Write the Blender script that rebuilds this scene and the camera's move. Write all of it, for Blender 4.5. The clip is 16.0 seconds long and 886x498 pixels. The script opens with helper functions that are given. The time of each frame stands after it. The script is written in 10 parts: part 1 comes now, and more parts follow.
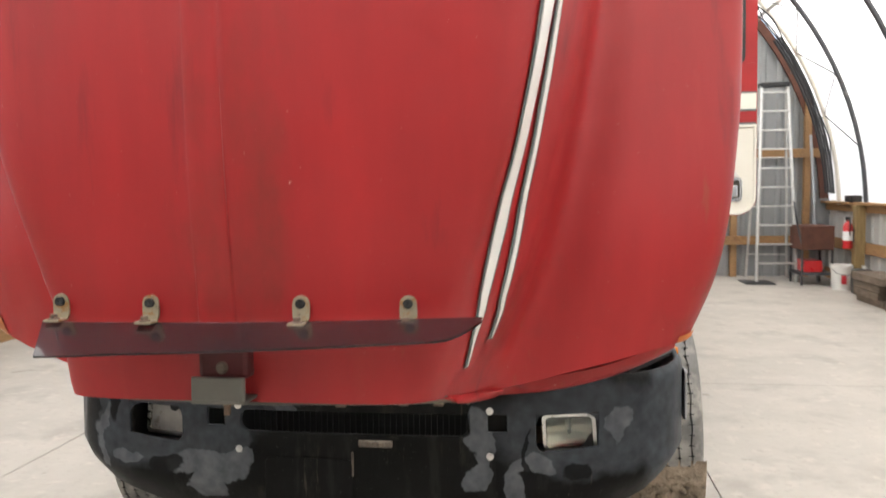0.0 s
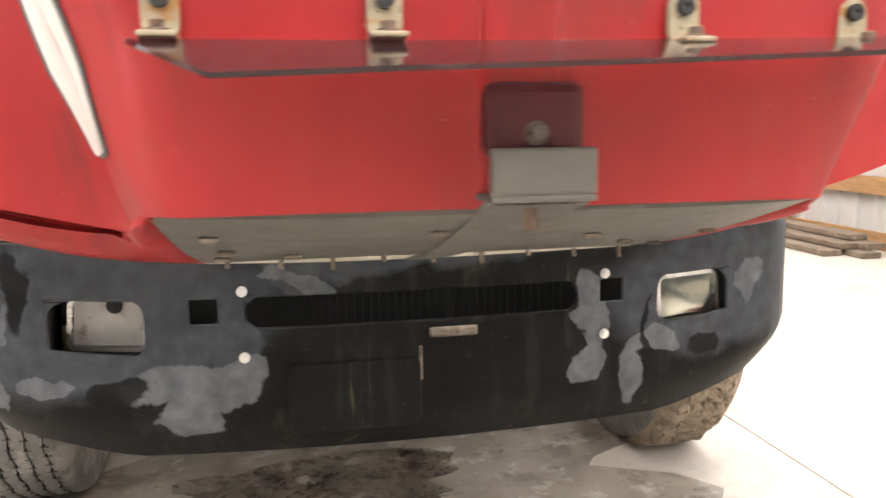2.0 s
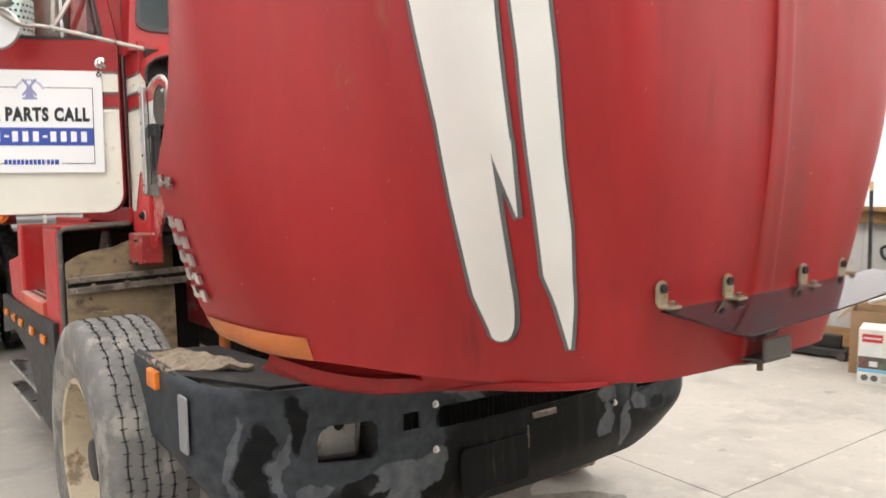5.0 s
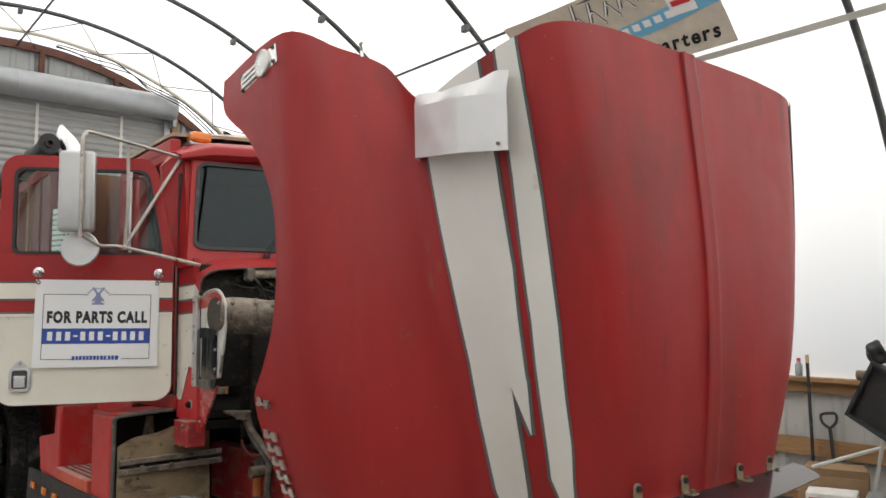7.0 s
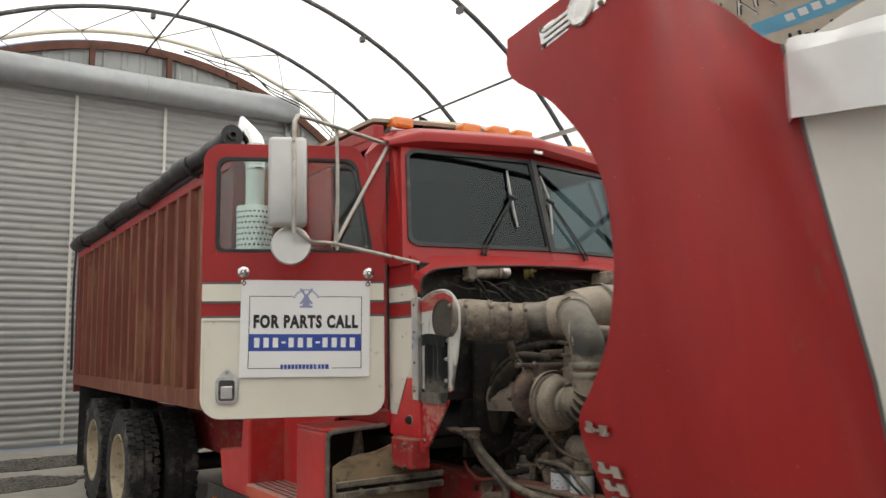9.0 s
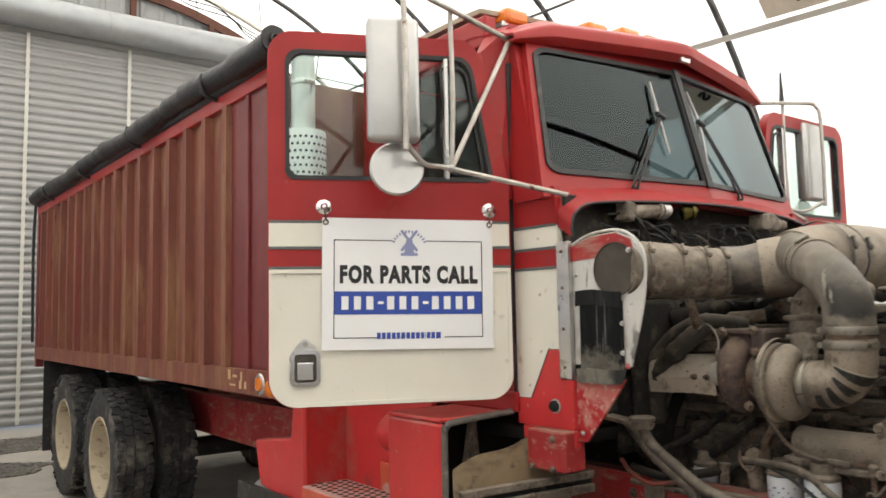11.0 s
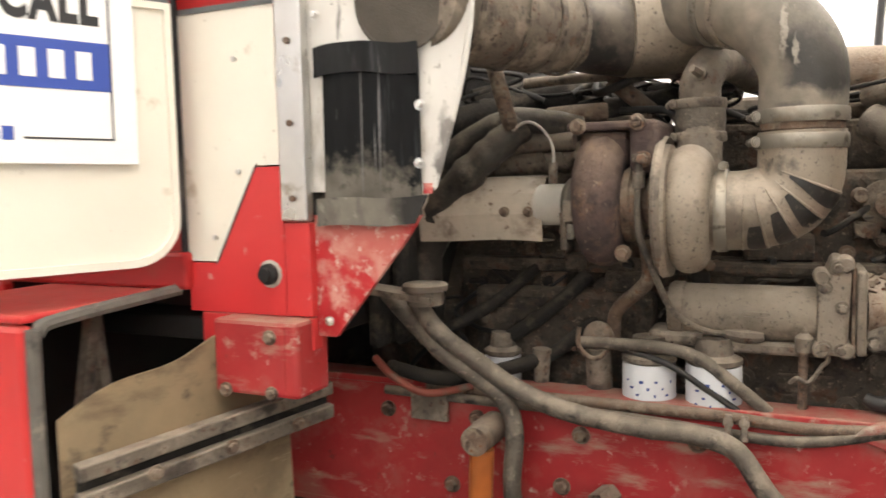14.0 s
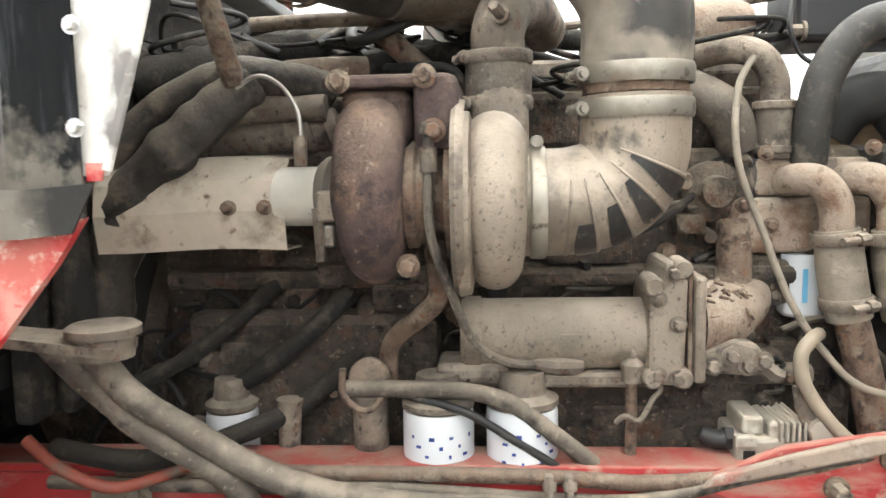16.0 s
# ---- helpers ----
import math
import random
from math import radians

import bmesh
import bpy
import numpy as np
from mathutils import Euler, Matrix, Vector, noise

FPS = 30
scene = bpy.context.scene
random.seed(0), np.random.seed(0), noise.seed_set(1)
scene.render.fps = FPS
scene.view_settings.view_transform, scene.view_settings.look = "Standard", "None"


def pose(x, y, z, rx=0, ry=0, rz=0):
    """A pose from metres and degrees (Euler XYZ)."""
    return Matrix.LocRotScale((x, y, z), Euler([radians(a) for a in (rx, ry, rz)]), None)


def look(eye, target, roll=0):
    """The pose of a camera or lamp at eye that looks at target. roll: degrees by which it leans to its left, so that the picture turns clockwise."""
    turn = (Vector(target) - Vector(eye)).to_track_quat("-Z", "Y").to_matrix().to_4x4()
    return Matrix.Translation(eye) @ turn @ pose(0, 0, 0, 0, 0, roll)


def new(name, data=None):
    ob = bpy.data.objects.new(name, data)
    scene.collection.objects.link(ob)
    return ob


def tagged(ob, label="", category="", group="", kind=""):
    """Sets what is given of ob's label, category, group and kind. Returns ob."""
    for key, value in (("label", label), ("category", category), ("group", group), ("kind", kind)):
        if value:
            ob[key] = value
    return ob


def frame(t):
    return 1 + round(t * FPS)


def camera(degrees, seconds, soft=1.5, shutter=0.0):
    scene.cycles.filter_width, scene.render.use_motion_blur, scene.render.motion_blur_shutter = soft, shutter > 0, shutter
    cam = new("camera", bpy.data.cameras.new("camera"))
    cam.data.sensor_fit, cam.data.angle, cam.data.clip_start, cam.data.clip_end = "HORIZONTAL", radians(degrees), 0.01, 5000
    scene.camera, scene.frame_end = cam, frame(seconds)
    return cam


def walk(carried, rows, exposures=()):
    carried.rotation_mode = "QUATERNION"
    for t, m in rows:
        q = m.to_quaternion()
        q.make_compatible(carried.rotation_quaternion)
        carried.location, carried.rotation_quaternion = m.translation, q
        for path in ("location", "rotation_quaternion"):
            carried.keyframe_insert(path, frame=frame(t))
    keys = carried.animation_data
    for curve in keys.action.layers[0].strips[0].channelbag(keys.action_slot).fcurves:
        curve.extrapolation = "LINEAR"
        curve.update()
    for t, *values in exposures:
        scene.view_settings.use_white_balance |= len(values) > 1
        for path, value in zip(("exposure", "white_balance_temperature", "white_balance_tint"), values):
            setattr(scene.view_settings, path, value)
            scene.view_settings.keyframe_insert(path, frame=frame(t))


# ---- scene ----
cam = camera(59.1, 16.0, shutter=0.4)
METRES, EYE, SIDE, TURN, NOSE = 8.0, 1.465, 0.643, 7.75, -2.0
# the truck stands a little nose-up; the path was found in the truck's own frame
TRUCK = pose(0, 3.3, 0) @ pose(0, 0, 0, NOSE) @ pose(0, -3.3, 0)
ROWS = [
    (0.0, 0.0, 0.0, 0.0, -0.02, -2.48, 0.53),
    (0.5, -0.0293, 0.0235, -0.0098, -5.01, -5.96, 0.65),
    (1.0, -0.0516, 0.0498, -0.0216, -10.4, -6.86, 0.78),
    (1.5, -0.075, 0.0867, -0.0336, -15.8, -7.12, 0.81),
    (2.0, -0.1055, 0.1087, -0.0415, -19.86, -7.17, 0.87),
    (2.5, -0.1423, 0.1276, -0.042, -24.0, -7.21, 0.79),
    (3.0, -0.18, 0.145, -0.0453, -27.44, -7.23, 0.84),
    (5.5, -0.3271, 0.0801, 0.0202, -46.4, -2.48, 1.1),
    (6.0, -0.359, 0.0619, 0.0303, -46.91, 0.82, 1.15),
    (6.5, -0.3721, 0.055, 0.0354, -47.05, 4.3, 1.18),
    (7.0, -0.378, 0.0581, 0.0364, -47.12, 6.45, 1.19),
    (7.5, -0.3858, 0.0715, 0.0344, -44.96, 6.97, 1.15),
    (8.0, -0.3865, 0.1056, 0.0343, -42.44, 6.92, 1.06),
    (8.5, -0.3905, 0.1389, 0.0364, -41.5, 6.95, 1.0),
    (9.0, -0.4002, 0.1721, 0.0396, -41.19, 6.95, 0.97),
    (11.5, -0.382, 0.3566, 0.0347, -45.84, 3.48, 1.26),
    (12.0, -0.3626, 0.3805, 0.0317, -46.13, 2.05, 1.31),
    (12.5, -0.345, 0.4037, 0.0269, -47.92, 0.62, 1.32),
    (13.0, -0.3222, 0.4223, 0.0233, -56.98, -1.66, 1.42),
    (13.5, -0.2928, 0.4344, 0.0192, -65.92, -4.29, 1.41),
    (14.0, -0.2671, 0.4443, 0.0163, -73.22, -5.0, 1.27),
    (14.5, -0.2482, 0.4513, 0.0149, -80.58, -5.76, 1.18),
    (15.0, -0.2288, 0.4575, 0.0157, -89.02, -6.16, 1.06),
    (15.5, -0.2179, 0.4612, 0.0148, -92.65, -6.31, 1.03),
    (16.0, -0.2099, 0.4584, 0.0151, -93.72, -6.31, 1.17),
]
EXPOSURES = [(0, 1.68, 6600, 9), (0.5, 1.85, 6700, 10), (1.0, 2.0, 6750, 11), (1.5, 2.28, 6900, 12), (2.0, 2.65, 6900, 13), (2.5, 2.8, 6900, 13), (3.2, 2.78, 6850, 12), (5.3, 1.5, 6600, 9), (6.0, 1.15, 6550, 8), (7.0, 0.75, 6550, 7), (9.0, 0.75, 6700, 6),
             (11.5, 1.4, 6950, 7), (12.5, 1.6, 7100, 9), (13.2, 1.7, 7100, 10), (14.0, 2.1, 7200, 10), (15.0, 2.75, 6850, 8), (16.0, 2.8, 6400, 5)]
walk(cam, [(t, TRUCK @ pose(SIDE, 0, EYE, 0, 0, TURN) @ pose(METRES * x, METRES * y, METRES * z, 90 + pitch, roll, yaw)) for t, x, y, z, yaw, pitch, roll in ROWS], EXPOSURES)

# ---- daylight: a bright overcast sky, seen only through the fabric ----
world = bpy.data.worlds.new("sky")
scene.world = world
world.use_nodes = True
wn = world.node_tree.nodes
sky = wn.new("ShaderNodeTexSky")
sky.sky_type, sky.sun_disc = "NISHITA", False
sky.sun_elevation, sky.sun_rotation = radians(62), radians(170)
sky.air_density, sky.dust_density = 1.0, 4.0
world.node_tree.links.new(sky.outputs[0], wn["Background"].inputs[0])
wn["Background"].inputs[1].default_value = 0.13
sun = new("sun", bpy.data.lights.new("sun", "SUN"))
sun.data.energy, sun.data.angle, sun.data.color = 4.6, radians(30), (1.0, 0.96, 0.9)
sun.matrix_world = look((0, 0, 20), (-1.0, 5.9, 8))

# ---- materials ----


def material(name, color, rough=0.6, metal=0.0, var=0.12, scale=4.0, bump=0.15, fine=60.0, spots=None, streak=None, coat=0.0, depth=0.002, spec=0.5, dust=None):
    """A surface: its colour, broad and fine variation, relief, and dirt: spots are (colour, amount, scale), streak stretches them along z."""
    m = bpy.data.materials.new(name)
    m.use_nodes = True
    t = m.node_tree
    n, link = t.nodes, t.links.new
    b = n["Principled BSDF"]
    co, info, add = n.new("ShaderNodeTexCoord"), n.new("ShaderNodeObjectInfo"), n.new("ShaderNodeVectorMath")
    add.operation = "MULTIPLY_ADD"
    link(info.outputs["Random"], add.inputs[0])
    add.inputs[1].default_value = (37.0, 53.0, 71.0) if name in LOOSE else (0, 0, 0)
    link(co.outputs["Object"], add.inputs[2])
    at = add.outputs[0]

    def noise_at(sc, detail=5.0, stretch=None):
        v = at
        if stretch:
            mp = n.new("ShaderNodeMapping")
            mp.inputs["Scale"].default_value = stretch
            link(at, mp.inputs[0])
            v = mp.outputs[0]
        q = n.new("ShaderNodeTexNoise")
        q.inputs["Scale"].default_value, q.inputs["Detail"].default_value, q.inputs["Roughness"].default_value = sc, detail, 0.62
        link(v, q.inputs[0])
        return q.outputs[0]

    def ramp(src, a, c, lo, hi):
        r = n.new("ShaderNodeValToRGB")
        r.color_ramp.elements[0].position, r.color_ramp.elements[1].position = lo, hi
        r.color_ramp.elements[0].color, r.color_ramp.elements[1].color = (*a, 1), (*c, 1)
        link(src, r.inputs[0])
        return r.outputs[0]

    col = ramp(noise_at(scale, 6.0, streak), [c * (1 - var) for c in color], [min(1, c * (1 + var)) for c in color], 0.3, 0.7)
    for tint, amount, sc, *more in spots or ():
        mask = ramp(noise_at(sc, 8.0, more[0] if more else None), (0, 0, 0), (1, 1, 1), 0.70 - 0.4 * amount, 0.80 - 0.36 * amount)
        mix = n.new("ShaderNodeMix")
        mix.data_type = "RGBA"
        link(mask, mix.inputs[0]), link(col, mix.inputs[6])
        mix.inputs[7].default_value = (*tint, 1)
        col = mix.outputs[2]
    if dust:    # dust settles on faces that look up: (colour, amount)
        geo, sep, rg = n.new("ShaderNodeNewGeometry"), n.new("ShaderNodeSeparateXYZ"), n.new("ShaderNodeMapRange")
        link(geo.outputs["Normal"], sep.inputs[0])
        rg.inputs[1].default_value, rg.inputs[2].default_value = -0.05, 0.75
        link(sep.outputs[2], rg.inputs[0])
        mul, mix = n.new("ShaderNodeMath"), n.new("ShaderNodeMix")
        mul.operation, mix.data_type = "MULTIPLY", "RGBA"
        link(rg.outputs[0], mul.inputs[0]), link(ramp(noise_at(16, 6.0), (0.25,) * 3, (dust[1],) * 3, 0.35, 0.6), mul.inputs[1])
        link(mul.outputs[0], mix.inputs[0]), link(col, mix.inputs[6])
        mix.inputs[7].default_value = (*dust[0], 1)
        col = mix.outputs[2]
    link(col, b.inputs["Base Color"])
    rr = n.new("ShaderNodeMapRange")
    rr.inputs[3].default_value, rr.inputs[4].default_value = max(0.03, rough - 0.14), min(1, rough + 0.14)
    link(noise_at(scale * 3.1), rr.inputs[0])
    link(rr.outputs[0], b.inputs["Roughness"])
    b.inputs["Metallic"].default_value = metal
    b.inputs["Coat Weight"].default_value = coat
    b.inputs["Specular IOR Level"].default_value = spec
    b.inputs["Coat Roughness"].default_value = 0.12
    if bump:
        bp = n.new("ShaderNodeBump")
        bp.inputs["Strength"].default_value, bp.inputs["Distance"].default_value = bump, depth
        link(noise_at(fine, 6.0), bp.inputs["Height"])
        link(bp.outputs[0], b.inputs["Normal"])
    return m


LOOSE = {"timber", "galvanised", "slat", "panel_white", "rust_metal", "dusty_metal", "hose_rubber", "plank_grey"}
DUST = (0.30, 0.25, 0.19)
RUST = (0.16, 0.06, 0.025)
red_hood = material("red_hood", (0.30, 0.0145, 0.016), 0.46, var=0.12, scale=2.2, bump=0.05, fine=90, streak=(3, 3, 0.35), spec=0.36,
                    spots=[((0.32, 0.022, 0.021), 0.26, 1.6, (4, 4, 0.5)), ((0.205, 0.020, 0.016), 0.34, 1.4, (1.6, 1.6, 0.7)), ((0.19, 0.012, 0.014), 0.24, 2.4, (3, 3, 0.4)), ((0.24, 0.06, 0.03), 0.10, 4, (2, 2, 0.6)), ((0.6, 0.45, 0.4), 0.02, 70)])
red_cab = material("red_cab", (0.335, 0.019, 0.02), 0.4, var=0.10, scale=3, bump=0.04, spec=0.35, spots=[((0.31, 0.04, 0.03), 0.16, 5), ((0.45, 0.3, 0.24), 0.02, 60)])
red_fairing = material("red_fairing", (0.56, 0.034, 0.038), 0.34, var=0.12, scale=3, bump=0.08, spec=0.4, spots=[((0.50, 0.12, 0.10), 0.34, 2.5), ((0.30, 0.05, 0.045), 0.14, 4), ((0.52, 0.36, 0.30), 0.12, 36)], dust=((0.36, 0.16, 0.12), 0.5))
red_chassis = material("red_chassis", (0.37, 0.019, 0.024), 0.55, var=0.18, scale=5, bump=0.2, spec=0.4, dust=((0.33, 0.22, 0.165), 0.85),
                       spots=[((0.34, 0.085, 0.07), 0.44, 5), ((0.36, 0.20, 0.155), 0.36, 9, (1, 0.5, 2)), ((0.42, 0.24, 0.19), 0.24, 26), ((0.58, 0.50, 0.42), 0.17, 30), ((0.12, 0.03, 0.025), 0.16, 23)])
lip_dusty = material("lip_dusty", (0.27, 0.21, 0.165), 0.75, var=0.25, scale=12, bump=0.5, fine=120, depth=0.003, spots=[((0.34, 0.05, 0.045), 0.36, 18, (1, 0.4, 1)), ((0.40, 0.345, 0.28), 0.34, 14), ((0.11, 0.07, 0.055), 0.26, 40)], dust=((0.34, 0.285, 0.225), 0.6))
red_scraped = material("red_scraped", (0.40, 0.017, 0.022), 0.5, var=0.18, scale=5, bump=0.35, spec=0.4,
                       spots=[((0.46, 0.12, 0.10), 0.52, 6), ((0.52, 0.235, 0.195), 0.55, 15), ((0.56, 0.42, 0.36), 0.36, 50), ((0.30, 0.02, 0.02), 0.26, 20), ((0.40, 0.02, 0.025), 0.2, 60)])
red_box = material("red_box", (0.185, 0.052, 0.032), 0.66, var=0.25, scale=3.5, bump=0.15, streak=(3, 3, 0.3),
                   spots=[((0.25, 0.112, 0.056), 0.48, 2.5, (2, 2, 0.35)), ((0.20, 0.03, 0.024), 0.30, 3, (3, 3, 0.3)), (RUST, 0.28, 10, (4, 4, 0.4)), ((0.30, 0.17, 0.10), 0.16, 9, (4, 4, 0.25)), ((0.09, 0.02, 0.016), 0.24, 14, (3, 3, 0.3))])
red_box_dark = material("red_box_dark", (0.16, 0.024, 0.026), 0.5, var=0.2, scale=2.5, bump=0.1, streak=(3, 3, 0.4), spots=[(RUST, 0.16, 9)])
white_paint = material("white_paint", (0.74, 0.71, 0.62), 0.38, var=0.05, scale=3, bump=0.04, coat=0.1, spots=[((0.45, 0.38, 0.28), 0.14, 9), ((0.35, 0.3, 0.24), 0.07, 55)])
stripe_white = material("stripe_white", (0.70, 0.69, 0.65), 0.4, var=0.05, scale=3, bump=0.03, coat=0.1, spots=[((0.5, 0.42, 0.3), 0.1, 7)])
stripe_grey = material("stripe_grey", (0.10, 0.11, 0.11), 0.45, var=0.1, bump=0.03)
fibreglass = material("fibreglass", (0.22, 0.21, 0.19), 0.75, var=0.2, scale=12, bump=0.4, fine=120, spots=[((0.10, 0.09, 0.08), 0.3, 6)])
plate_grey = material("plate_grey", (0.115, 0.11, 0.093), 0.55, metal=0.3, var=0.15, scale=6, bump=0.08, spots=[(RUST, 0.1, 14)])
bumper_black = material("bumper_black", (0.0055, 0.0056, 0.0055), 0.42, var=0.4, scale=5, bump=0.35, fine=220, depth=0.001, spec=0.10,
                        spots=[((0.014, 0.0138, 0.0132), 0.40, 9, (2, 2, 0.3)), ((0.07, 0.060, 0.046), 0.13, 13, (3, 3, 0.25)), ((0.035, 0.034, 0.032), 0.18, 60), ((0.040, 0.035, 0.028), 0.20, 5, (1, 1, 0.35))])
black_plastic = material("black_plastic", (0.018, 0.018, 0.019), 0.5, var=0.3, scale=6, bump=0.2, spots=[((0.09, 0.08, 0.07), 0.26, 9)])
seal_grey = material("seal_grey", (0.115, 0.105, 0.092), 0.75, var=0.25, scale=14, bump=0.5, fine=90, spots=[((0.035, 0.033, 0.03), 0.34, 12), ((0.22, 0.19, 0.155), 0.3, 30)])
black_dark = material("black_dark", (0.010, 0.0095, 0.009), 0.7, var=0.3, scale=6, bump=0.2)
rubber_tyre = material("rubber_tyre", (0.030, 0.030, 0.031), 0.8, var=0.3, scale=7, bump=0.35, fine=90, spots=[((0.15, 0.135, 0.115), 0.42, 5), ((0.10, 0.095, 0.09), 0.3, 17)])
rubber_front = material("rubber_front", (0.165, 0.16, 0.15), 0.85, var=0.25, scale=12, bump=0.4, fine=80, spots=[((0.30, 0.285, 0.255), 0.50, 6), ((0.10, 0.098, 0.092), 0.24, 13)])
mud = material("mud", (0.25, 0.195, 0.14), 0.95, var=0.35, scale=20, bump=1.0, fine=60, depth=0.012, spots=[((0.12, 0.09, 0.065), 0.36, 24)])
rim_cream = material("rim_cream", (0.50, 0.42, 0.30), 0.6, var=0.2, scale=6, bump=0.2, spots=[((0.20, 0.11, 0.055), 0.34, 12), ((0.22, 0.17, 0.11), 0.36, 6)])
chrome = material("chrome", (0.72, 0.72, 0.72), 0.13, 1.0, var=0.06, scale=9, bump=0.02, spots=[((0.35, 0.3, 0.25), 0.10, 40)])
stainless = material("stainless", (0.62, 0.61, 0.59), 0.3, 1.0, var=0.1, scale=5, bump=0.05, spots=[((0.35, 0.31, 0.26), 0.2, 12)])
dull_blade = material("dull_blade", (0.34, 0.33, 0.32), 0.42, 0.7, var=0.15, scale=20, bump=0.1)
mirror_shell = material("mirror_shell", (0.47, 0.465, 0.455), 0.34, 0.9, var=0.08, scale=5, bump=0.03)
# the chrome paddle's brown-grey reflection, put into its base colour
paddle_reflection = material("paddle_reflection", (0.10, 0.09, 0.075), 0.35, 0.6, var=0.3, scale=20, bump=0.05)
rod_steel = material("rod_steel", (0.45, 0.42, 0.38), 0.45, 0.8, var=0.2, scale=14, bump=0.1, spots=[(RUST, 0.22, 25)])
dusty_metal = material("dusty_metal", (0.155, 0.127, 0.100), 0.72, 0.15, var=0.3, scale=14, bump=0.8, fine=210, depth=0.003, spots=[((0.05, 0.04, 0.033), 0.47, 20), ((0.28, 0.235, 0.186), 0.44, 16), ((0.13, 0.068, 0.041), 0.33, 45), ((0.03, 0.026, 0.024), 0.30, 90)], dust=((0.36, 0.305, 0.243), 0.8))
dusty_alloy = material("dusty_alloy", (0.25, 0.208, 0.162), 0.56, 0.15, var=0.28, scale=11, bump=0.5, fine=260, depth=0.003, spots=[((0.15, 0.122, 0.094), 0.46, 12), ((0.05, 0.042, 0.037), 0.22, 26), ((0.34, 0.285, 0.227), 0.36, 8), ((0.075, 0.062, 0.050), 0.33, 130)], dust=((0.385, 0.325, 0.259), 0.55))
elbow_alloy = material("elbow_alloy", (0.25, 0.208, 0.162), 0.44, 0.25, var=0.26, scale=9, bump=0.35, fine=260, depth=0.002, spots=[((0.13, 0.105, 0.082), 0.42, 10), ((0.022, 0.02, 0.019), 0.36, 12), ((0.35, 0.295, 0.232), 0.34, 8), ((0.075, 0.062, 0.05), 0.30, 120)], dust=((0.37, 0.31, 0.243), 0.5))
dusty_black = material("dusty_black", (0.026, 0.024, 0.024), 0.42, var=0.3, scale=9, bump=0.2, fine=120, spots=[((0.12, 0.10, 0.081), 0.46, 7), ((0.075, 0.064, 0.054), 0.46, 24), ((0.20, 0.165, 0.130), 0.18, 90)], dust=((0.38, 0.32, 0.248), 0.55))
elbow_rubber = material("elbow_rubber", (0.040, 0.038, 0.035), 0.5, var=0.3, scale=9, bump=0.3, fine=160, depth=0.003, spots=[((0.10, 0.09, 0.075), 0.46, 9), ((0.018, 0.018, 0.017), 0.34, 16), ((0.20, 0.175, 0.14), 0.20, 70)], dust=((0.30, 0.26, 0.205), 0.5))
dusty_rubber = material("dusty_rubber", (0.095, 0.079, 0.063), 0.72, var=0.35, scale=18, bump=0.7, fine=210, depth=0.003, spots=[((0.20, 0.167, 0.132), 0.47, 16), ((0.026, 0.022, 0.021), 0.40, 24), ((0.29, 0.243, 0.192), 0.24, 70), ((0.03, 0.026, 0.024), 0.26, 120)], dust=((0.31, 0.26, 0.200), 0.7))
greasy_rubber = material("greasy_rubber", (0.038, 0.032, 0.026), 0.6, var=0.35, scale=20, bump=0.9, fine=150, depth=0.004, spots=[((0.12, 0.10, 0.072), 0.44, 14), ((0.014, 0.012, 0.010), 0.40, 22)], dust=((0.22, 0.185, 0.135), 0.6))
heat_shield = material("heat_shield", (0.46, 0.40, 0.324), 0.6, 0.15, var=0.2, scale=9, bump=0.25, fine=150, spots=[((0.23, 0.19, 0.146), 0.42, 12), ((0.44, 0.385, 0.319), 0.35, 7), ((0.13, 0.085, 0.059), 0.24, 45)])
clamp_steel = material("clamp_steel", (0.25, 0.23, 0.195), 0.42, 0.6, var=0.25, scale=10, bump=0.15, spots=[((0.19, 0.16, 0.122), 0.46, 14), ((0.075, 0.06, 0.045), 0.34, 40)], dust=((0.32, 0.275, 0.215), 0.5))
rust_turbine = material("rust_turbine", (0.085, 0.054, 0.048), 0.85, 0.1, var=0.3, scale=18, bump=1.0, fine=190, depth=0.006, spots=[((0.17, 0.105, 0.067), 0.46, 18), ((0.04, 0.026, 0.025), 0.48, 26), ((0.27, 0.21, 0.162), 0.20, 80)], dust=((0.24, 0.17, 0.124), 0.75))
rust_metal = material("rust_metal", (0.15, 0.10, 0.071), 0.85, 0.1, var=0.4, scale=30, bump=1.0, fine=200, depth=0.004, spots=[((0.25, 0.20, 0.151), 0.50, 24), ((0.045, 0.028, 0.022), 0.44, 36), ((0.18, 0.08, 0.038), 0.32, 60)], dust=((0.34, 0.28, 0.216), 0.6))
engine_block = material("engine_block", (0.058, 0.046, 0.036), 0.9, 0.05, var=0.4, scale=18, bump=1.0, fine=95, depth=0.01, spots=[((0.155, 0.124, 0.094), 0.50, 13), ((0.095, 0.047, 0.028), 0.40, 26), ((0.020, 0.017, 0.015), 0.42, 14), ((0.23, 0.185, 0.135), 0.28, 80), ((0.014, 0.012, 0.010), 0.28, 60)], dust=((0.19, 0.155, 0.115), 0.7))
rubbed_black = material("rubbed_black", (0.014, 0.0135, 0.013), 0.4, var=0.3, scale=20, bump=0.15, spots=[((0.13, 0.112, 0.088), 0.30, 34), ((0.06, 0.052, 0.042), 0.32, 90)])
grime_dark = material("grime_dark", (0.012, 0.0105, 0.009), 0.85, var=0.4, scale=24, bump=0.9, fine=160, depth=0.004, spots=[((0.07, 0.057, 0.042), 0.42, 20), ((0.006, 0.0055, 0.005), 0.40, 16)], dust=((0.08, 0.066, 0.048), 0.4))
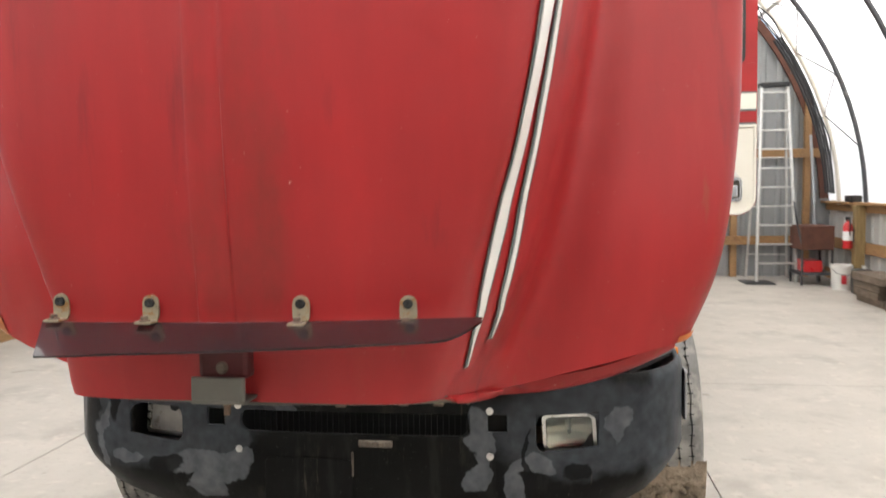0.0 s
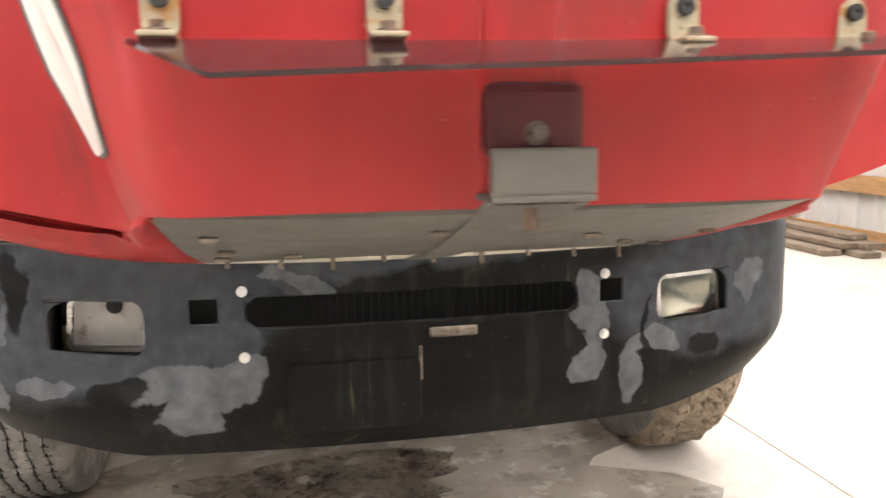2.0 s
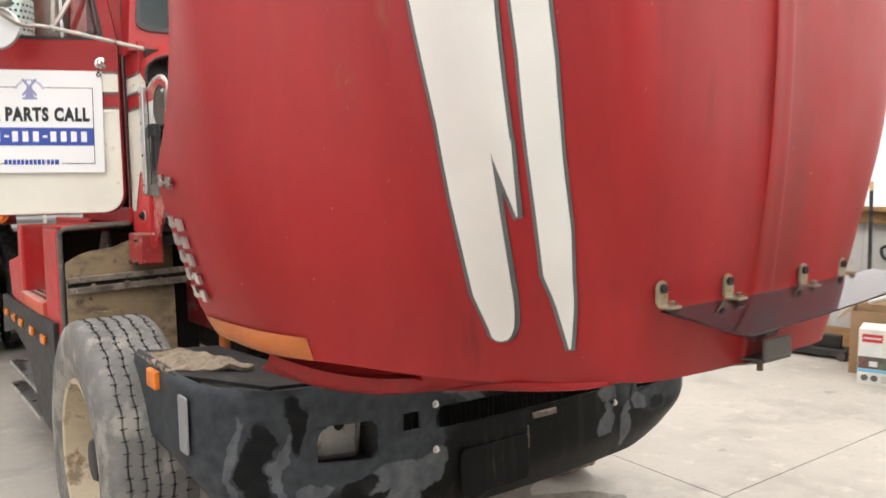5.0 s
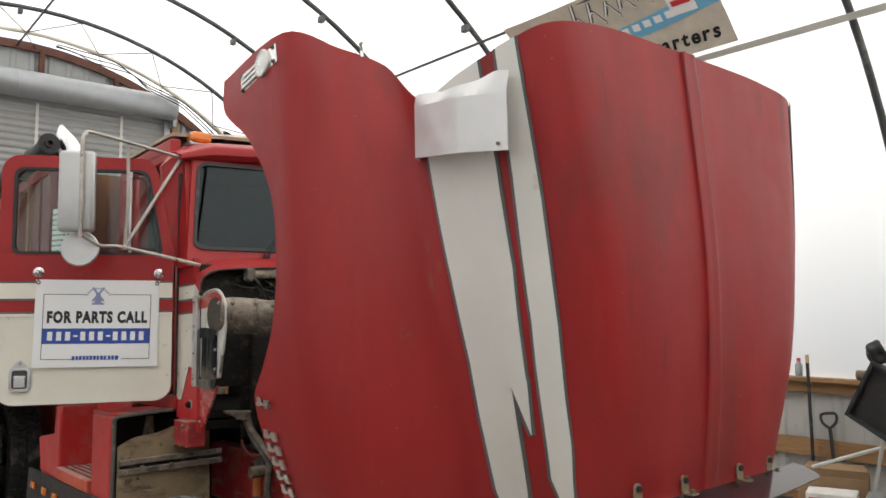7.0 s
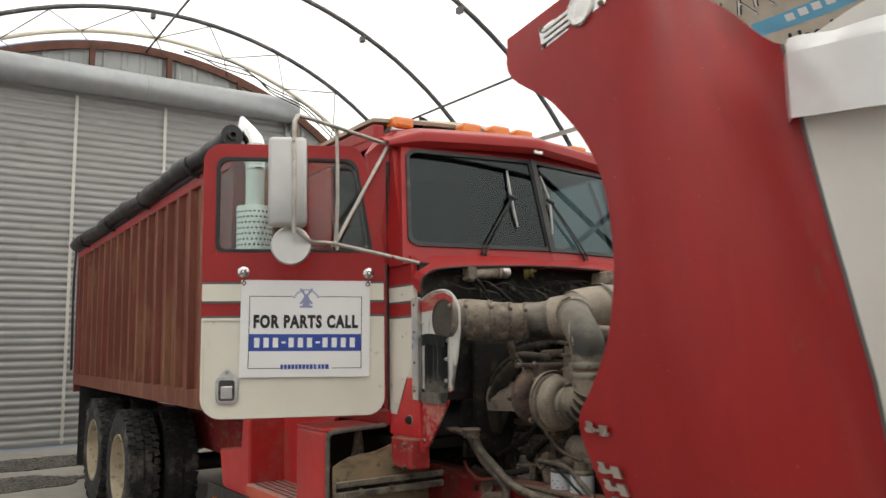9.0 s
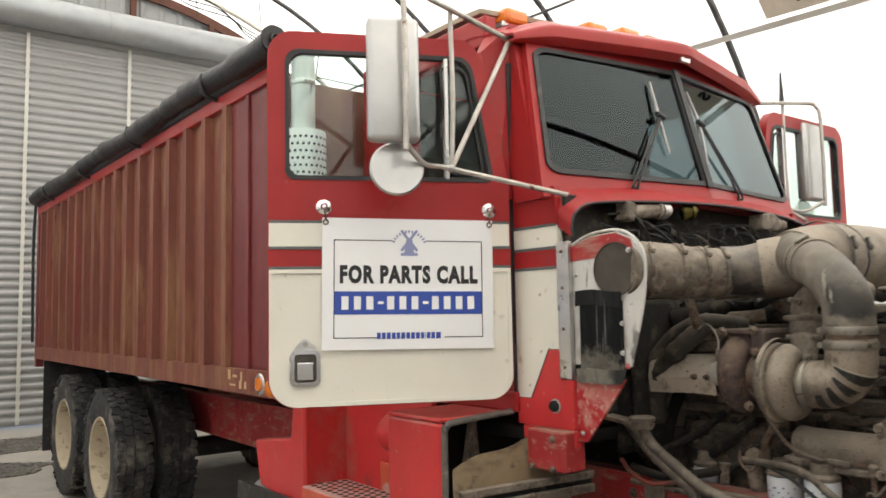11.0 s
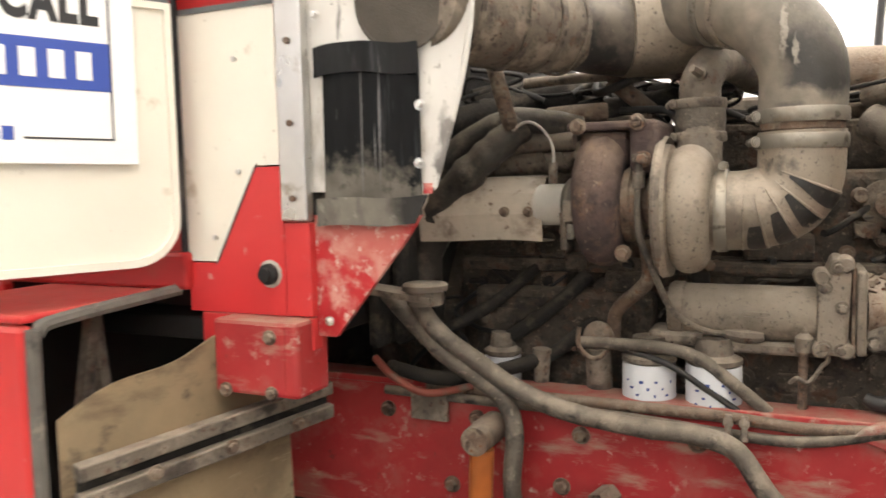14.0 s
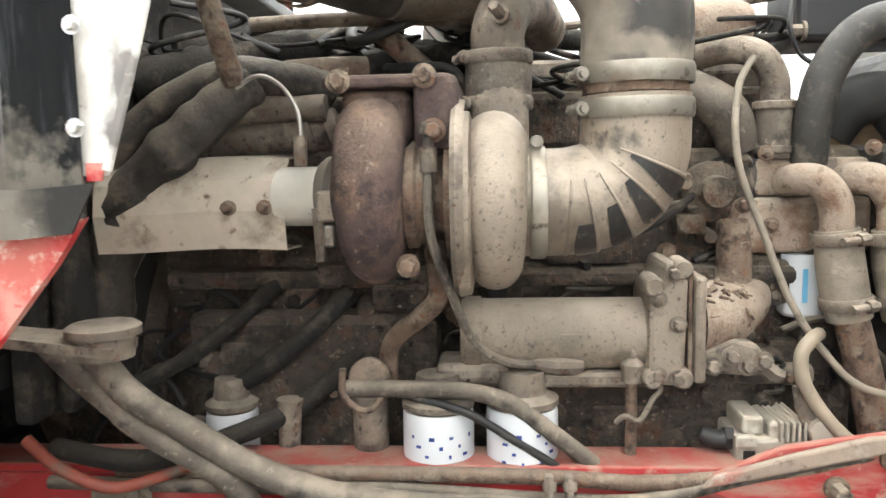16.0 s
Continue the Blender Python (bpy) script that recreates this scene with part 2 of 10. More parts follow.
filter_white = material("filter_white", (0.62, 0.64, 0.66), 0.35, var=0.05, scale=8, bump=0.02, spots=[((0.35, 0.3, 0.23), 0.2, 12)])
print_blue = material("print_blue", (0.03, 0.06, 0.24), 0.5, var=0.1, bump=0)
hose_dark = material("hose_dark", (0.032, 0.031, 0.028), 0.6, var=0.3, scale=14, bump=0.4, fine=260, spots=[((0.13, 0.115, 0.09), 0.40, 16), ((0.07, 0.062, 0.05), 0.4, 70)])
hose_rubber = material("hose_rubber", (0.045, 0.04, 0.035), 0.65, var=0.3, scale=14, bump=0.3, fine=200, spots=[((0.24, 0.2, 0.15), 0.42, 12)])
cable_black = material("cable_black", (0.02, 0.019, 0.018), 0.6, var=0.2, scale=14, bump=0.1, spots=[((0.16, 0.13, 0.1), 0.3, 14)])
line_tan = material("line_tan", (0.275, 0.228, 0.17), 0.65, var=0.18, scale=14, bump=0.2, spots=[((0.19, 0.155, 0.118), 0.36, 20), ((0.08, 0.066, 0.052), 0.18, 40)])
tan_sheet = material("tan_sheet", (0.235, 0.172, 0.102), 0.82, var=0.25, scale=5, bump=0.45, fine=60, depth=0.004, spots=[((0.32, 0.25, 0.155), 0.40, 4), ((0.115, 0.078, 0.048), 0.42, 6, (0.7, 0.7, 1.6)), ((0.05, 0.036, 0.026), 0.26, 14), ((0.40, 0.33, 0.23), 0.2, 11, (0.4, 0.4, 3))])
orange_step = material("orange_step", (0.60, 0.10, 0.05), 0.55, var=0.15, scale=6, bump=0.15, spots=[((0.4, 0.30, 0.26), 0.26, 9), ((0.22, 0.06, 0.04), 0.2, 14)], dust=((0.55, 0.42, 0.38), 0.85))
brass_olive = material("brass_olive", (0.22, 0.18, 0.05), 0.4, 0.6, var=0.3, scale=20, bump=0.2, spots=[((0.05, 0.045, 0.03), 0.4, 25)])
cable_red = material("cable_red", (0.20, 0.045, 0.028), 0.6, var=0.3, scale=12, bump=0.15, spots=[((0.12, 0.095, 0.07), 0.5, 14)])
orange_worn = material("orange_worn", (0.55, 0.09, 0.04), 0.6, var=0.2, scale=6, bump=0.2, spots=[((0.42, 0.4, 0.37), 0.5, 6)])
amber = material("amber_lens", (0.75, 0.20, 0.02), 0.22, var=0.1, scale=20, bump=0.1, coat=0.5)
amber_dirty = material("amber_dirty", (0.42, 0.12, 0.03), 0.4, var=0.2, scale=10, bump=0.1)
black_tape = material("black_tape", (0.009, 0.0095, 0.0105), 0.62, spec=0.25, var=0.3, scale=8, bump=0.25, fine=40, streak=(8, 8, 0.7), depth=0.004,
                      spots=[((0.032, 0.034, 0.037), 0.34, 9, (6, 6, 0.6)), ((0.22, 0.22, 0.22), 0.15, 60, (1, 1.6, 0.12))])
flap_black = material("flap_black", (0.008, 0.0084, 0.0092), 0.6, spec=0.12, var=0.3, scale=8, bump=0.25, fine=40, streak=(8, 8, 0.7), depth=0.004,
                      spots=[((0.034, 0.036, 0.039), 0.34, 9, (6, 6, 0.6)), ((0.15, 0.15, 0.15), 0.12, 70, (1, 1, 0.3))])
tape_dusty = material("tape_dusty", (0.155, 0.142, 0.12), 0.75, spec=0.25, var=0.3, scale=8, bump=0.4, spots=[((0.10, 0.092, 0.08), 0.42, 14, (1, 1, 0.5)), ((0.035, 0.034, 0.032), 0.28, 24), ((0.25, 0.235, 0.205), 0.24, 40)])
turbine_dark = material("turbine_dark", (0.062, 0.040, 0.037), 0.8, 0.1, var=0.3, scale=18, bump=0.8, fine=190, depth=0.004, spots=[((0.10, 0.07, 0.056), 0.4, 20), ((0.03, 0.02, 0.019), 0.4, 26)], dust=((0.17, 0.13, 0.10), 0.6))
sleeve_bright = material("sleeve_bright", (0.60, 0.575, 0.51), 0.4, 0.25, var=0.15, scale=9, bump=0.1, spots=[((0.36, 0.32, 0.26), 0.34, 14), ((0.16, 0.12, 0.09), 0.16, 40)])
manifold_rust = material("manifold_rust", (0.285, 0.222, 0.172), 0.8, 0.1, var=0.3, scale=22, bump=0.9, fine=190, depth=0.004, spots=[((0.19, 0.115, 0.075), 0.46, 20), ((0.36, 0.305, 0.24), 0.40, 14), ((0.10, 0.055, 0.036), 0.32, 44), ((0.035, 0.028, 0.023), 0.24, 70)], dust=((0.38, 0.32, 0.25), 0.6))
hose_wrap = material("hose_wrap", (0.235, 0.20, 0.157), 0.8, var=0.2, scale=8, bump=0.6, fine=120, depth=0.004, spots=[((0.14, 0.118, 0.09), 0.44, 9), ((0.022, 0.02, 0.018), 0.25, 24, (1, 1, 2.2)), ((0.32, 0.275, 0.215), 0.3, 30)])
line_dull = material("line_dull", (0.205, 0.175, 0.135), 0.65, var=0.2, scale=18, bump=0.3, spots=[((0.11, 0.092, 0.07), 0.36, 26), ((0.28, 0.245, 0.19), 0.3, 12)])
screen_dark = material("screen_dark", (0.07, 0.06, 0.048), 0.8, var=0.3, scale=12, bump=0.9, fine=260, depth=0.004)
tarp_black = material("tarp_black", (0.015, 0.015, 0.017), 0.5, var=0.3, scale=8, bump=0.6, fine=22, depth=0.012)
beige_roof = material("beige_roof", (0.42, 0.36, 0.27), 0.7, var=0.12, scale=4, bump=0.1, spots=[((0.3, 0.25, 0.18), 0.3, 6)])
# trim and upholstery toned down; the cab's inner shade is in these colours
interior_shaded = material("interior_shaded", (0.03, 0.028, 0.026), 0.8, var=0.2, scale=5, bump=0.2)
seat_shaded = material("seat_shaded", (0.07, 0.062, 0.05), 0.85, var=0.15, scale=6, bump=0.2)
sign_white = material("sign_white", (0.80, 0.80, 0.80), 0.45, var=0.015, scale=3, bump=0.02)
ink_black = material("ink_black", (0.012, 0.012, 0.014), 0.5, var=0.05, bump=0)
ink_blue = material("ink_blue", (0.025, 0.065, 0.33), 0.45, var=0.05, bump=0)
ink_logo = material("ink_logo", (0.26, 0.28, 0.46), 0.5, var=0.1, bump=0)
ink_red = material("ink_red", (0.5, 0.03, 0.04), 0.5, var=0.05, bump=0)
ink_gold = material("ink_gold", (0.55, 0.36, 0.2), 0.5, var=0.1, bump=0)
ink_sky = material("ink_sky", (0.16, 0.45, 0.68), 0.5, var=0.05, bump=0)
banner_beige = material("banner_beige", (0.55, 0.50, 0.42), 0.6, var=0.12, scale=7, bump=0.05)
concrete = material("concrete", (0.405, 0.378, 0.335), 0.6, var=0.10, scale=1.2, bump=0.25, fine=130, depth=0.0015,
                    spots=[((0.33, 0.305, 0.27), 0.42, 1.7), ((0.17, 0.15, 0.125), 0.14, 3.1), ((0.46, 0.425, 0.375), 0.36, 7), ((0.36, 0.33, 0.29), 0.36, 21), ((0.2, 0.17, 0.14), 0.10, 40)])
strip_pale = material("strip_pale", (0.46, 0.42, 0.35), 0.6, 0.2, var=0.15, scale=14, bump=0.1, spots=[(RUST, 0.26, 20)])
damp_concrete = material("damp_concrete", (0.20, 0.18, 0.15), 0.4, var=0.3, scale=4, bump=0.2, fine=130, spots=[((0.10, 0.085, 0.07), 0.46, 5), ((0.33, 0.31, 0.27), 0.40, 9), ((0.05, 0.04, 0.033), 0.2, 14)])
wet_stain = material("wet_stain", (0.10, 0.085, 0.068), 0.28, var=0.5, scale=7, bump=0.1, spots=[((0.045, 0.037, 0.03), 0.5, 4), ((0.30, 0.275, 0.24), 0.34, 9)])
joint_dark = material("joint_dark", (0.07, 0.062, 0.055), 0.9, var=0.2, bump=0)
guard_metal = material("guard_metal", (0.62, 0.64, 0.62), 0.4, 0.2, var=0.08, scale=8, bump=0.05)
white_scuffed = material("white_scuffed", (0.60, 0.585, 0.55), 0.42, var=0.12, scale=5, bump=0.1, spots=[((0.34, 0.31, 0.27), 0.40, 9, (1, 1, 0.5)), ((0.05, 0.047, 0.044), 0.26, 14, (1, 2, 0.5)), ((0.22, 0.19, 0.16), 0.16, 70), ((0.03, 0.03, 0.03), 0.13, 40)])
galvanised = material("galvanised", (0.33, 0.345, 0.355), 0.42, 0.55, var=0.08, scale=6, bump=0.06)
slat_grey = material("slat", (0.30, 0.30, 0.295), 0.5, 0.25, var=0.07, scale=2, bump=0.06, streak=(1, 1, 6), spots=[((0.25, 0.24, 0.22), 0.2, 3)])
panel_white = material("panel_white", (0.47, 0.47, 0.455), 0.5, var=0.06, scale=3, bump=0.05, spots=[((0.4, 0.38, 0.34), 0.18, 6)])
panel_grey = material("panel_grey", (0.30, 0.31, 0.31), 0.5, 0.2, var=0.08, scale=3, bump=0.05)
timber = material("timber", (0.30, 0.17, 0.075), 0.72, var=0.25, scale=6, bump=0.35, fine=40, streak=(6, 0.6, 6), spots=[((0.18, 0.09, 0.04), 0.22, 4)])
timber_rust = material("timber_rust", (0.095, 0.036, 0.022), 0.8, var=0.25, scale=6, bump=0.3)
post_timber = material("post_timber", (0.27, 0.19, 0.085), 0.78, var=0.25, scale=6, bump=0.3, streak=(5, 5, 0.6))
plank_grey = material("plank_grey", (0.15, 0.115, 0.085), 0.85, var=0.3, scale=7, bump=0.5, fine=40, streak=(5, 0.7, 5), spots=[((0.26, 0.21, 0.16), 0.3, 6)])
hoop_steel = material("hoop_steel", (0.075, 0.075, 0.08), 0.5, 0.4, var=0.2, scale=5, bump=0.1, spots=[((0.2, 0.19, 0.18), 0.3, 3)])
pipe_white = material("pipe_white", (0.62, 0.58, 0.50), 0.5, var=0.1, scale=4, bump=0.05)
strap_white = material("strap_white", (0.55, 0.54, 0.5), 0.6, var=0.1, bump=0)
wire_black = material("wire_black", (0.02, 0.02, 0.022), 0.6, bump=0)
alu = material("alu", (0.60, 0.60, 0.58), 0.42, 0.8, var=0.1, scale=8, bump=0.1)
ext_red = material("ext_red", (0.55, 0.02, 0.025), 0.3, var=0.08, bump=0.02, coat=0.3)
cardboard = material("cardboard", (0.30, 0.19, 0.105), 0.85, var=0.12, scale=6, bump=0.2)
carton_print = material("carton_print", (0.62, 0.60, 0.56), 0.5, var=0.12, scale=9, bump=0.02)
carton_dark = material("carton_dark", (0.10, 0.085, 0.08), 0.5, var=0.5, scale=26, bump=0)
ink_pale = material("ink_pale", (0.45, 0.58, 0.66), 0.5, var=0.1, bump=0)
carton_brown = material("carton_brown", (0.16, 0.07, 0.05), 0.5, var=0.4, scale=40, bump=0)
carton_green = material("carton_green", (0.12, 0.14, 0.09), 0.5, var=0.4, scale=40, bump=0)
bin_dark = material("bin_dark", (0.022, 0.026, 0.033), 0.5, var=0.2, scale=7, bump=0.1, spots=[((0.07, 0.065, 0.06), 0.2, 10)])
bucket_white = material("bucket_white", (0.68, 0.67, 0.64), 0.45, var=0.06, bump=0.02)
lamp_grey = material("lamp_grey", (0.40, 0.385, 0.35), 0.5, 0.35, var=0.15, scale=16, bump=0.15, spots=[((0.22, 0.19, 0.15), 0.34, 18)])
guard_bright = material("guard_bright", (0.66, 0.66, 0.66), 0.44, 0.4, var=0.05, scale=6, bump=0.03)
reflector = material("reflector", (0.75, 0.74, 0.70), 0.22, 1.0, var=0.15, scale=9, bump=0.1)


def add_wear(mat, patches, tint, rough, ragged=0.30, soft=0.06, axis=0, fine=6.5):
    """Worn patches with ragged edges: each an ellipse (x or y, z, half-width, half-height) on the thing's front or side."""
    n, link = mat.node_tree.nodes, mat.node_tree.links.new
    b = n["Principled BSDF"]
    co, sep, nz, warp = n.new("ShaderNodeTexCoord"), n.new("ShaderNodeSeparateXYZ"), n.new("ShaderNodeTexNoise"), n.new("ShaderNodeVectorMath")
    nz.inputs["Scale"].default_value, nz.inputs["Detail"].default_value, nz.inputs["Roughness"].default_value = fine, 5.0, 0.55
    link(co.outputs["Object"], nz.inputs[0])
    warp.operation = "MULTIPLY_ADD"
    warp.inputs[1].default_value = (ragged,) * 3
    link(nz.outputs["Color"], warp.inputs[0]), link(co.outputs["Object"], warp.inputs[2]), link(warp.outputs[0], sep.inputs[0])

    def calc(op, p, q=None, r=None):
        m = n.new("ShaderNodeMath")
        m.operation = op
        for i, v in enumerate((p, q, r)):
            if v is not None and not isinstance(v, (int, float)):
                link(v, m.inputs[i])
            elif v is not None:
                m.inputs[i].default_value = v
        return m.outputs[0]
    best = None
    for x, z, w, h in patches:
        dx, dz = calc("MULTIPLY", calc("SUBTRACT", sep.outputs[axis], x + ragged / 2), 1 / w), calc("MULTIPLY", calc("SUBTRACT", sep.outputs[2], z + ragged / 2), 1 / h)
        d = calc("SQRT", calc("ADD", calc("MULTIPLY", dx, dx), calc("MULTIPLY", dz, dz)))
        best = d if best is None else calc("MINIMUM", best, d)
    mr = n.new("ShaderNodeMapRange")
    mr.inputs[1].default_value, mr.inputs[2].default_value, mr.inputs[3].default_value, mr.inputs[4].default_value = 1.0 + soft, 1.0 - soft, 0.0, 0.92
    link(best, mr.inputs[0])
    grain, tone = n.new("ShaderNodeTexNoise"), n.new("ShaderNodeValToRGB")
    grain.inputs["Scale"].default_value, grain.inputs["Detail"].default_value = 24.0, 6.0
    link(co.outputs["Object"], grain.inputs[0]), link(grain.outputs[0], tone.inputs[0])
    tone.color_ramp.elements[0].position, tone.color_ramp.elements[1].position = 0.3, 0.7
    tone.color_ramp.elements[0].color, tone.color_ramp.elements[1].color = (*[c * 0.7 for c in tint], 1), (*[c * 1.25 for c in tint], 1)
    for socket, value in (("Base Color", tone.outputs[0]), ("Roughness", rough)):
        old = b.inputs[socket].links[0].from_socket
        mix = n.new("ShaderNodeMix")
        mix.data_type = "RGBA" if socket == "Base Color" else "FLOAT"
        i, o = (6, 2) if socket == "Base Color" else (2, 0)
        link(mr.outputs[0], mix.inputs[0]), link(old, mix.inputs[i])
        if socket == "Base Color":
            link(value, mix.inputs[i + 1])
        else:
            mix.inputs[i + 1].default_value = value
        link(mix.outputs[o], b.inputs[socket])
    return mat


add_wear(bumper_black, ((-0.74, 0.80, 0.42, 0.17), (-1.06, 0.80, 0.12, 0.26), (-0.08, 0.945, 0.56, 0.075), (0.79, 0.78, 0.35, 0.15), (1.05, 0.80, 0.12, 0.26), (-0.28, 0.87, 0.07, 0.06), (-0.40, 0.72, 0.06, 0.07)), (0.050, 0.056, 0.063), 0.45, 0.16, 0.16)
add_wear(bumper_black, ((-0.50, 0.635, 0.16, 0.05), (-0.51, 0.555, 0.075, 0.055), (-0.37, 0.665, 0.05, 0.035), (-0.27, 0.855, 0.09, 0.018), (0.42, 0.74, 0.035, 0.085), (0.405, 0.635, 0.045, 0.05), (0.535, 0.575, 0.035, 0.09),
                        (0.60, 0.66, 0.07, 0.03), (-0.80, 0.66, 0.06, 0.02), (-0.90, 0.72, 0.014, 0.12), (-1.0, 0.74, 0.014, 0.14), (0.86, 0.80, 0.03, 0.06)), (0.105, 0.113, 0.122), 0.42, 0.16, 0.05)
add_wear(bumper_black, ((0.74, 0.655, 0.045, 0.03), (0.585, 0.66, 0.012, 0.10), (-0.86, 0.86, 0.03, 0.10), (-0.95, 0.70, 0.03, 0.16), (-0.66, 0.63, 0.05, 0.03)), (0.006, 0.0062, 0.0065), 0.4, 0.16, 0.08)
add_wear(elbow_rubber, ((3.375, 1.86, 0.10, 0.10), (3.292, 1.76, 0.030, 0.10), (3.24, 1.715, 0.09, 0.016)), (0.225, 0.195, 0.155), 0.75, 0.07, 0.45, 1, 16)
add_wear(elbow_rubber, ((3.262, 1.82, 0.004, 0.035), (3.245, 1.79, 0.003, 0.02)), (0.34, 0.31, 0.26), 0.7, 0.03, 0.5, 1, 60)
# dust caked on the flap's foot, two long scratches down it, and the clean end of the tape below
add_wear(flap_black, ((3.90, 1.565, 0.075, 0.065), (3.97, 1.57, 0.05, 0.06), (3.83, 1.56, 0.03, 0.04)), (0.125, 0.115, 0.097), 0.75, 0.14, 0.40, 1, 55)
add_wear(flap_black, ((3.906, 1.69, 0.0016, 0.10), (3.872, 1.70, 0.0018, 0.085), (3.881, 1.65, 0.0012, 0.03)), (0.16, 0.16, 0.158), 0.5, 0.004, 0.6, 1, 90)
add_wear(tape_dusty, ((3.80, 1.548, 0.042, 0.06),), (0.016, 0.016, 0.0165), 0.6, 0.05, 0.3, 1, 30)
add_wear(white_scuffed, ((3.757, 1.655, 0.010, 0.05), (3.765, 1.62, 0.012, 0.022), (3.748, 1.685, 0.008, 0.016)), (0.16, 0.15, 0.14), 0.6, 0.03, 0.35, 1, 45)


def glass(name, tint, rough=0.0, ior=1.45):
    m = bpy.data.materials.new(name)
    m.use_nodes = True
    b = m.node_tree.nodes["Principled BSDF"]
    b.inputs["Base Color"].default_value = (*tint, 1)
    b.inputs["Transmission Weight"].default_value = 1.0
    b.inputs["Roughness"].default_value, b.inputs["IOR"].default_value = rough, ior
    return m




def thin_glass(name, tint, floor_gloss):
    """A flat pane that lets light straight through and reflects by its angle."""
    m = bpy.data.materials.new(name)
    m.use_nodes = True
    t = m.node_tree
    n, link = t.nodes, t.links.new
    n.remove(n["Principled BSDF"])
    clear, gloss, mix, fr = n.new("ShaderNodeBsdfTransparent"), n.new("ShaderNodeBsdfGlossy"), n.new("ShaderNodeMixShader"), n.new("ShaderNodeLayerWeight")
    bend, span = n.new("ShaderNodeMath"), n.new("ShaderNodeMath")
    bend.operation, span.operation = "POWER", "MULTIPLY_ADD"
    bend.inputs[1].default_value, span.inputs[1].default_value, span.inputs[2].default_value = 4.0, 0.8, floor_gloss
    clear.inputs["Color"].default_value = (*tint, 1)
    gloss.inputs["Color"].default_value = (0.82, 0.93, 0.96, 1)
    gloss.inputs["Roughness"].default_value = 0.0
    link(fr.outputs["Facing"], bend.inputs[0]), link(bend.outputs[0], span.inputs[0]), link(span.outputs[0], mix.inputs[0]), link(clear.outputs[0], mix.inputs[1]), link(gloss.outputs[0], mix.inputs[2])
    link(mix.outputs[0], n["Material Output"].inputs["Surface"])
    return m


# hood red darkened: the latch recess's shade is put into the colour
red_recess_shade = material("red_recess_shade", (0.075, 0.008, 0.009), 0.6, var=0.2, scale=9, bump=0.1)
plated_worn = material("plated_worn", (0.30, 0.255, 0.175), 0.5, 0.3, var=0.2, scale=30, bump=0.2, spots=[((0.30, 0.15, 0.05), 0.40, 45), ((0.10, 0.07, 0.05), 0.22, 70)])
glass_dark = thin_glass("glass_windscreen", (0.20, 0.255, 0.265), 0.03)
smoke = glass("smoke_plastic", (0.14, 0.105, 0.12), 0.06, 1.35)
smoke.node_tree.nodes["Principled BSDF"].inputs["Transmission Weight"].default_value = 0.88
lens_glass = thin_glass("lens_glass", (0.74, 0.73, 0.69), 0.06)
glass_green = glass("glass_side", (0.66, 0.80, 0.76))


def fabric_material():
    """Thin white woven cover: half of the daylight that reaches it comes through."""
    m = bpy.data.materials.new("cover_fabric")
    m.use_nodes = True
    n, link = m.node_tree.nodes, m.node_tree.links.new
    n.remove(n["Principled BSDF"])
    d, tr, mix = n.new("ShaderNodeBsdfDiffuse"), n.new("ShaderNodeBsdfTranslucent"), n.new("ShaderNodeMixShader")
    tex, r = n.new("ShaderNodeTexNoise"), n.new("ShaderNodeValToRGB")
    tex.inputs["Scale"].default_value = 1.3
    r.color_ramp.elements[0].color, r.color_ramp.elements[1].color = (0.85, 0.845, 0.82, 1), (0.93, 0.925, 0.90, 1)
    link(tex.outputs[0], r.inputs[0])
    link(r.outputs[0], d.inputs[0]), link(r.outputs[0], tr.inputs[0])
    mix.inputs[0].default_value = 0.6
    link(d.outputs[0], mix.inputs[1]), link(tr.outputs[0], mix.inputs[2])
    link(mix.outputs[0], n["Material Output"].inputs[0])
    return m


cover_fabric = fabric_material()

# ---- mesh helpers ----


def part(name, bm, mat, parent=None, label="", smooth=None):
    """Links a bmesh as one mesh object, under a thing or a part if one is given. smooth: an angle in degrees."""
    bmesh.ops.recalc_face_normals(bm, faces=bm.faces)
    me = bpy.data.meshes.new(name)
    if smooth is not None:
        lim = radians(smooth)
        for f in bm.faces:
            f.smooth = True
        for e in bm.edges:
            e.smooth = len(e.link_faces) == 2 and e.calc_face_angle(0) < lim
    bm.to_mesh(me)
    bm.free()
    for q in (mat if isinstance(mat, (list, tuple)) else [mat]):
        me.materials.append(q)
    ob = new(name, me)
    if parent is not None:
        ob.parent = parent
    return tagged(ob, label=label)


def thing(name, label, category, group="", m=None):
    ob = new(name)
    ob.empty_display_size = 0.1
    if m is not None:
        ob.matrix_world = m
    return tagged(ob, label, category, group)


def structure(ob, label, category):
    return tagged(ob, label, category, kind="structure")


def box(bm, x0, x1, y0, y1, z0, z1, bevel=0.0, m=None, seg=2):
    """A block between two corners, with its edges rounded."""
    c = Matrix.Translation(((x0 + x1) / 2, (y0 + y1) / 2, (z0 + z1) / 2)) @ Matrix.Diagonal((abs(x1 - x0), abs(y1 - y0), abs(z1 - z0), 1))
    vs = bmesh.ops.create_cube(bm, size=1.0, matrix=(m @ c) if m is not None else c)["verts"]
    if bevel:
        es = list({e for v in vs for e in v.link_edges})
        bmesh.ops.bevel(bm, geom=es, offset=bevel, segments=seg, affect="EDGES", profile=0.5)
    return bm


def block(x0, x1, y0, y1, z0, z1, bevel=0.004, m=None):
    return box(bmesh.new(), x0, x1, y0, y1, z0, z1, bevel, m)


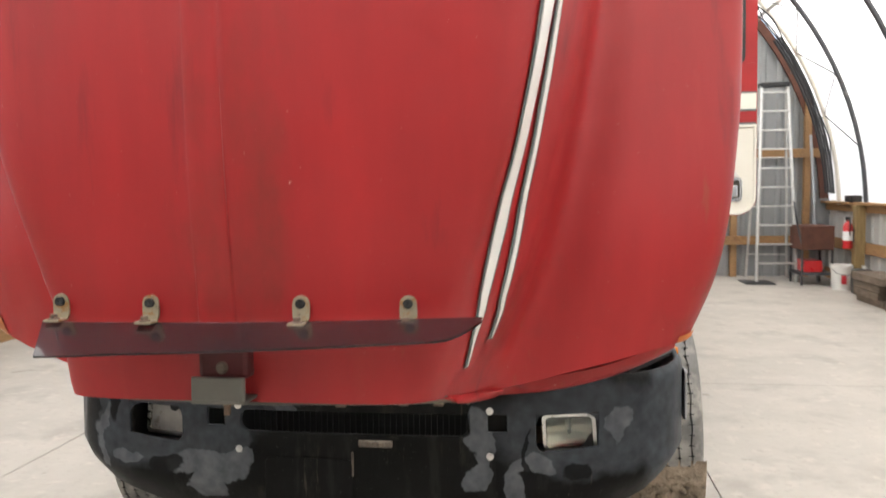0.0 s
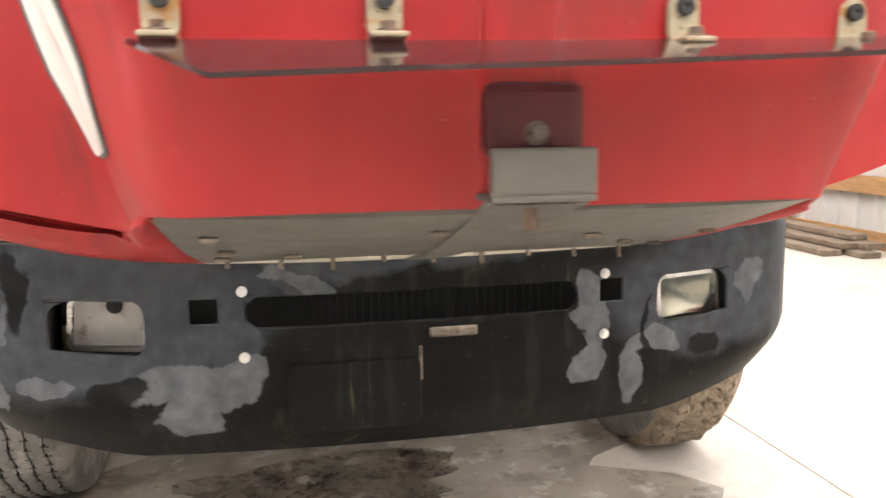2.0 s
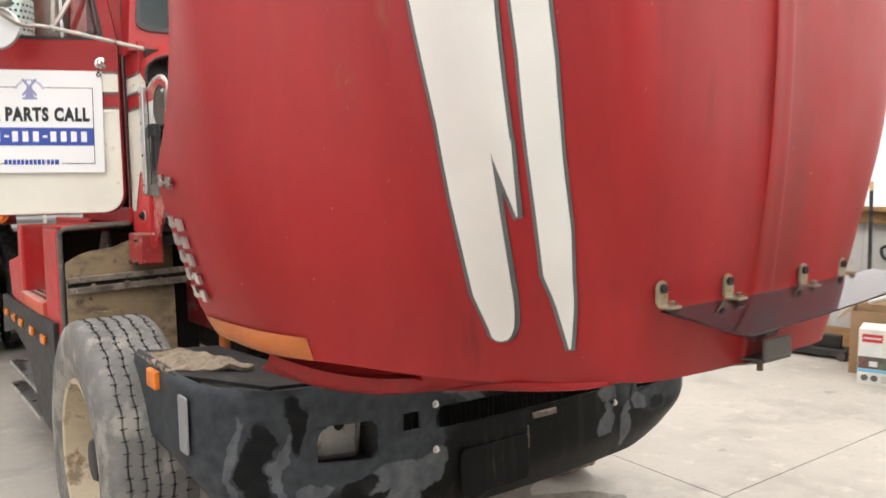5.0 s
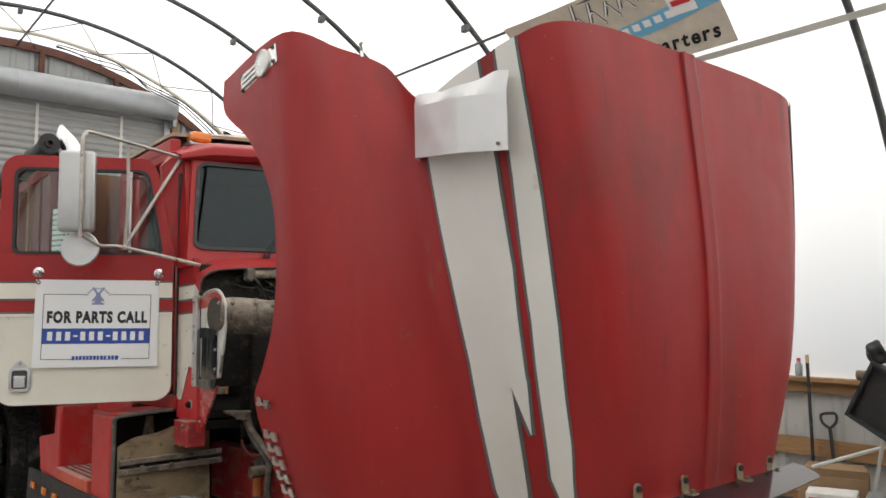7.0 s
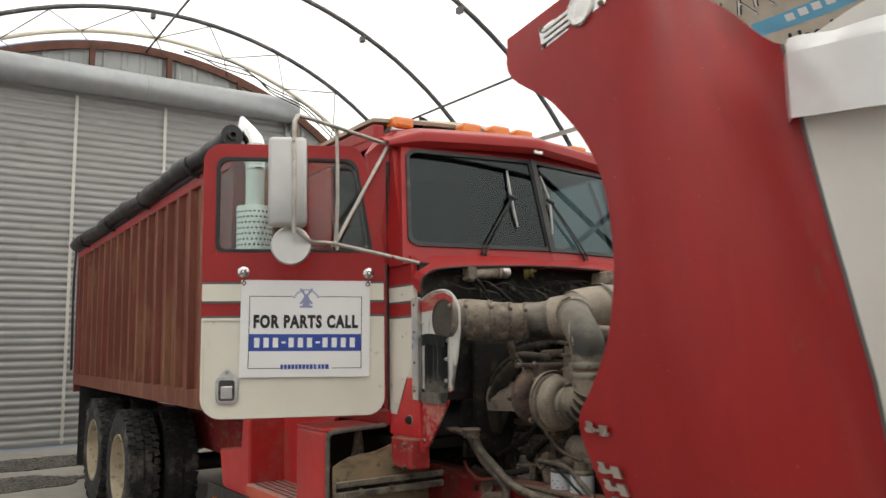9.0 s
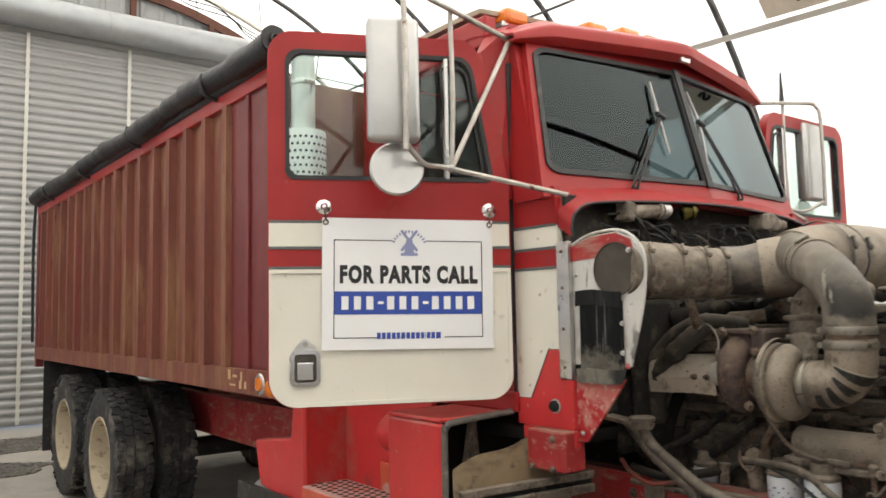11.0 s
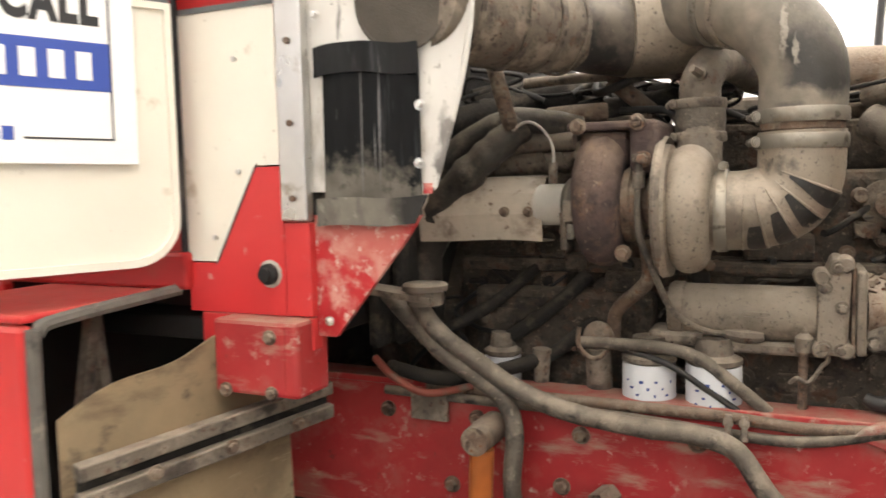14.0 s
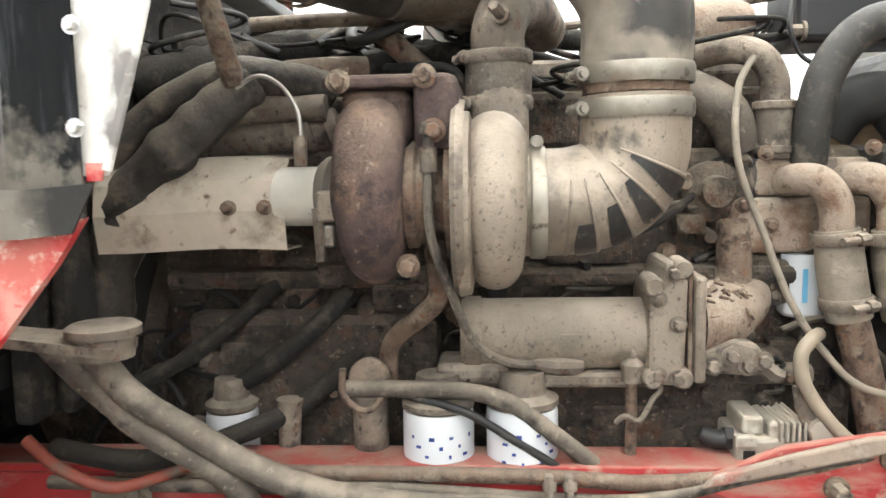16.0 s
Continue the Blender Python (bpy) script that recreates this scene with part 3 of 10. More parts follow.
def curve_points(pts, steps=8):
    """A smooth line through the given points."""
    p = [Vector(q) for q in pts]
    if len(p) < 3:
        return p
    out = []
    for i in range(len(p) - 1):
        a, b, c, d = p[max(i - 1, 0)], p[i], p[i + 1], p[min(i + 2, len(p) - 1)]
        for k in range(steps):
            s = k / steps
            out.append(b + 0.5 * s * ((c - a) + s * ((2 * a - 5 * b + 4 * c - d) + s * (3 * (b - c) + d - a))))
    return out + [p[-1]]


def tube(bm, pts, r, n=10, steps=8, caps=True, wobble=0.0):
    """A round bar along the points; r may be one radius or one for each given point."""
    line = curve_points(pts, steps)
    rs = [r] * len(line)
    if isinstance(r, (list, tuple)):
        k = (len(line) - 1) / (len(r) - 1)
        rs = [spline(range(len(r)), r, i / k) for i in range(len(line))]
    up, rings = None, []
    for i, c in enumerate(line):
        d = (line[min(i + 1, len(line) - 1)] - line[max(i - 1, 0)]).normalized()
        if up is None:
            up = d.orthogonal().normalized()
        up = (up - d * up.dot(d)).normalized()
        side = d.cross(up)
        w = rs[i] * (1 + wobble * noise.noise(c * 30))
        rings.append([bm.verts.new(c + w * (math.cos(2 * math.pi * j / n) * up + math.sin(2 * math.pi * j / n) * side)) for j in range(n)])
    for a, b in zip(rings, rings[1:]):
        for j in range(n):
            bm.faces.new((a[j], a[(j + 1) % n], b[(j + 1) % n], b[j]))
    if caps:
        bm.faces.new(rings[0][::-1]), bm.faces.new(rings[-1])
    return bm


def bar(pts, r, n=10, steps=8, wobble=0.0):
    return tube(bmesh.new(), pts, r, n, steps, True, wobble)


def lathe(bm, origin, axis, profile, n=28, closed=False):
    """Turns a profile of (along, radius) about an axis."""
    o, d = Vector(origin), Vector(axis).normalized()
    a = d.orthogonal().normalized()
    b = d.cross(a)
    rings = []
    for s, r in profile:
        if r < 1e-5:
            rings.append([bm.verts.new(o + d * s)])
        else:
            rings.append([bm.verts.new(o + d * s + r * (math.cos(2 * math.pi * j / n) * a + math.sin(2 * math.pi * j / n) * b)) for j in range(n)])
    pairs = list(zip(rings, rings[1:])) + ([(rings[-1], rings[0])] if closed else [])
    for p, q in pairs:
        for j in range(n):
            k = (j + 1) % n
            f = [p[j % len(p)], p[k % len(p)], q[k % len(q)], q[j % len(q)]]
            f = list(dict.fromkeys(f))
            if len(f) > 2:
                bm.faces.new(f)
    return bm


def turned(origin, axis, profile, n=28, closed=False):
    return lathe(bmesh.new(), origin, axis, profile, n, closed)


def slab(bm, outline, lift, m=None, bevel=0.0, holes=False):
    """A flat plate: its outline as 3D points, given thickness along lift."""
    at, lift = (m, m.to_3x3() @ Vector(lift)) if m is not None else (Matrix(), Vector(lift))
    vs = [bm.verts.new(at @ Vector(p)) for p in outline]
    f = bm.faces.new(vs)
    r = bmesh.ops.extrude_face_region(bm, geom=[f])
    up = [g for g in r["geom"] if isinstance(g, bmesh.types.BMVert)]
    bmesh.ops.translate(bm, verts=up, vec=lift)
    if bevel:
        es = list({e for v in vs + up for e in v.link_edges})
        bmesh.ops.bevel(bm, geom=es, offset=bevel, segments=2, affect="EDGES", profile=0.5)
    return bm


def plate(outline, lift, m=None, bevel=0.0):
    return slab(bmesh.new(), outline, lift, m, bevel)


def ring_plate(outer, inner, lift):
    """A frame between two outlines of equally many points."""
    bm = bmesh.new()
    n = len(outer)
    lift = Vector(lift)
    v = [[bm.verts.new(Vector(p) + s * lift) for p in line] for line in (outer, inner) for s in (0, 1)]
    o0, o1, i0, i1 = v
    for j in range(n):
        k = (j + 1) % n
        for a, b in ((o0, i0), (i0, i1), (i1, o1), (o1, o0)):
            bm.faces.new((a[j], a[k], b[k], b[j]))
    return bm


def rounded(x0, x1, z0, z1, r, n=5):
    """A rectangle with round corners; r is one radius or four (low x low z, high x low z, high x high z, low x high z)."""
    r = r if isinstance(r, (list, tuple)) else (r,) * 4
    out = []
    for (cx, cz, sx, sz), q, a0 in zip(((x0, z0, 1, 1), (x1, z0, -1, 1), (x1, z1, -1, -1), (x0, z1, 1, -1)), r, (180, 270, 0, 90)):
        for i in range(n):
            a = radians(a0 + 90 * i / (n - 1))
            out.append((cx + sx * q + q * math.cos(a), cz + sz * q + q * math.sin(a)))
    return out


def sheet(fn, us, vs, thick=0.0):
    """A skin over a grid of two parameters."""
    bm = bmesh.new()
    g = [[bm.verts.new(Vector(fn(u, v))) for v in vs] for u in us]
    for a, b in zip(g, g[1:]):
        for j in range(len(vs) - 1):
            bm.faces.new((a[j], b[j], b[j + 1], a[j + 1]))
    return bm


def thicken(ob, t, offset=-1.0, rim=0):
    md = ob.modifiers.new("thickness", "SOLIDIFY")
    md.thickness, md.offset = t, offset
    if rim:
        md.material_offset_rim = rim
        md.material_offset = rim
    return ob


def steps_of(a, b, n):
    return [a + (b - a) * i / n for i in range(n + 1)]


def bolt_head(bm, at, axis, r=0.009, h=0.008, washer=True):
    if washer:
        lathe(bm, at, axis, [(0, 0), (0, r * 1.5), (h * 0.3, r * 1.5), (h * 0.3, 0)], 14)
    lathe(bm, Vector(at) + Vector(axis).normalized() * h * 0.3, axis, [(0, 0), (0, r), (h, r), (h * 1.1, r * 0.8), (h * 1.1, 0)], 6)
    return bm


def lettering(text, size, mat, parent, m, label="", depth=0.0015, squeeze=1.0, name="lettering", bold=0.0, space=1.0):
    """Raised writing as a mesh, centred on the pose m (its plane is x and y)."""
    cu = bpy.data.curves.new(name, "FONT")
    cu.body, cu.size, cu.extrude, cu.align_x, cu.align_y, cu.resolution_u = text, size, depth, "CENTER", "CENTER", 3
    cu.offset, cu.space_character = bold, space
    tmp = bpy.data.objects.new("tmp", cu)
    scene.collection.objects.link(tmp)
    me = bpy.data.meshes.new_from_object(tmp.evaluated_get(bpy.context.evaluated_depsgraph_get()))
    bpy.data.objects.remove(tmp)
    bpy.data.curves.remove(cu)
    me.transform(m @ Matrix.Diagonal((squeeze, 1, 1, 1)))
    me.name = name
    me.materials.clear()
    me.materials.append(mat)
    ob = new(name, me)
    ob.parent = parent
    return tagged(ob, label=label)


def clamp_band(at, axis, r, w, mat, parent, screw=(0, 0, 0), name="hose_clamp"):
    """A band round a hose, with its bolt housing."""
    bm = turned(Vector(at) - Vector(axis).normalized() * w / 2, axis, [(0, r), (0, r + 0.002), (w * 0.15, r + 0.0035), (w * 0.85, r + 0.0035), (w, r + 0.002), (w, r)], 32)
    if any(screw):
        s = Vector(screw).normalized()
        t = s.cross(Vector(axis)).normalized()
        c = Vector(at) + s * (r + 0.008)
        lathe(bm, c - t * 0.018, t, [(0, 0), (0, 0.0055), (0.036, 0.0055), (0.036, 0)], 10)
        lathe(bm, c + t * 0.018, t, [(0, 0), (0, 0.0075), (0.007, 0.0075), (0.007, 0)], 6)
        lathe(bm, c - t * 0.012, t, [(0, 0), (0, 0.009), (0.006, 0.0095), (0.012, 0.009), (0.012, 0)], 8)
    return part(name, bm, mat, parent, smooth=35)
# ---- the hood's skin: twelve profiles from the middle ridge out to the wheel arch ----
LEVELS = (1.1, 1.35, 1.65, 2.05, 2.7)
NOSE_Y = (1.575, 1.54, 1.508, 1.498, 1.54)


def spline(xs, ys, x):
    """A smooth curve through (xs, ys)."""
    n = len(xs)
    if x <= xs[0]:
        return ys[0] + (ys[1] - ys[0]) / (xs[1] - xs[0]) * (x - xs[0])
    if x >= xs[-1]:
        return ys[-1] + (ys[-1] - ys[-2]) / (xs[-1] - xs[-2]) * (x - xs[-1])
    i = max(j for j in range(n - 1) if xs[j] <= x)
    h = xs[i + 1] - xs[i]
    s = (x - xs[i]) / h
    slope = lambda j: (ys[min(j + 1, n - 1)] - ys[max(j - 1, 0)]) / (xs[min(j + 1, n - 1)] - xs[max(j - 1, 0)])
    a, b = slope(i) * h, slope(i + 1) * h
    return (2 * s**3 - 3 * s**2 + 1) * ys[i] + (s**3 - 2 * s**2 + s) * a + (3 * s**2 - 2 * s**3) * ys[i + 1] + (s**3 - s**2) * b


def from_nose(*steps):
    return tuple(y + s for y, s in zip(NOSE_Y, steps))


# bottom, top, then x and y at the levels
PROFILES = (
    (1.068, 2.73, (0, 0, 0, 0, 0), NOSE_Y),
    (1.068, 2.73, (.036,) * 5, from_nose(0, 0, 0, 0, 0)),
    (1.068, 2.73, (.068,) * 5, from_nose(.013, .013, .013, .013, .013)),
    (1.068, 2.73, (.25, .29, .34, .38, .44), from_nose(.013, .013, .014, .017, .020)),
    (1.066, 2.70, (.375, .452, .535, .60, .70), (1.612, 1.578, 1.55, 1.552, 1.585)),
    (1.064, 2.66, (.428, .505, .595, .665, .78), (1.665, 1.65, 1.66, 1.685, 1.725)),
    (1.05, 2.615, (.468, .578, .655, .72, .797), (1.76, 1.76, 1.80, 1.86, 1.93)),
    (1.018, 2.573, (.55, .64, .715, .775, .812), (1.99, 1.98, 2.0, 2.05, 2.13)),
    (1.056, 2.73, (.74, .82, .88, .91, .84), (2.045, 2.015, 2.045, 2.11, 2.265)),
    (1.098, 2.765, (.90, .98, 1.05, 1.09, 1.02), (2.11, 2.09, 2.125, 2.195, 2.29)),
    (1.13, 2.79, (1.035, 1.125, 1.17, 1.19, 1.20), (2.23, 2.21, 2.24, 2.285, 2.345)),
)
RIM_Z = (1.14, 1.22, 1.30, 1.44, 1.57, 1.66, 1.80, 2.03, 2.27, 2.48, 2.62, 2.745)
RIM_Y = (2.47, 2.46, 2.46, 2.52, 2.555, 2.50, 2.43, 2.40, 2.45, 2.61, 2.80, 2.81)
RIM_X = (1.08, 1.13, 1.16, 1.185, 1.2, 1.2, 1.2, 1.2, 1.2, 1.205, 1.21, 1.21)


def profile_point(i, v):
    if i >= 11:
        z = 1.15 + (2.745 - 1.15) * v
        return spline(RIM_Z, RIM_X, z), spline(RIM_Z, RIM_Y, z), z
    low, high, xs, ys = PROFILES[i]
    z = low + (high - low) * v
    return spline(LEVELS, xs, z), spline(LEVELS, ys, z), z


def hood_point(u, v):
    """The skin at u profiles out from the middle (0 to 11, either sign) and v of the way up."""
    side, u = (-1 if u < 0 else 1), abs(u)
    i = min(int(u), 10)
    s = u - i
    p = [profile_point(max(0, min(11, j)), v) for j in (i - 1, i, i + 1, i + 2)]
    if i == 0:
        p[0] = (-p[2][0], p[2][1], p[2][2])
    out = []
    for a, b, c, d in zip(*p):
        out.append(b + 0.5 * s * (c - a + s * (2 * a - 5 * b + 4 * c - d + s * (3 * (b - c) + d - a))))
    fore = 0.08 * max(0.0, min(1.0, (u - 7.0) / 3.0)) if side > 0 else 0.0
    # a soft pressed crease runs down the fender
    ridge = 0.010 * max(0.0, 1 - abs(u - 9.833) / 0.9) * max(0.0, min(1.0, (v - 0.12) / 0.25))
    return side * (out[0] + 0.8 * ridge) + hood_skew(side, u, out[2]), out[1] - fore - 0.6 * ridge, out[2]


def hood_skew(side, u, z):
    """The hood sits a little off the truck's middle and its chin is pushed to one side."""
    mid = max(0.0, min(1.0, (3.4 - u) / 1.0))
    chin = max(0.0, min(1.0, (1.25 - z) / 0.17)) * max(0.0, min(1.0, u - 2.0)) * max(0.0, min(1.0, 7.2 - u))
    if side < 0:
        return -0.05 * mid - 0.034 * chin * (1 - mid)
    return -0.05 * mid + 0.04 * (1 - mid) * max(0.0, min(1.0, (z - 1.5) / 0.6)) * max(0.0, min(1.0, 7.0 - u)) - 0.016 * chin * (1 - mid) - 0.04 * max(0.0, min(1.0, u - 7.0))

# ---- the building: a hooped fabric hall on low timber walls ----
ARCH_X, ARCH_Z0, ARCH_R = 0.05, 1.05, 5.25
WALL_E, WALL_W, END_N, END_S, CAP = 5.25, -5.15, 14.0, -5.6, 1.28
HOOPS = [2.8 + 1.9 * i for i in range(-4, 6)]


def on_arch(deg, y, r=ARCH_R):
    return (ARCH_X + r * math.cos(radians(deg)), y, ARCH_Z0 + r * math.sin(radians(deg)))


floor = structure(part("floor", block(-5.6, 5.6, -5.8, 14.2, -0.30, -0.13, 0), joint_dark), "worn pale grey concrete floor with sawn joints", "floor")
cols, rows_ = (-5.6, -2.4, 1.5, 5.6), (-5.8, -4.7, -1.0, 2.7, 6.4, 10.1, 14.2)
for a, b in zip(cols, cols[1:]):
    for c, d in zip(rows_, rows_[1:]):
        part("slab", block(a + 0.003, b - 0.003, c + 0.003, d - 0.003, -0.13, 0, 0.003), concrete, floor)


def puddle(cx, cy, rx, ry, seed, mat, z=0.004):
    vs = []
    for i in range(48):
        a = 2 * math.pi * i / 48
        k = 1 + 0.45 * noise.noise((math.cos(a) * 1.6 + seed, math.sin(a) * 1.6, seed)) + 0.2 * noise.noise((math.cos(a) * 5 + seed, math.sin(a) * 5, 3))
        vs.append((cx + rx * k * math.cos(a), cy + ry * k * math.sin(a), 0.0005))
    return plate(vs, (0, 0, z))


structure(part("damp_patch", puddle(0.0, 3.35, 1.05, 0.78, 8.3, damp_concrete, 0.0025), damp_concrete), "damp stained patch of concrete under the truck", "stain")
for i, (cx, cy, rx, ry) in enumerate(((-0.62, 2.95, 0.30, 0.13), (-0.15, 3.35, 0.55, 0.22), (0.2, 3.0, 0.16, 0.06), (0.0, 2.75, 0.10, 0.05), (-2.2, 11.3, 1.2, 0.5), (-0.9, 12.6, 1.4, 0.45), (-2.9, 9.9, 0.7, 0.35))):
    structure(part("oil_stain", puddle(cx, cy, rx, ry, i * 3.7, wet_stain, 0.004 + 0.0015 * i), wet_stain), "dark wet oily stain on the concrete", "stain")

cover = part("roof_cover", sheet(lambda a, y: on_arch(a, y, ARCH_R + 0.05 - 0.03 * (0.5 - 0.5 * math.cos(2 * math.pi * (y - 2.8) / 1.9))), steps_of(2, 178, 60), steps_of(END_S - 0.05, END_N + 0.08, 92)), cover_fabric, smooth=60)
structure(cover, "taut white translucent fabric cover", "roof")


def end_sheet(y, mat, door=None):
    """A ribbed steel end wall under the arch, with the door's opening left out."""
    bm = bmesh.new()
    x, prev = WALL_W - 0.1, None
    k = 0
    while x < WALL_E + 0.12:
        dy = 0.0 if (k % 4) in (0, 1) else -0.025
        h = ARCH_R ** 2 - (x - ARCH_X) ** 2
        top = ARCH_Z0 + math.sqrt(h) if h > 0 else ARCH_Z0
        low = door[2] if door and door[0] < x < door[1] else 0.0
        cur = (bm.verts.new((x, y + dy, low)), bm.verts.new((x, y + dy, max(top, low + 0.01))))
        if prev:
            bm.faces.new((prev[0], cur[0], cur[1], prev[1]))
        prev = cur
        x += (0.17, 0.03, 0.05, 0.03)[k % 4]
        k += 1
    return bm


wall_north = part("wall_north", end_sheet(END_N, panel_grey, (-4.1, 2.46, 5.3)), panel_grey)
structure(thicken(wall_north, 0.03, 1.0), "unseen grey ribbed end wall added to close the hall above and beside the roller door", "wall")
# unseen end wall, added to close the hall and hold back light from the south
wall_south = part("wall_south", end_sheet(END_S, panel_grey), panel_grey)
structure(thicken(wall_south, 0.03, -1.0), "unseen grey ribbed end wall added to close the hall", "wall")
trim = part("arch_trim", bmesh.new(), timber_rust)
bm = bmesh.new()
a_ = [on_arch(a, END_N - 0.05, ARCH_R - 0.02) for a in steps_of(3, 177, 60)]
b_ = [on_arch(a, END_N - 0.05, ARCH_R - 0.15) for a in steps_of(3, 177, 60)]
for i in range(60):
    f = bm.faces.new([bm.verts.new(p) for p in (a_[i], a_[i + 1], b_[i + 1], b_[i])])
bmesh.ops.remove_doubles(bm, verts=bm.verts, dist=1e-4)
r = bmesh.ops.extrude_face_region(bm, geom=bm.faces[:])
bmesh.ops.translate(bm, verts=[g for g in r["geom"] if isinstance(g, bmesh.types.BMVert)], vec=(0, -0.05, 0))
bm.to_mesh(trim.data)
bm.free()
structure(trim, "rust-brown timber trim along the end arch", "trim")
for x in (-3.2, -2.0, -0.75, 0.42, 1.6):
    top = ARCH_Z0 + math.sqrt(ARCH_R ** 2 - (x - ARCH_X) ** 2) - 0.1
    structure(part("stud", block(x - 0.04, x + 0.04, END_N - 0.13, END_N - 0.045, 5.5, top), timber_rust), "rust-brown timber stud on the end wall", "stud")
for x0, z1 in ((2.62, 5.4), (3.75, 4.6), (4.92, 3.0)):
    structure(part("stud", block(x0 - 0.05, x0 + 0.05, END_N - 0.15, END_N - 0.045, 0, z1), timber), "brown timber stud on the end wall", "stud")
for z in (0.55, 2.0):
    structure(part("girt", block(2.68, 5.18, END_N - 0.21, END_N - 0.155, z, z + 0.15), timber), "brown timber rail on the end wall", "rail")

# roller door
door = structure(thing("door_1", "closed grey steel roller door with ribbed slats", "roller door"), "closed grey steel roller door with ribbed slats", "roller door")
bm = bmesh.new()
prof = [(0.0, 0.0), (-0.004, 0.02), (-0.02, 0.045), (-0.02, 0.075), (-0.004, 0.1), (0.0, 0.112)]
for (y0, z0), (y1, z1) in zip(prof, prof[1:]):
    bm.faces.new([bm.verts.new(p) for p in ((-4.05, y0, z0), (2.42, y0, z0), (2.42, y1, z1), (-4.05, y1, z1))])
bmesh.ops.remove_doubles(bm, verts=bm.verts, dist=1e-5)
r = bmesh.ops.extrude_face_region(bm, geom=bm.faces[:])
bmesh.ops.translate(bm, verts=[g for g in r["geom"] if isinstance(g, bmesh.types.BMVert)], vec=(0, 0.006, 0))
slat = part("slat", bm, slat_grey, door)
slat.location = (0, 13.90, 0.03)
for i in range(1, 48):
    o = slat.copy()
    scene.collection.objects.link(o)
    o.location = (0, 13.90, 0.03 + 0.112 * i)
for x in (-3.6, -2.27, -0.94, 0.38, 1.7):
    bm = block(x - 0.022, x + 0.022, 13.868, 13.876, 0.05, 5.3, 0.002)
    for i in range(45):
        box(bm, x - 0.03, x + 0.03, 13.862, 13.872, 0.09 + 0.112 * i, 0.125 + 0.112 * i, 0.002)
    part("strap_run", bm, strap_white, door)
part("guide", block(2.42, 2.52, 13.82, 13.97, 0, 5.4), galvanised, door)
part("guide", block(-4.15, -4.05, 13.82, 13.97, 0, 5.4), galvanised, door)
bm = turned((-4.2, 13.66, 5.52), (1, 0, 0), [(0, 0), (0, 0.2), (0.02, 0.215), (1.9, 0.215), (1.905, 0.22), (1.93, 0.22), (1.935, 0.215), (4.2, 0.215), (4.205, 0.22), (4.23, 0.22), (4.235, 0.215), (6.72, 0.215), (6.74, 0.2), (6.74, 0)], 32)
part("roller_tube", bm, galvanised, door, "bare galvanised roller tube", smooth=40)
part("bracket", block(2.50, 2.56, 13.62, 13.97, 5.2, 5.72), galvanised, door)


# low side walls
def side_wall(x, sgn, name):
    bm = bmesh.new()
    y, prev, k = END_S, None, 0
    while y < END_N:
        dx = sgn * (0.10 if (k % 4) in (0, 1) else 0.078)
        cur = (bm.verts.new((x + dx, y, 0.02)), bm.verts.new((x + dx, y, CAP - 0.03)))
        if prev:
            bm.faces.new((prev[0], cur[0], cur[1], prev[1]))
        prev = cur
        y += (0.17, 0.03, 0.05, 0.03)[k % 4]
        k += 1
    w = part(name, bm, panel_white)
    structure(thicken(w, 0.012, 0), "low wall of white ribbed steel sheet", "wall")
    lo, hi = sorted((x - sgn * 0.09, x + sgn * 0.12))
    structure(part("wall_cap", block(lo, hi, END_S, END_N - 0.06, CAP - 0.038, CAP, 0.004), timber), "flat timber cap board along the low wall", "cap board")
    lo, hi = sorted((x, x + sgn * 0.04))
    structure(part("fascia", block(lo, hi, END_S, END_N - 0.06, CAP - 0.15, CAP - 0.041, 0.004), timber), "timber fascia board below the cap", "board")
    structure(part("girt", block(lo, hi, END_S, END_N - 0.06, 0.52, 0.69, 0.004), timber), "timber rail along the low wall", "rail")
    structure(part("sill_board", block(lo, hi, END_S, END_N - 0.06, 0.0, 0.17, 0.004), timber), "timber skirting board along the low wall", "board")
    for y in HOOPS:
        lo, hi = sorted((x - sgn * 0.145, x - sgn * 0.004))
        structure(part("post", block(lo, hi, y - 0.07, y + 0.07, 0, CAP - 0.042, 0.006), post_timber), "square treated timber post", "post")


side_wall(WALL_E, 1, "wall_east")
side_wall(WALL_W, -1, "wall_west")

for y in HOOPS:
    hoop = part("hoop", bar([on_arch(a, y, ARCH_R - 0.03) for a in steps_of(2, 178, 26)], 0.032, 10, 2), hoop_steel, smooth=40)
    structure(hoop, "dark galvanised tube hoop", "hoop")
structure(part("hoop", bar([on_arch(a, 13.3, ARCH_R - 0.06) for a in steps_of(2, 178, 26)], 0.034, 10, 2), pipe_white, smooth=40), "pale painted tube hoop", "hoop")
for a in (49.5, 90, 130.5):
    structure(part("purlin", bar([on_arch(a, END_S, ARCH_R - 0.1), on_arch(a, END_N - 0.1, ARCH_R - 0.1)], 0.017, 8), hoop_steel, smooth=40), "thin steel tube running along the hoops", "purlin")
for a in (39, 141):
    bm = sheet(lambda u, y: on_arch(a + u, y, ARCH_R - 0.075), (-0.35, 0.35), steps_of(END_S, END_N - 0.1, 24))
    structure(thicken(part("strap", bm, strap_white), 0.003), "flat white strap running along the hoops", "strap")
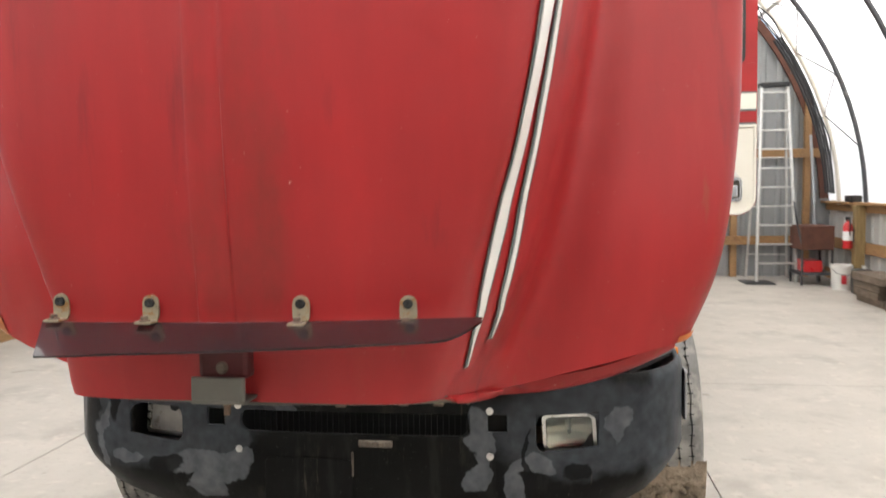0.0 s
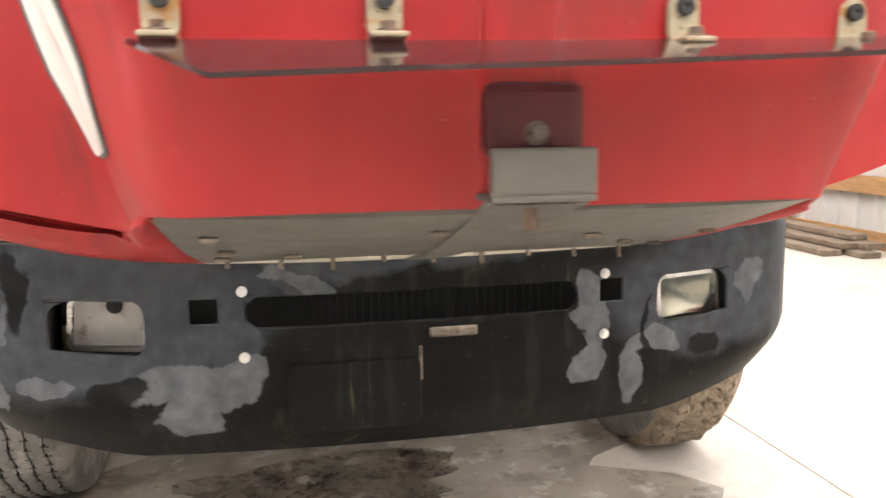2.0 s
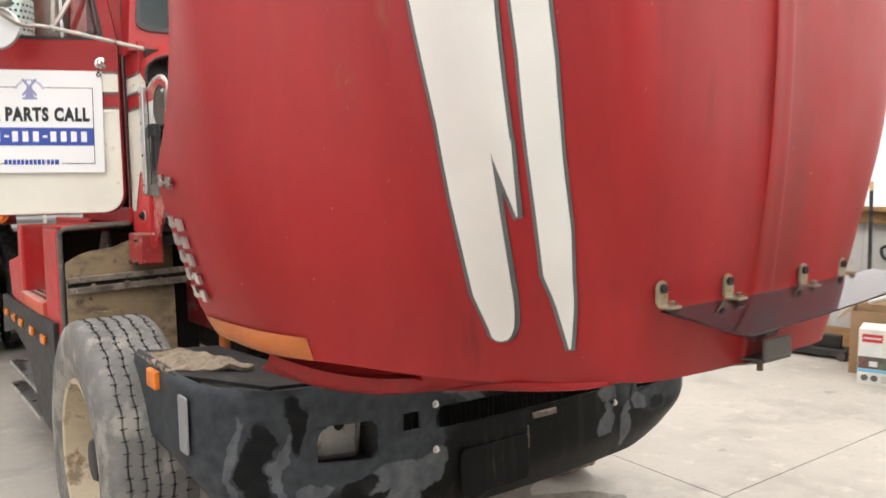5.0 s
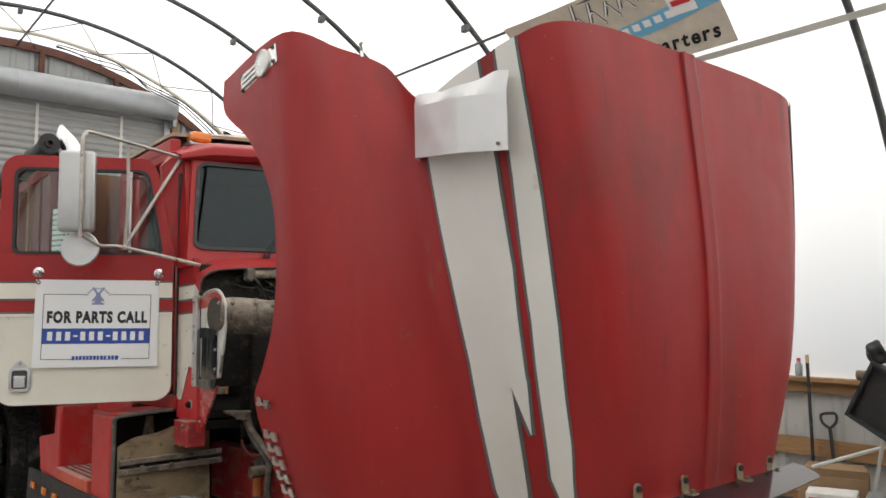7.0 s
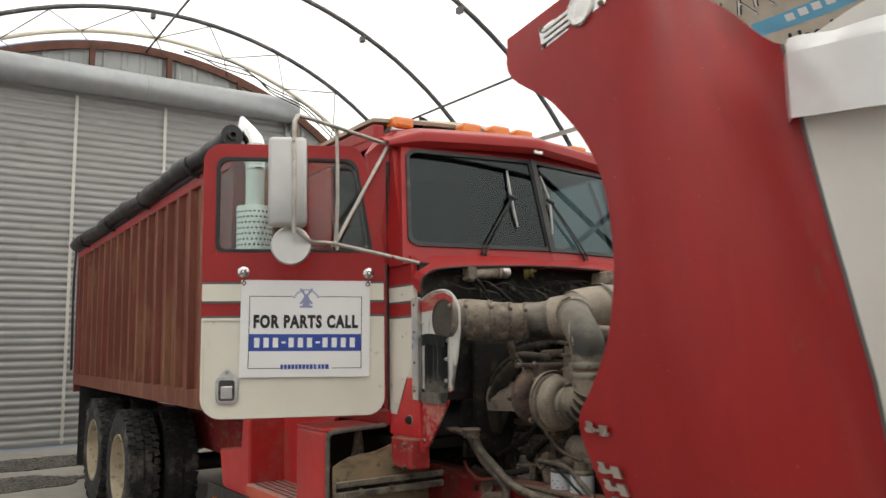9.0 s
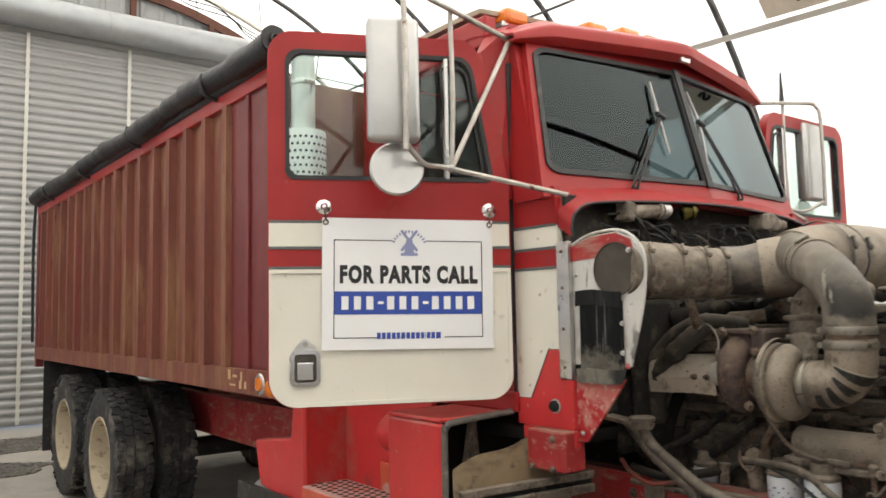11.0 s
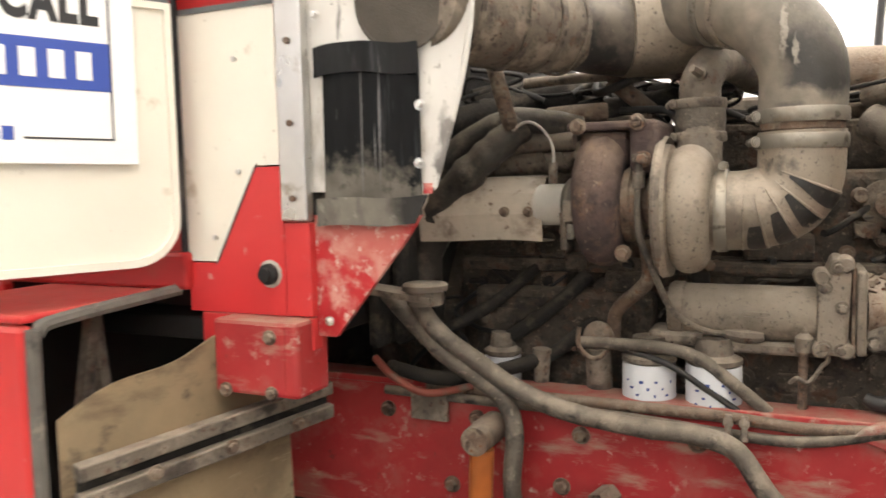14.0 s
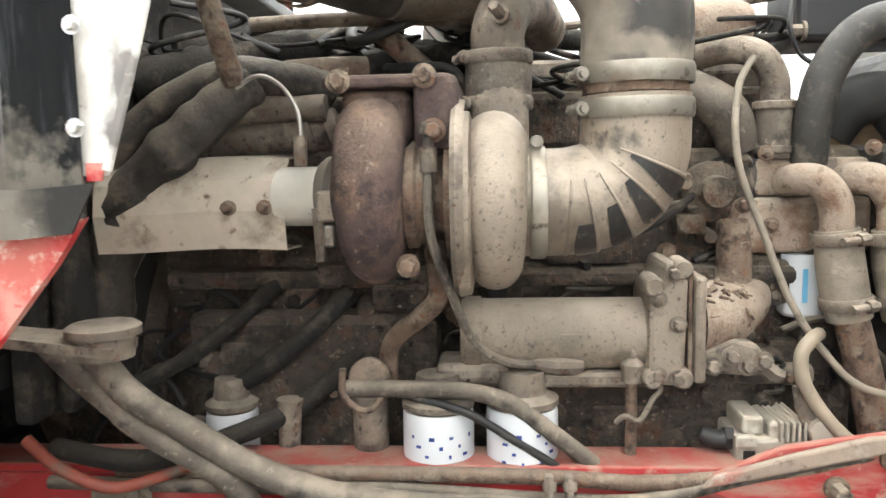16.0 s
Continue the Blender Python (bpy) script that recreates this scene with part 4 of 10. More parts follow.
# braces between the last two hoops
for i in range(13):
    a = 12 + 12 * i
    p, q = on_arch(a, 12.3, ARCH_R - 0.06), on_arch(a + 6, 13.3, ARCH_R - 0.07)
    s = on_arch(a + 12, 12.3, ARCH_R - 0.06)
    for j, (m0, m1) in enumerate(((p, q), (q, s))):
        structure(part("brace", bar([m0, m1], 0.009, 6), hoop_steel, smooth=40), "thin steel brace between two hoops", "brace")
    structure(part("brace", bar([on_arch(a + 6, 13.3, ARCH_R - 0.07), on_arch(a + 3, 13.92, ARCH_R - 0.1)], 0.009, 6), hoop_steel, smooth=40), "thin steel brace between two hoops", "brace")
for k in range(3):
    pts = [(*on_arch(a, 13.2 + 0.1 * k + 0.08 * math.sin(a * (0.3 + 0.1 * k)), ARCH_R - 0.13 - 0.05 * abs(math.sin(a * (0.25 + 0.05 * k)))),) for a in steps_of(10, 85, 22)]
    tagged(part("cable", bar(pts, 0.010, 6, 3), wire_black, smooth=40), "black cable strung along the end hoop", "cable")
for k in range(4):
    pts = [on_arch(a, 13.35 + 0.12 * k, ARCH_R - 0.12) for a in steps_of(4, 34, 8)]
    tagged(part("cable", bar(pts, 0.018, 6, 3), wire_black, smooth=40), "thick black cable running down the end hoop", "cable")
for y, a in ((6.6, 52), (6.6, 47), (8.5, 62), (4.7, 52), (10.4, 66), (12.3, 93)):
    c = Vector(on_arch(a, y, ARCH_R - 0.09))
    bm = block(c.x - 0.03, c.x + 0.03, y - 0.045, y + 0.045, c.z - 0.05, c.z + 0.03, 0.006)
    tagged(part("hoop_clamp", bm, hoop_steel), "dark steel clamp hanging on a hoop", "clamp")

# banner on the inside of the cover
bn = thing("banner", "beige printed vinyl banner with a blue ribbon, hung under the roof", "banner")
BA0, BA1, BY0, BY1, BR = 40.0, 50.0, 3.72, 6.1, ARCH_R - 0.12


def on_banner(u, v, lift=0.0):
    """u along the banner (0 to 1 from its far end), v up."""
    return on_arch(BA0 + (BA1 - BA0) * v, BY1 + (BY0 - BY1) * u, BR - lift - 0.012 * math.sin(u * 9))


thicken(part("cloth", sheet(on_banner, steps_of(0, 1, 24), steps_of(0, 1, 12)), banner_beige, bn, smooth=60), 0.003)


def banner_patch(name, fn, mat, n=24, lift=0.006):
    return thicken(part(name, sheet(fn, steps_of(0, 1, n), steps_of(0, 1, 3)), mat, bn, smooth=60), 0.002)


banner_patch("ribbon", lambda s, w: on_banner(0.30 + 0.70 * s, 0.34 + 0.09 * s - 0.04 * math.sin(s * 4) + (0.16 + 0.05 * s) * w, 0.006), ink_sky)
for k in range(9):   # broad brush strokes of a script that is not lettered, white with a dark edge
    u0 = 0.12 + 0.080 * k
    for wide, mat, lift in ((1.0, ink_black, 0.006), (0.45, sign_white, 0.011)):
        banner_patch("script_stroke", lambda s, w: on_banner(u0 + 0.03 * s + 0.020 * wide * (w - 0.5), 0.60 + 0.021 * k + (0.30 - 0.07 * (k % 3)) * s, lift), mat, 6)
        banner_patch("script_stroke", lambda s, w: on_banner(u0 + 0.005 + 0.065 * s, 0.63 + 0.021 * k + 0.085 * math.sin(s * 4.4) + 0.045 * wide * (w - 0.5), lift + 0.001), mat, 10)
for k in range(7):
    banner_patch("web_mark", lambda s, w: on_banner(0.44 + 0.055 * k + 0.035 * s, 0.39 + 0.011 * k + 0.08 * w, 0.010), sign_white, 3)
banner_patch("badge", lambda s, w: on_banner(0.80 + 0.11 * s, 0.46 + 0.2 * w, 0.012), sign_white, 3)
banner_patch("badge_mark", lambda s, w: on_banner(0.815 + 0.08 * s, 0.56 + 0.06 * w, 0.016), ink_red, 3)
for k, ch in enumerate("Parts Headquarters"):
    if ch == " ":
        continue
    c = Vector(on_banner(0.165 + 0.0455 * k, 0.17, 0.008))
    up = (Vector(on_banner(0.165 + 0.0455 * k, 0.25, 0.008)) - c).normalized()
    along = Vector((0, -1, 0))
    nrm = along.cross(up)
    mm = Matrix((( *[along.x, up.x + along.x * 0.2, nrm.x], c.x), (along.y, up.y + along.y * 0.2, nrm.y, c.y), (along.z, up.z + along.z * 0.2, nrm.z, c.z), (0, 0, 0, 1)))
    lettering(ch, 0.20, ink_black, bn, mm, depth=0.001, bold=0.006)

# ---- the truck, in its own frame: nose towards -y, middle line x = 0 ----
truck = thing("grain_truck", "red and white grain truck with tipped hood and open doors", "truck", m=TRUCK)

# hood skin
US = [s * k for s, ks in ((-1, steps_of(11, 0, 66)), (1, steps_of(0, 11, 66)[1:])) for k in ks]
hood = part("hood", sheet(hood_point, US, steps_of(0, 1, 60)), [red_hood, fibreglass], truck, "faded red tipped-forward hood", smooth=50)
thicken(hood, 0.007, -1.0, 1)
hood.modifiers["thickness"].material_offset = 1


def hood_frame(u, v, lift=0.0):
    """A point just off the skin, and its outward direction."""
    p = Vector(hood_point(u, v))
    a, b = Vector(hood_point(u + 0.05, v)) - Vector(hood_point(u - 0.05, v)), Vector(hood_point(u, v + 0.005)) - Vector(hood_point(u, v - 0.005))
    n = a.cross(b).normalized()
    if n.y > 0:
        n = -n
    return p + n * lift, n


def edge_at(line, v):
    """The u of a broken line of (v, u), v rising."""
    for (v0, u0), (v1, u1) in zip(line, line[1:]):
        if v <= v1:
            return u0 + (u1 - u0) * (v - v0) / (v1 - v0)
    return line[-1][1]


WIDE_OUT = ((0.074, 6.83), (0.076, 6.90), (0.082, 6.94), (0.095, 6.95), (0.115, 6.99), (0.15, 7.06), (0.3, 7.0), (0.42, 6.92), (0.6, 6.9), (1.0, 7.0))
WIDE_IN = ((0.074, 6.80), (0.076, 6.74), (0.082, 6.68), (0.095, 6.62), (0.115, 6.58), (0.14, 6.55), (0.2, 6.48), (0.36, 6.3), (0.361, 6.02), (0.40, 5.97), (0.58, 5.72), (0.8, 5.62), (1.0, 5.6))
SPIKE_OUT, SPIKE_IN = ((0.26, 6.21), (0.365, 6.31)), ((0.26, 6.2), (0.365, 6.0))
THIN_OUT = ((0.056, 6.02), (0.17, 6.11), (0.29, 5.9), (0.47, 5.6), (0.75, 5.35), (1.0, 5.2))
THIN_IN = ((0.056, 5.99), (0.16, 5.72), (0.23, 5.5), (0.37, 5.2), (0.45, 5.08), (0.7, 4.9), (1.0, 4.8))


def stripe(side, outer, inner, mat, grow, lift, name):
    v0, v1 = outer[0][0] - grow * 0.05, min(1.0, outer[-1][0])
    pts = sorted(set(steps_of(v0, v1, 46) + [v for v, _ in inner] + [v for v, _ in outer]))

    def at(w, v):
        q = max(outer[0][0], v)
        a, b = edge_at(outer, q) + grow, edge_at(inner, q) - grow
        return hood_frame(side * (a + (b - a) * w), v, lift)[0]
    return thicken(part(name, sheet(at, steps_of(0, 1, 10), pts), mat, hood, smooth=60), 0.002)


# the far side's stripes lie nearer to the middle
FAR = ((((0.09, 6.08), (0.15, 5.82), (0.24, 5.62), (0.39, 5.20), (0.54, 4.90), (1.0, 4.65)), ((0.09, 6.05), (0.15, 5.72), (0.24, 5.52), (0.39, 5.08), (0.53, 4.78), (1.0, 4.53))),
       (((0.048, 5.74), (0.09, 5.46), (0.147, 5.30), (0.235, 5.18), (0.38, 4.80), (0.52, 4.56), (1.0, 4.3)), ((0.048, 5.72), (0.09, 5.36), (0.147, 5.10), (0.235, 4.88), (0.37, 4.48), (0.505, 4.28), (1.0, 4.0))))
for side, bands in ((-1, ((WIDE_OUT, WIDE_IN), (SPIKE_OUT, SPIKE_IN), (THIN_OUT, THIN_IN))), (1, FAR)):
    for o, i in bands:
        stripe(side, o, i, stripe_grey, 0.06, 0.0035, "stripe_edge")
        stripe(side, o, i, stripe_white, 0.0, 0.006, "stripe")

# under the nose: the plate round the radiator opening, and the fender valances
CHIN = {-1: (-0.462, 1.70, 1.062), 1: (0.425, 1.70, 1.062)}
BACK = {-1: (-0.452, 2.334, 0.926), 1: (0.448, 2.334, 0.926)}


def under_plate(u, v):
    """u from -1 to 1 across, v from the front edge back."""
    a, b = Vector(CHIN[-1]).lerp(Vector(CHIN[1]), (u + 1) / 2), Vector(BACK[-1]).lerp(Vector(BACK[1]), (u + 1) / 2)
    a.y -= 0.10 * (1 - u ** 4)
    a.z += 0.006
    p = a.lerp(b, v)
    p.z -= 0.012 * math.sin(v * math.pi)
    return p


surround = thicken(part("radiator_surround", sheet(under_plate, steps_of(-0.985, 0.985, 24), steps_of(0.004, 0.97, 8)), plate_grey, hood, "bare grey plate under the tipped nose", smooth=40), 0.006)
part("seal_strip", bar([BACK[-1], (-0.2, 2.338, 0.919), (0.1, 2.338, 0.919), BACK[1]], 0.007, 8), strip_pale, surround, "pale bent rim of the plate", smooth=40)
for k in range(9):
    q = under_plate(-0.9 + 0.225 * k, 0.965)
    part("rim_screw", turned(q + Vector((0, -0.012, 0)), (0, -0.3, -1), [(-0.012, 0), (-0.012, 0.006), (0.016 + 0.006 * (k % 3), 0.005), (0.018 + 0.006 * (k % 3), 0)], 8), dusty_metal, surround)
for u, v in ((-0.86, 0.20), (-0.84, 0.42), (-0.88, 0.62), (-0.62, 0.55), (-0.2, 0.18), (0.35, 0.30), (0.62, 0.5), (0.86, 0.35), (0.88, 0.66)):
    q = under_plate(u, v)
    part("plate_clip", box(bmesh.new(), q.x - 0.013, q.x + 0.013, q.y - 0.007, q.y + 0.007, q.z - 0.013, q.z - 0.006, 0.003), dusty_metal, surround)
for side in (-1, 1):
    # chin: the nose's side swept back and down to the plate's rear corner
    edge = [Vector(hood_point(side * u, 0)) for u in (5.0, 5.5, 6.0, 6.5, 7.0)] + [Vector(hood_point(side * 7.0, 0)).lerp(Vector((side * 0.505, 2.332, 0.930)), q) for q in (0.5, 1.0)]
    rim = [Vector(CHIN[side]).lerp(Vector(BACK[side]), s) for s in (0, 0.08, 0.2, 0.38, 0.6, 0.85, 1.0)]
    ea, ra = curve_points(edge, 5), curve_points(rim, 5)

    def chin_at(i, w):
        p = ra[int(i)].lerp(ea[int(i)], w)
        return p + Vector((side * 0.014, -0.02, -0.008)) * math.sin(w * math.pi) * math.sin(i / (len(ea) - 1) * math.pi)
    thicken(part("chin", sheet(chin_at, range(len(ea)), steps_of(0, 1, 6)), red_hood, hood, "red chin below the nose", smooth=60), 0.006)
    # fender's lower lip: a deep slot and the band beneath it
    low = lambda s: Vector((side * (0.505 + 0.50 * s), 2.332 + 0.06 * s * s, 0.930 + 0.035 * s + 0.10 * s ** 2.4))

    def lip_at(s, w):
        top = Vector(hood_point(side * (7.0 + 3.0 * s), 0)) + Vector((0, 0.008, 0.006))
        fold = low(s) + Vector((0, -0.055, 0.050 - 0.012 * s))
        roof = Vector((fold.x, fold.y + 0.05, top.z * 0.75 + fold.z * 0.25))
        line = (top, roof, fold + Vector((0, 0.03, 0.003)), fold, low(s) + Vector((0, -0.03, 0.010)), low(s))
        line = [top.lerp(low(s), j / 5).lerp(q, min(1.0, s * 5)) for j, q in enumerate(line)]
        i = min(int(w * 5 + 1e-6), 4)
        return line[i].lerp(line[i + 1], w * 5 - i)
    thicken(part("valance", sheet(lip_at, steps_of(0, 1, 26), steps_of(0, 1, 10)), red_hood, hood, "red band below the fender's slot", smooth=35), 0.006)
    # amber side lamp
    u0, u1, v1, swell = (9.45, 10.95, 0.036, 0.018) if side < 0 else (9.7, 10.2, 0.012, 0.004)
    bm = sheet(lambda u, v: hood_frame(side * u, v, 0.004 + swell * math.sin(math.pi * max(0, min(1, (u - u0) / (u1 - u0)))) * math.sin(math.pi * min(1, v / v1)))[0], steps_of(u0, u1, 16), steps_of(0.001, v1, 6))
    part("side_lamp", bm, amber_dirty, hood, "dull amber side lamp", smooth=60)
    # emblem plate near the top of the fender, and the stone guard on the hood's side
    em = Matrix(((0, 0, side, side * 1.205), (-1, 0, 0, 2.51), (0, 1, 0, 2.705), (0, 0, 0, 1))) @ pose(0, 0, 0, 0, 0, 10)
    bm = bmesh.new()
    box(bm, -0.135, 0.135, -0.035, 0.035, 0.006, 0.014, 0.004, em)
    badge = part("emblem", bm, chrome, hood, "worn chrome maker's badge")
    bm = bmesh.new()
    for k in range(3):
        box(bm, -0.115, 0.0, -0.024 + 0.018 * k, -0.012 + 0.018 * k, 0.014, 0.02, 0.002, em)
    part("badge_bar", bm, stainless, badge)
    bm = turned(em @ Vector((0.045, 0, 0.012)), em.to_3x3() @ Vector((0, 0, 1)), [(0, 0), (0, 0.05), (0.008, 0.05), (0.012, 0.044), (0.009, 0.038), (0.012, 0.02), (0.012, 0)], 28)
    part("badge_disc", bm, stainless, badge, smooth=40)
    for cx, cz in ((-0.12, -0.027), (-0.12, 0.027), (0.12, 0.027), (0.12, -0.027)):
        part("bolt", bolt_head(bmesh.new(), em @ Vector((cx, cz, 0.014)), em.to_3x3() @ Vector((0, 0, 1)), 0.006, 0.006), rust_metal, badge)

    # guard: a folded bright plate standing off the side, its top edge crimped
    def guard_at(s, w):
        base = Vector((side * 0.795, 2.125 - 0.44 * s, 2.562 - 0.045 * s - (0.205 + 0.005 * s) * w))
        off = 0.006 + 0.055 * min(1.0, s / 0.10) if s < 0.60 else 0.061 - 0.045 * (s - 0.60) / 0.40
        crease = 0.0014 * math.sin(38 * (s * 0.44 + (1 - w) * 0.16)) * math.sin(math.pi * min(1.0, s / 0.6)) + 0.0012 * noise.noise((s * 7, w * 4, 1))
        lip = max(0.0, (0.14 - w) / 0.14)
        return base + Vector((side * (off + crease + 0.012 * math.sin(s * 15) * lip - 0.02 * lip), 0, (0.010 * math.sin(s * 9) + 0.035 * s) * lip))
    gd = thicken(part("stone_guard", sheet(guard_at, sorted(set(steps_of(0, 1, 40) + [0.10, 0.60])), [0, 0.04, 0.08, 0.14, 0.15] + steps_of(0.2, 1, 12)), guard_bright, hood, "bent bright metal stone guard", smooth=25), 0.003)
    part("guard_screw", bolt_head(bmesh.new(), guard_at(0.93, 0.9), (side, 0, 0), 0.006, 0.005, False), rust_metal, gd)

# maker's letters along the arch edge, drawn as plain bars
for v0, n in ((0.250, 1), (0.185, 5)):
    for k in range(n):
        v = v0 - 0.027 * k
        for j in range(2):
            bm = sheet(lambda u, w: hood_frame(-u, v + 0.018 * (w - 0.5) + 0.004 * j, 0.006)[0], (10.62 + 0.14 * j, 10.70 + 0.14 * j), (0, 1))
            thicken(part("letter_bar", bm, stainless, hood), 0.008, 1.0)
        bm = sheet(lambda u, w: hood_frame(-u, v + 0.006 * (w - 0.5), 0.006)[0], (10.62, 10.86), (0, 1))
        thicken(part("letter_bar", bm, stainless, hood), 0.008, 1.0)
# small lamp by the hood's top edge
for side in (-1, 1):
    p, n = hood_frame(side * 8.55, 0.995, 0.0)
    part("hood_hook", bar([p, p + Vector((0, 0, 0.03)), p + Vector((side * 0.02, -0.02, 0.045)), p + Vector((side * 0.03, -0.045, 0.03))], 0.006, 8), chrome, hood, smooth=40)

# bug shield on four brackets
def shield_at(s, w):
    x = -0.445 + 0.955 * s + 0.085 * w * max(0, 1 - s / 0.25)
    taper = 1 - 0.8 * max(0, (s - 0.92) / 0.08) ** 2
    y = 1.552 - (0.155 - 0.03 * s) * w * taper - 0.008 * math.sin(s * 3.1)
    return (x, y, 1.243 - (0.046 - 0.022 * s) * w * taper + 0.018 * s * s)


shield = thicken(part("bug_shield", sheet(shield_at, steps_of(0, 1, 48), steps_of(0, 1, 6)), smoke, hood, "smoked plastic bug shield", smooth=50), 0.005)
for x, y in ((-0.414, 1.583), (-0.196, 1.564), (0.134, 1.564), (0.357, 1.577)):
    bm = bmesh.new()
    o = rounded(x - 0.018, x + 0.018, 1.243, 1.302, 0.017)
    slab(bm, [(a, y - 0.012, c) for a, c in o], (0, 0.006, 0))
    box(bm, x - 0.018, x + 0.018, y - 0.05, y - 0.012, 1.243, 1.249, 0.002)
    br = part("shield_bracket", bm, plated_worn, hood, "rusty plated angle bracket")
    part("grommet", turned((x, y - 0.012, 1.285), (0, -1, 0), [(0, 0), (0, 0.010), (0.007, 0.010), (0.007, 0.004), (0.004, 0)], 16), black_dark, br)
    part("bolt", bolt_head(bmesh.new(), (x, y - 0.038, 1.249), (0, 0, 1), 0.008, 0.008), rust_metal, br)
# hood latch: standing block coloured as the shaded recess, bolt and steel foot
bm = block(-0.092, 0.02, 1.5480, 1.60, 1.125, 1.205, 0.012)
part("latch_recess", bm, red_recess_shade, hood)
bm = bmesh.new()
box(bm, -0.095, 0.022, 1.520, 1.530, 1.085, 1.135, 0.004)
box(bm, -0.095, 0.022, 1.520, 1.60, 1.078, 1.086, 0.003)
latch = part("hood_latch", bm, plate_grey, hood, "bare steel latch foot")
part("bolt", bolt_head(bmesh.new(), (-0.037, 1.548, 1.15), (0, -1, 0), 0.009, 0.008), dusty_metal, latch)
bm = sheet(lambda s, w: Vector((-0.095 + 0.117 * s, 1.545, 1.079)).lerp(Vector((-0.055 + 0.05 * s, 2.31, 0.918)), w) + Vector((0, 0, -0.012 * math.sin(w * 3.1))), steps_of(0, 1, 4), steps_of(0, 1, 10))
thicken(part("latch_strap", bm, plate_grey, latch, "bare steel strap", smooth=40), 0.005)
part("latch_tongue", bar([(-0.037, 1.57, 1.08), (-0.037, 1.57, 1.045)], 0.008, 8), rust_metal, latch)

# ---- bumper ----
def bumper_xy(s):
    """Plan of the bumper from one end round to the other; s runs from -1 to 1."""
    a = abs(s)
    sg = -1 if s < 0 else 1
    if a < 0.66:
        x = a / 0.66 * 0.82
        return sg * x, 2.475 + 0.03 * (x / 0.82) ** 2
    if a < 0.88:
        q = radians(90 * (a - 0.66) / 0.22)
        return sg * (0.82 + 0.28 * math.sin(q)), 2.505 + 0.30 * (1 - math.cos(q))
    return sg * 1.10, 2.805 + 0.47 * (a - 0.88) / 0.12


def bumper_at(s, w):
    x, y = bumper_xy(s)
    a = abs(s)
    low = 0.44 + 0.05 * a ** 2 + 0.17 * min(1.0, max(0.0, (a - 0.5) / 0.42)) ** 1.4
    high = 0.955 + 0.04 * max(0.0, (a - 0.7) / 0.3)
    z = low + (high - low) * w
    tuck = 0.10 * max(0.0, 0.25 - w) ** 1.3 * 4
    k = 0.02 * max(0.0, (w - 0.9) / 0.1) ** 2
    d = Vector((-x * (0.25 if a < 0.66 else 1.0), -(y - 3.4), 0)).normalized() if a >= 0.66 else Vector((0, 1, 0))
    d = Vector((-math.copysign(1, s), 0, 0)) if a >= 0.88 else (Vector((-math.copysign(math.sin(radians(90 * (a - 0.66) / 0.22)), s), math.cos(radians(90 * (a - 0.66) / 0.22)), 0)) if a >= 0.66 else Vector((0, 1, 0)))
    return Vector((x, y, z)) + d * (tuck + k)


XS = lambda x: x / 0.82 * 0.66
marks = sorted({round(q, 4) for q in [s * XS(x) for s in (-1, 1) for x in (0.385, 0.445, 0.505, 0.60, 0.795)] + steps_of(-1, 1, 48)})
zmark = [0, 0.06, 0.12, 0.18, 0.25, 0.33, 0.42, 0.50, 0.60, 0.625, 0.70, 0.735, 0.80, 0.88, 0.94, 0.97, 1.0]
grid = {}
bm = bmesh.new()
for i, s in enumerate(marks):
    for j, w in enumerate(zmark):
        grid[i, j] = bm.verts.new(bumper_at(s, w))


def is_hole(s, w):
    x = abs(s) / 0.66 * 0.82
    return (0.60 < x < 0.795 and 0.50 < w < 0.735) or (x < 0.385 and 0.60 < w < 0.735) or (0.445 < x < 0.505 and 0.625 < w < 0.735)


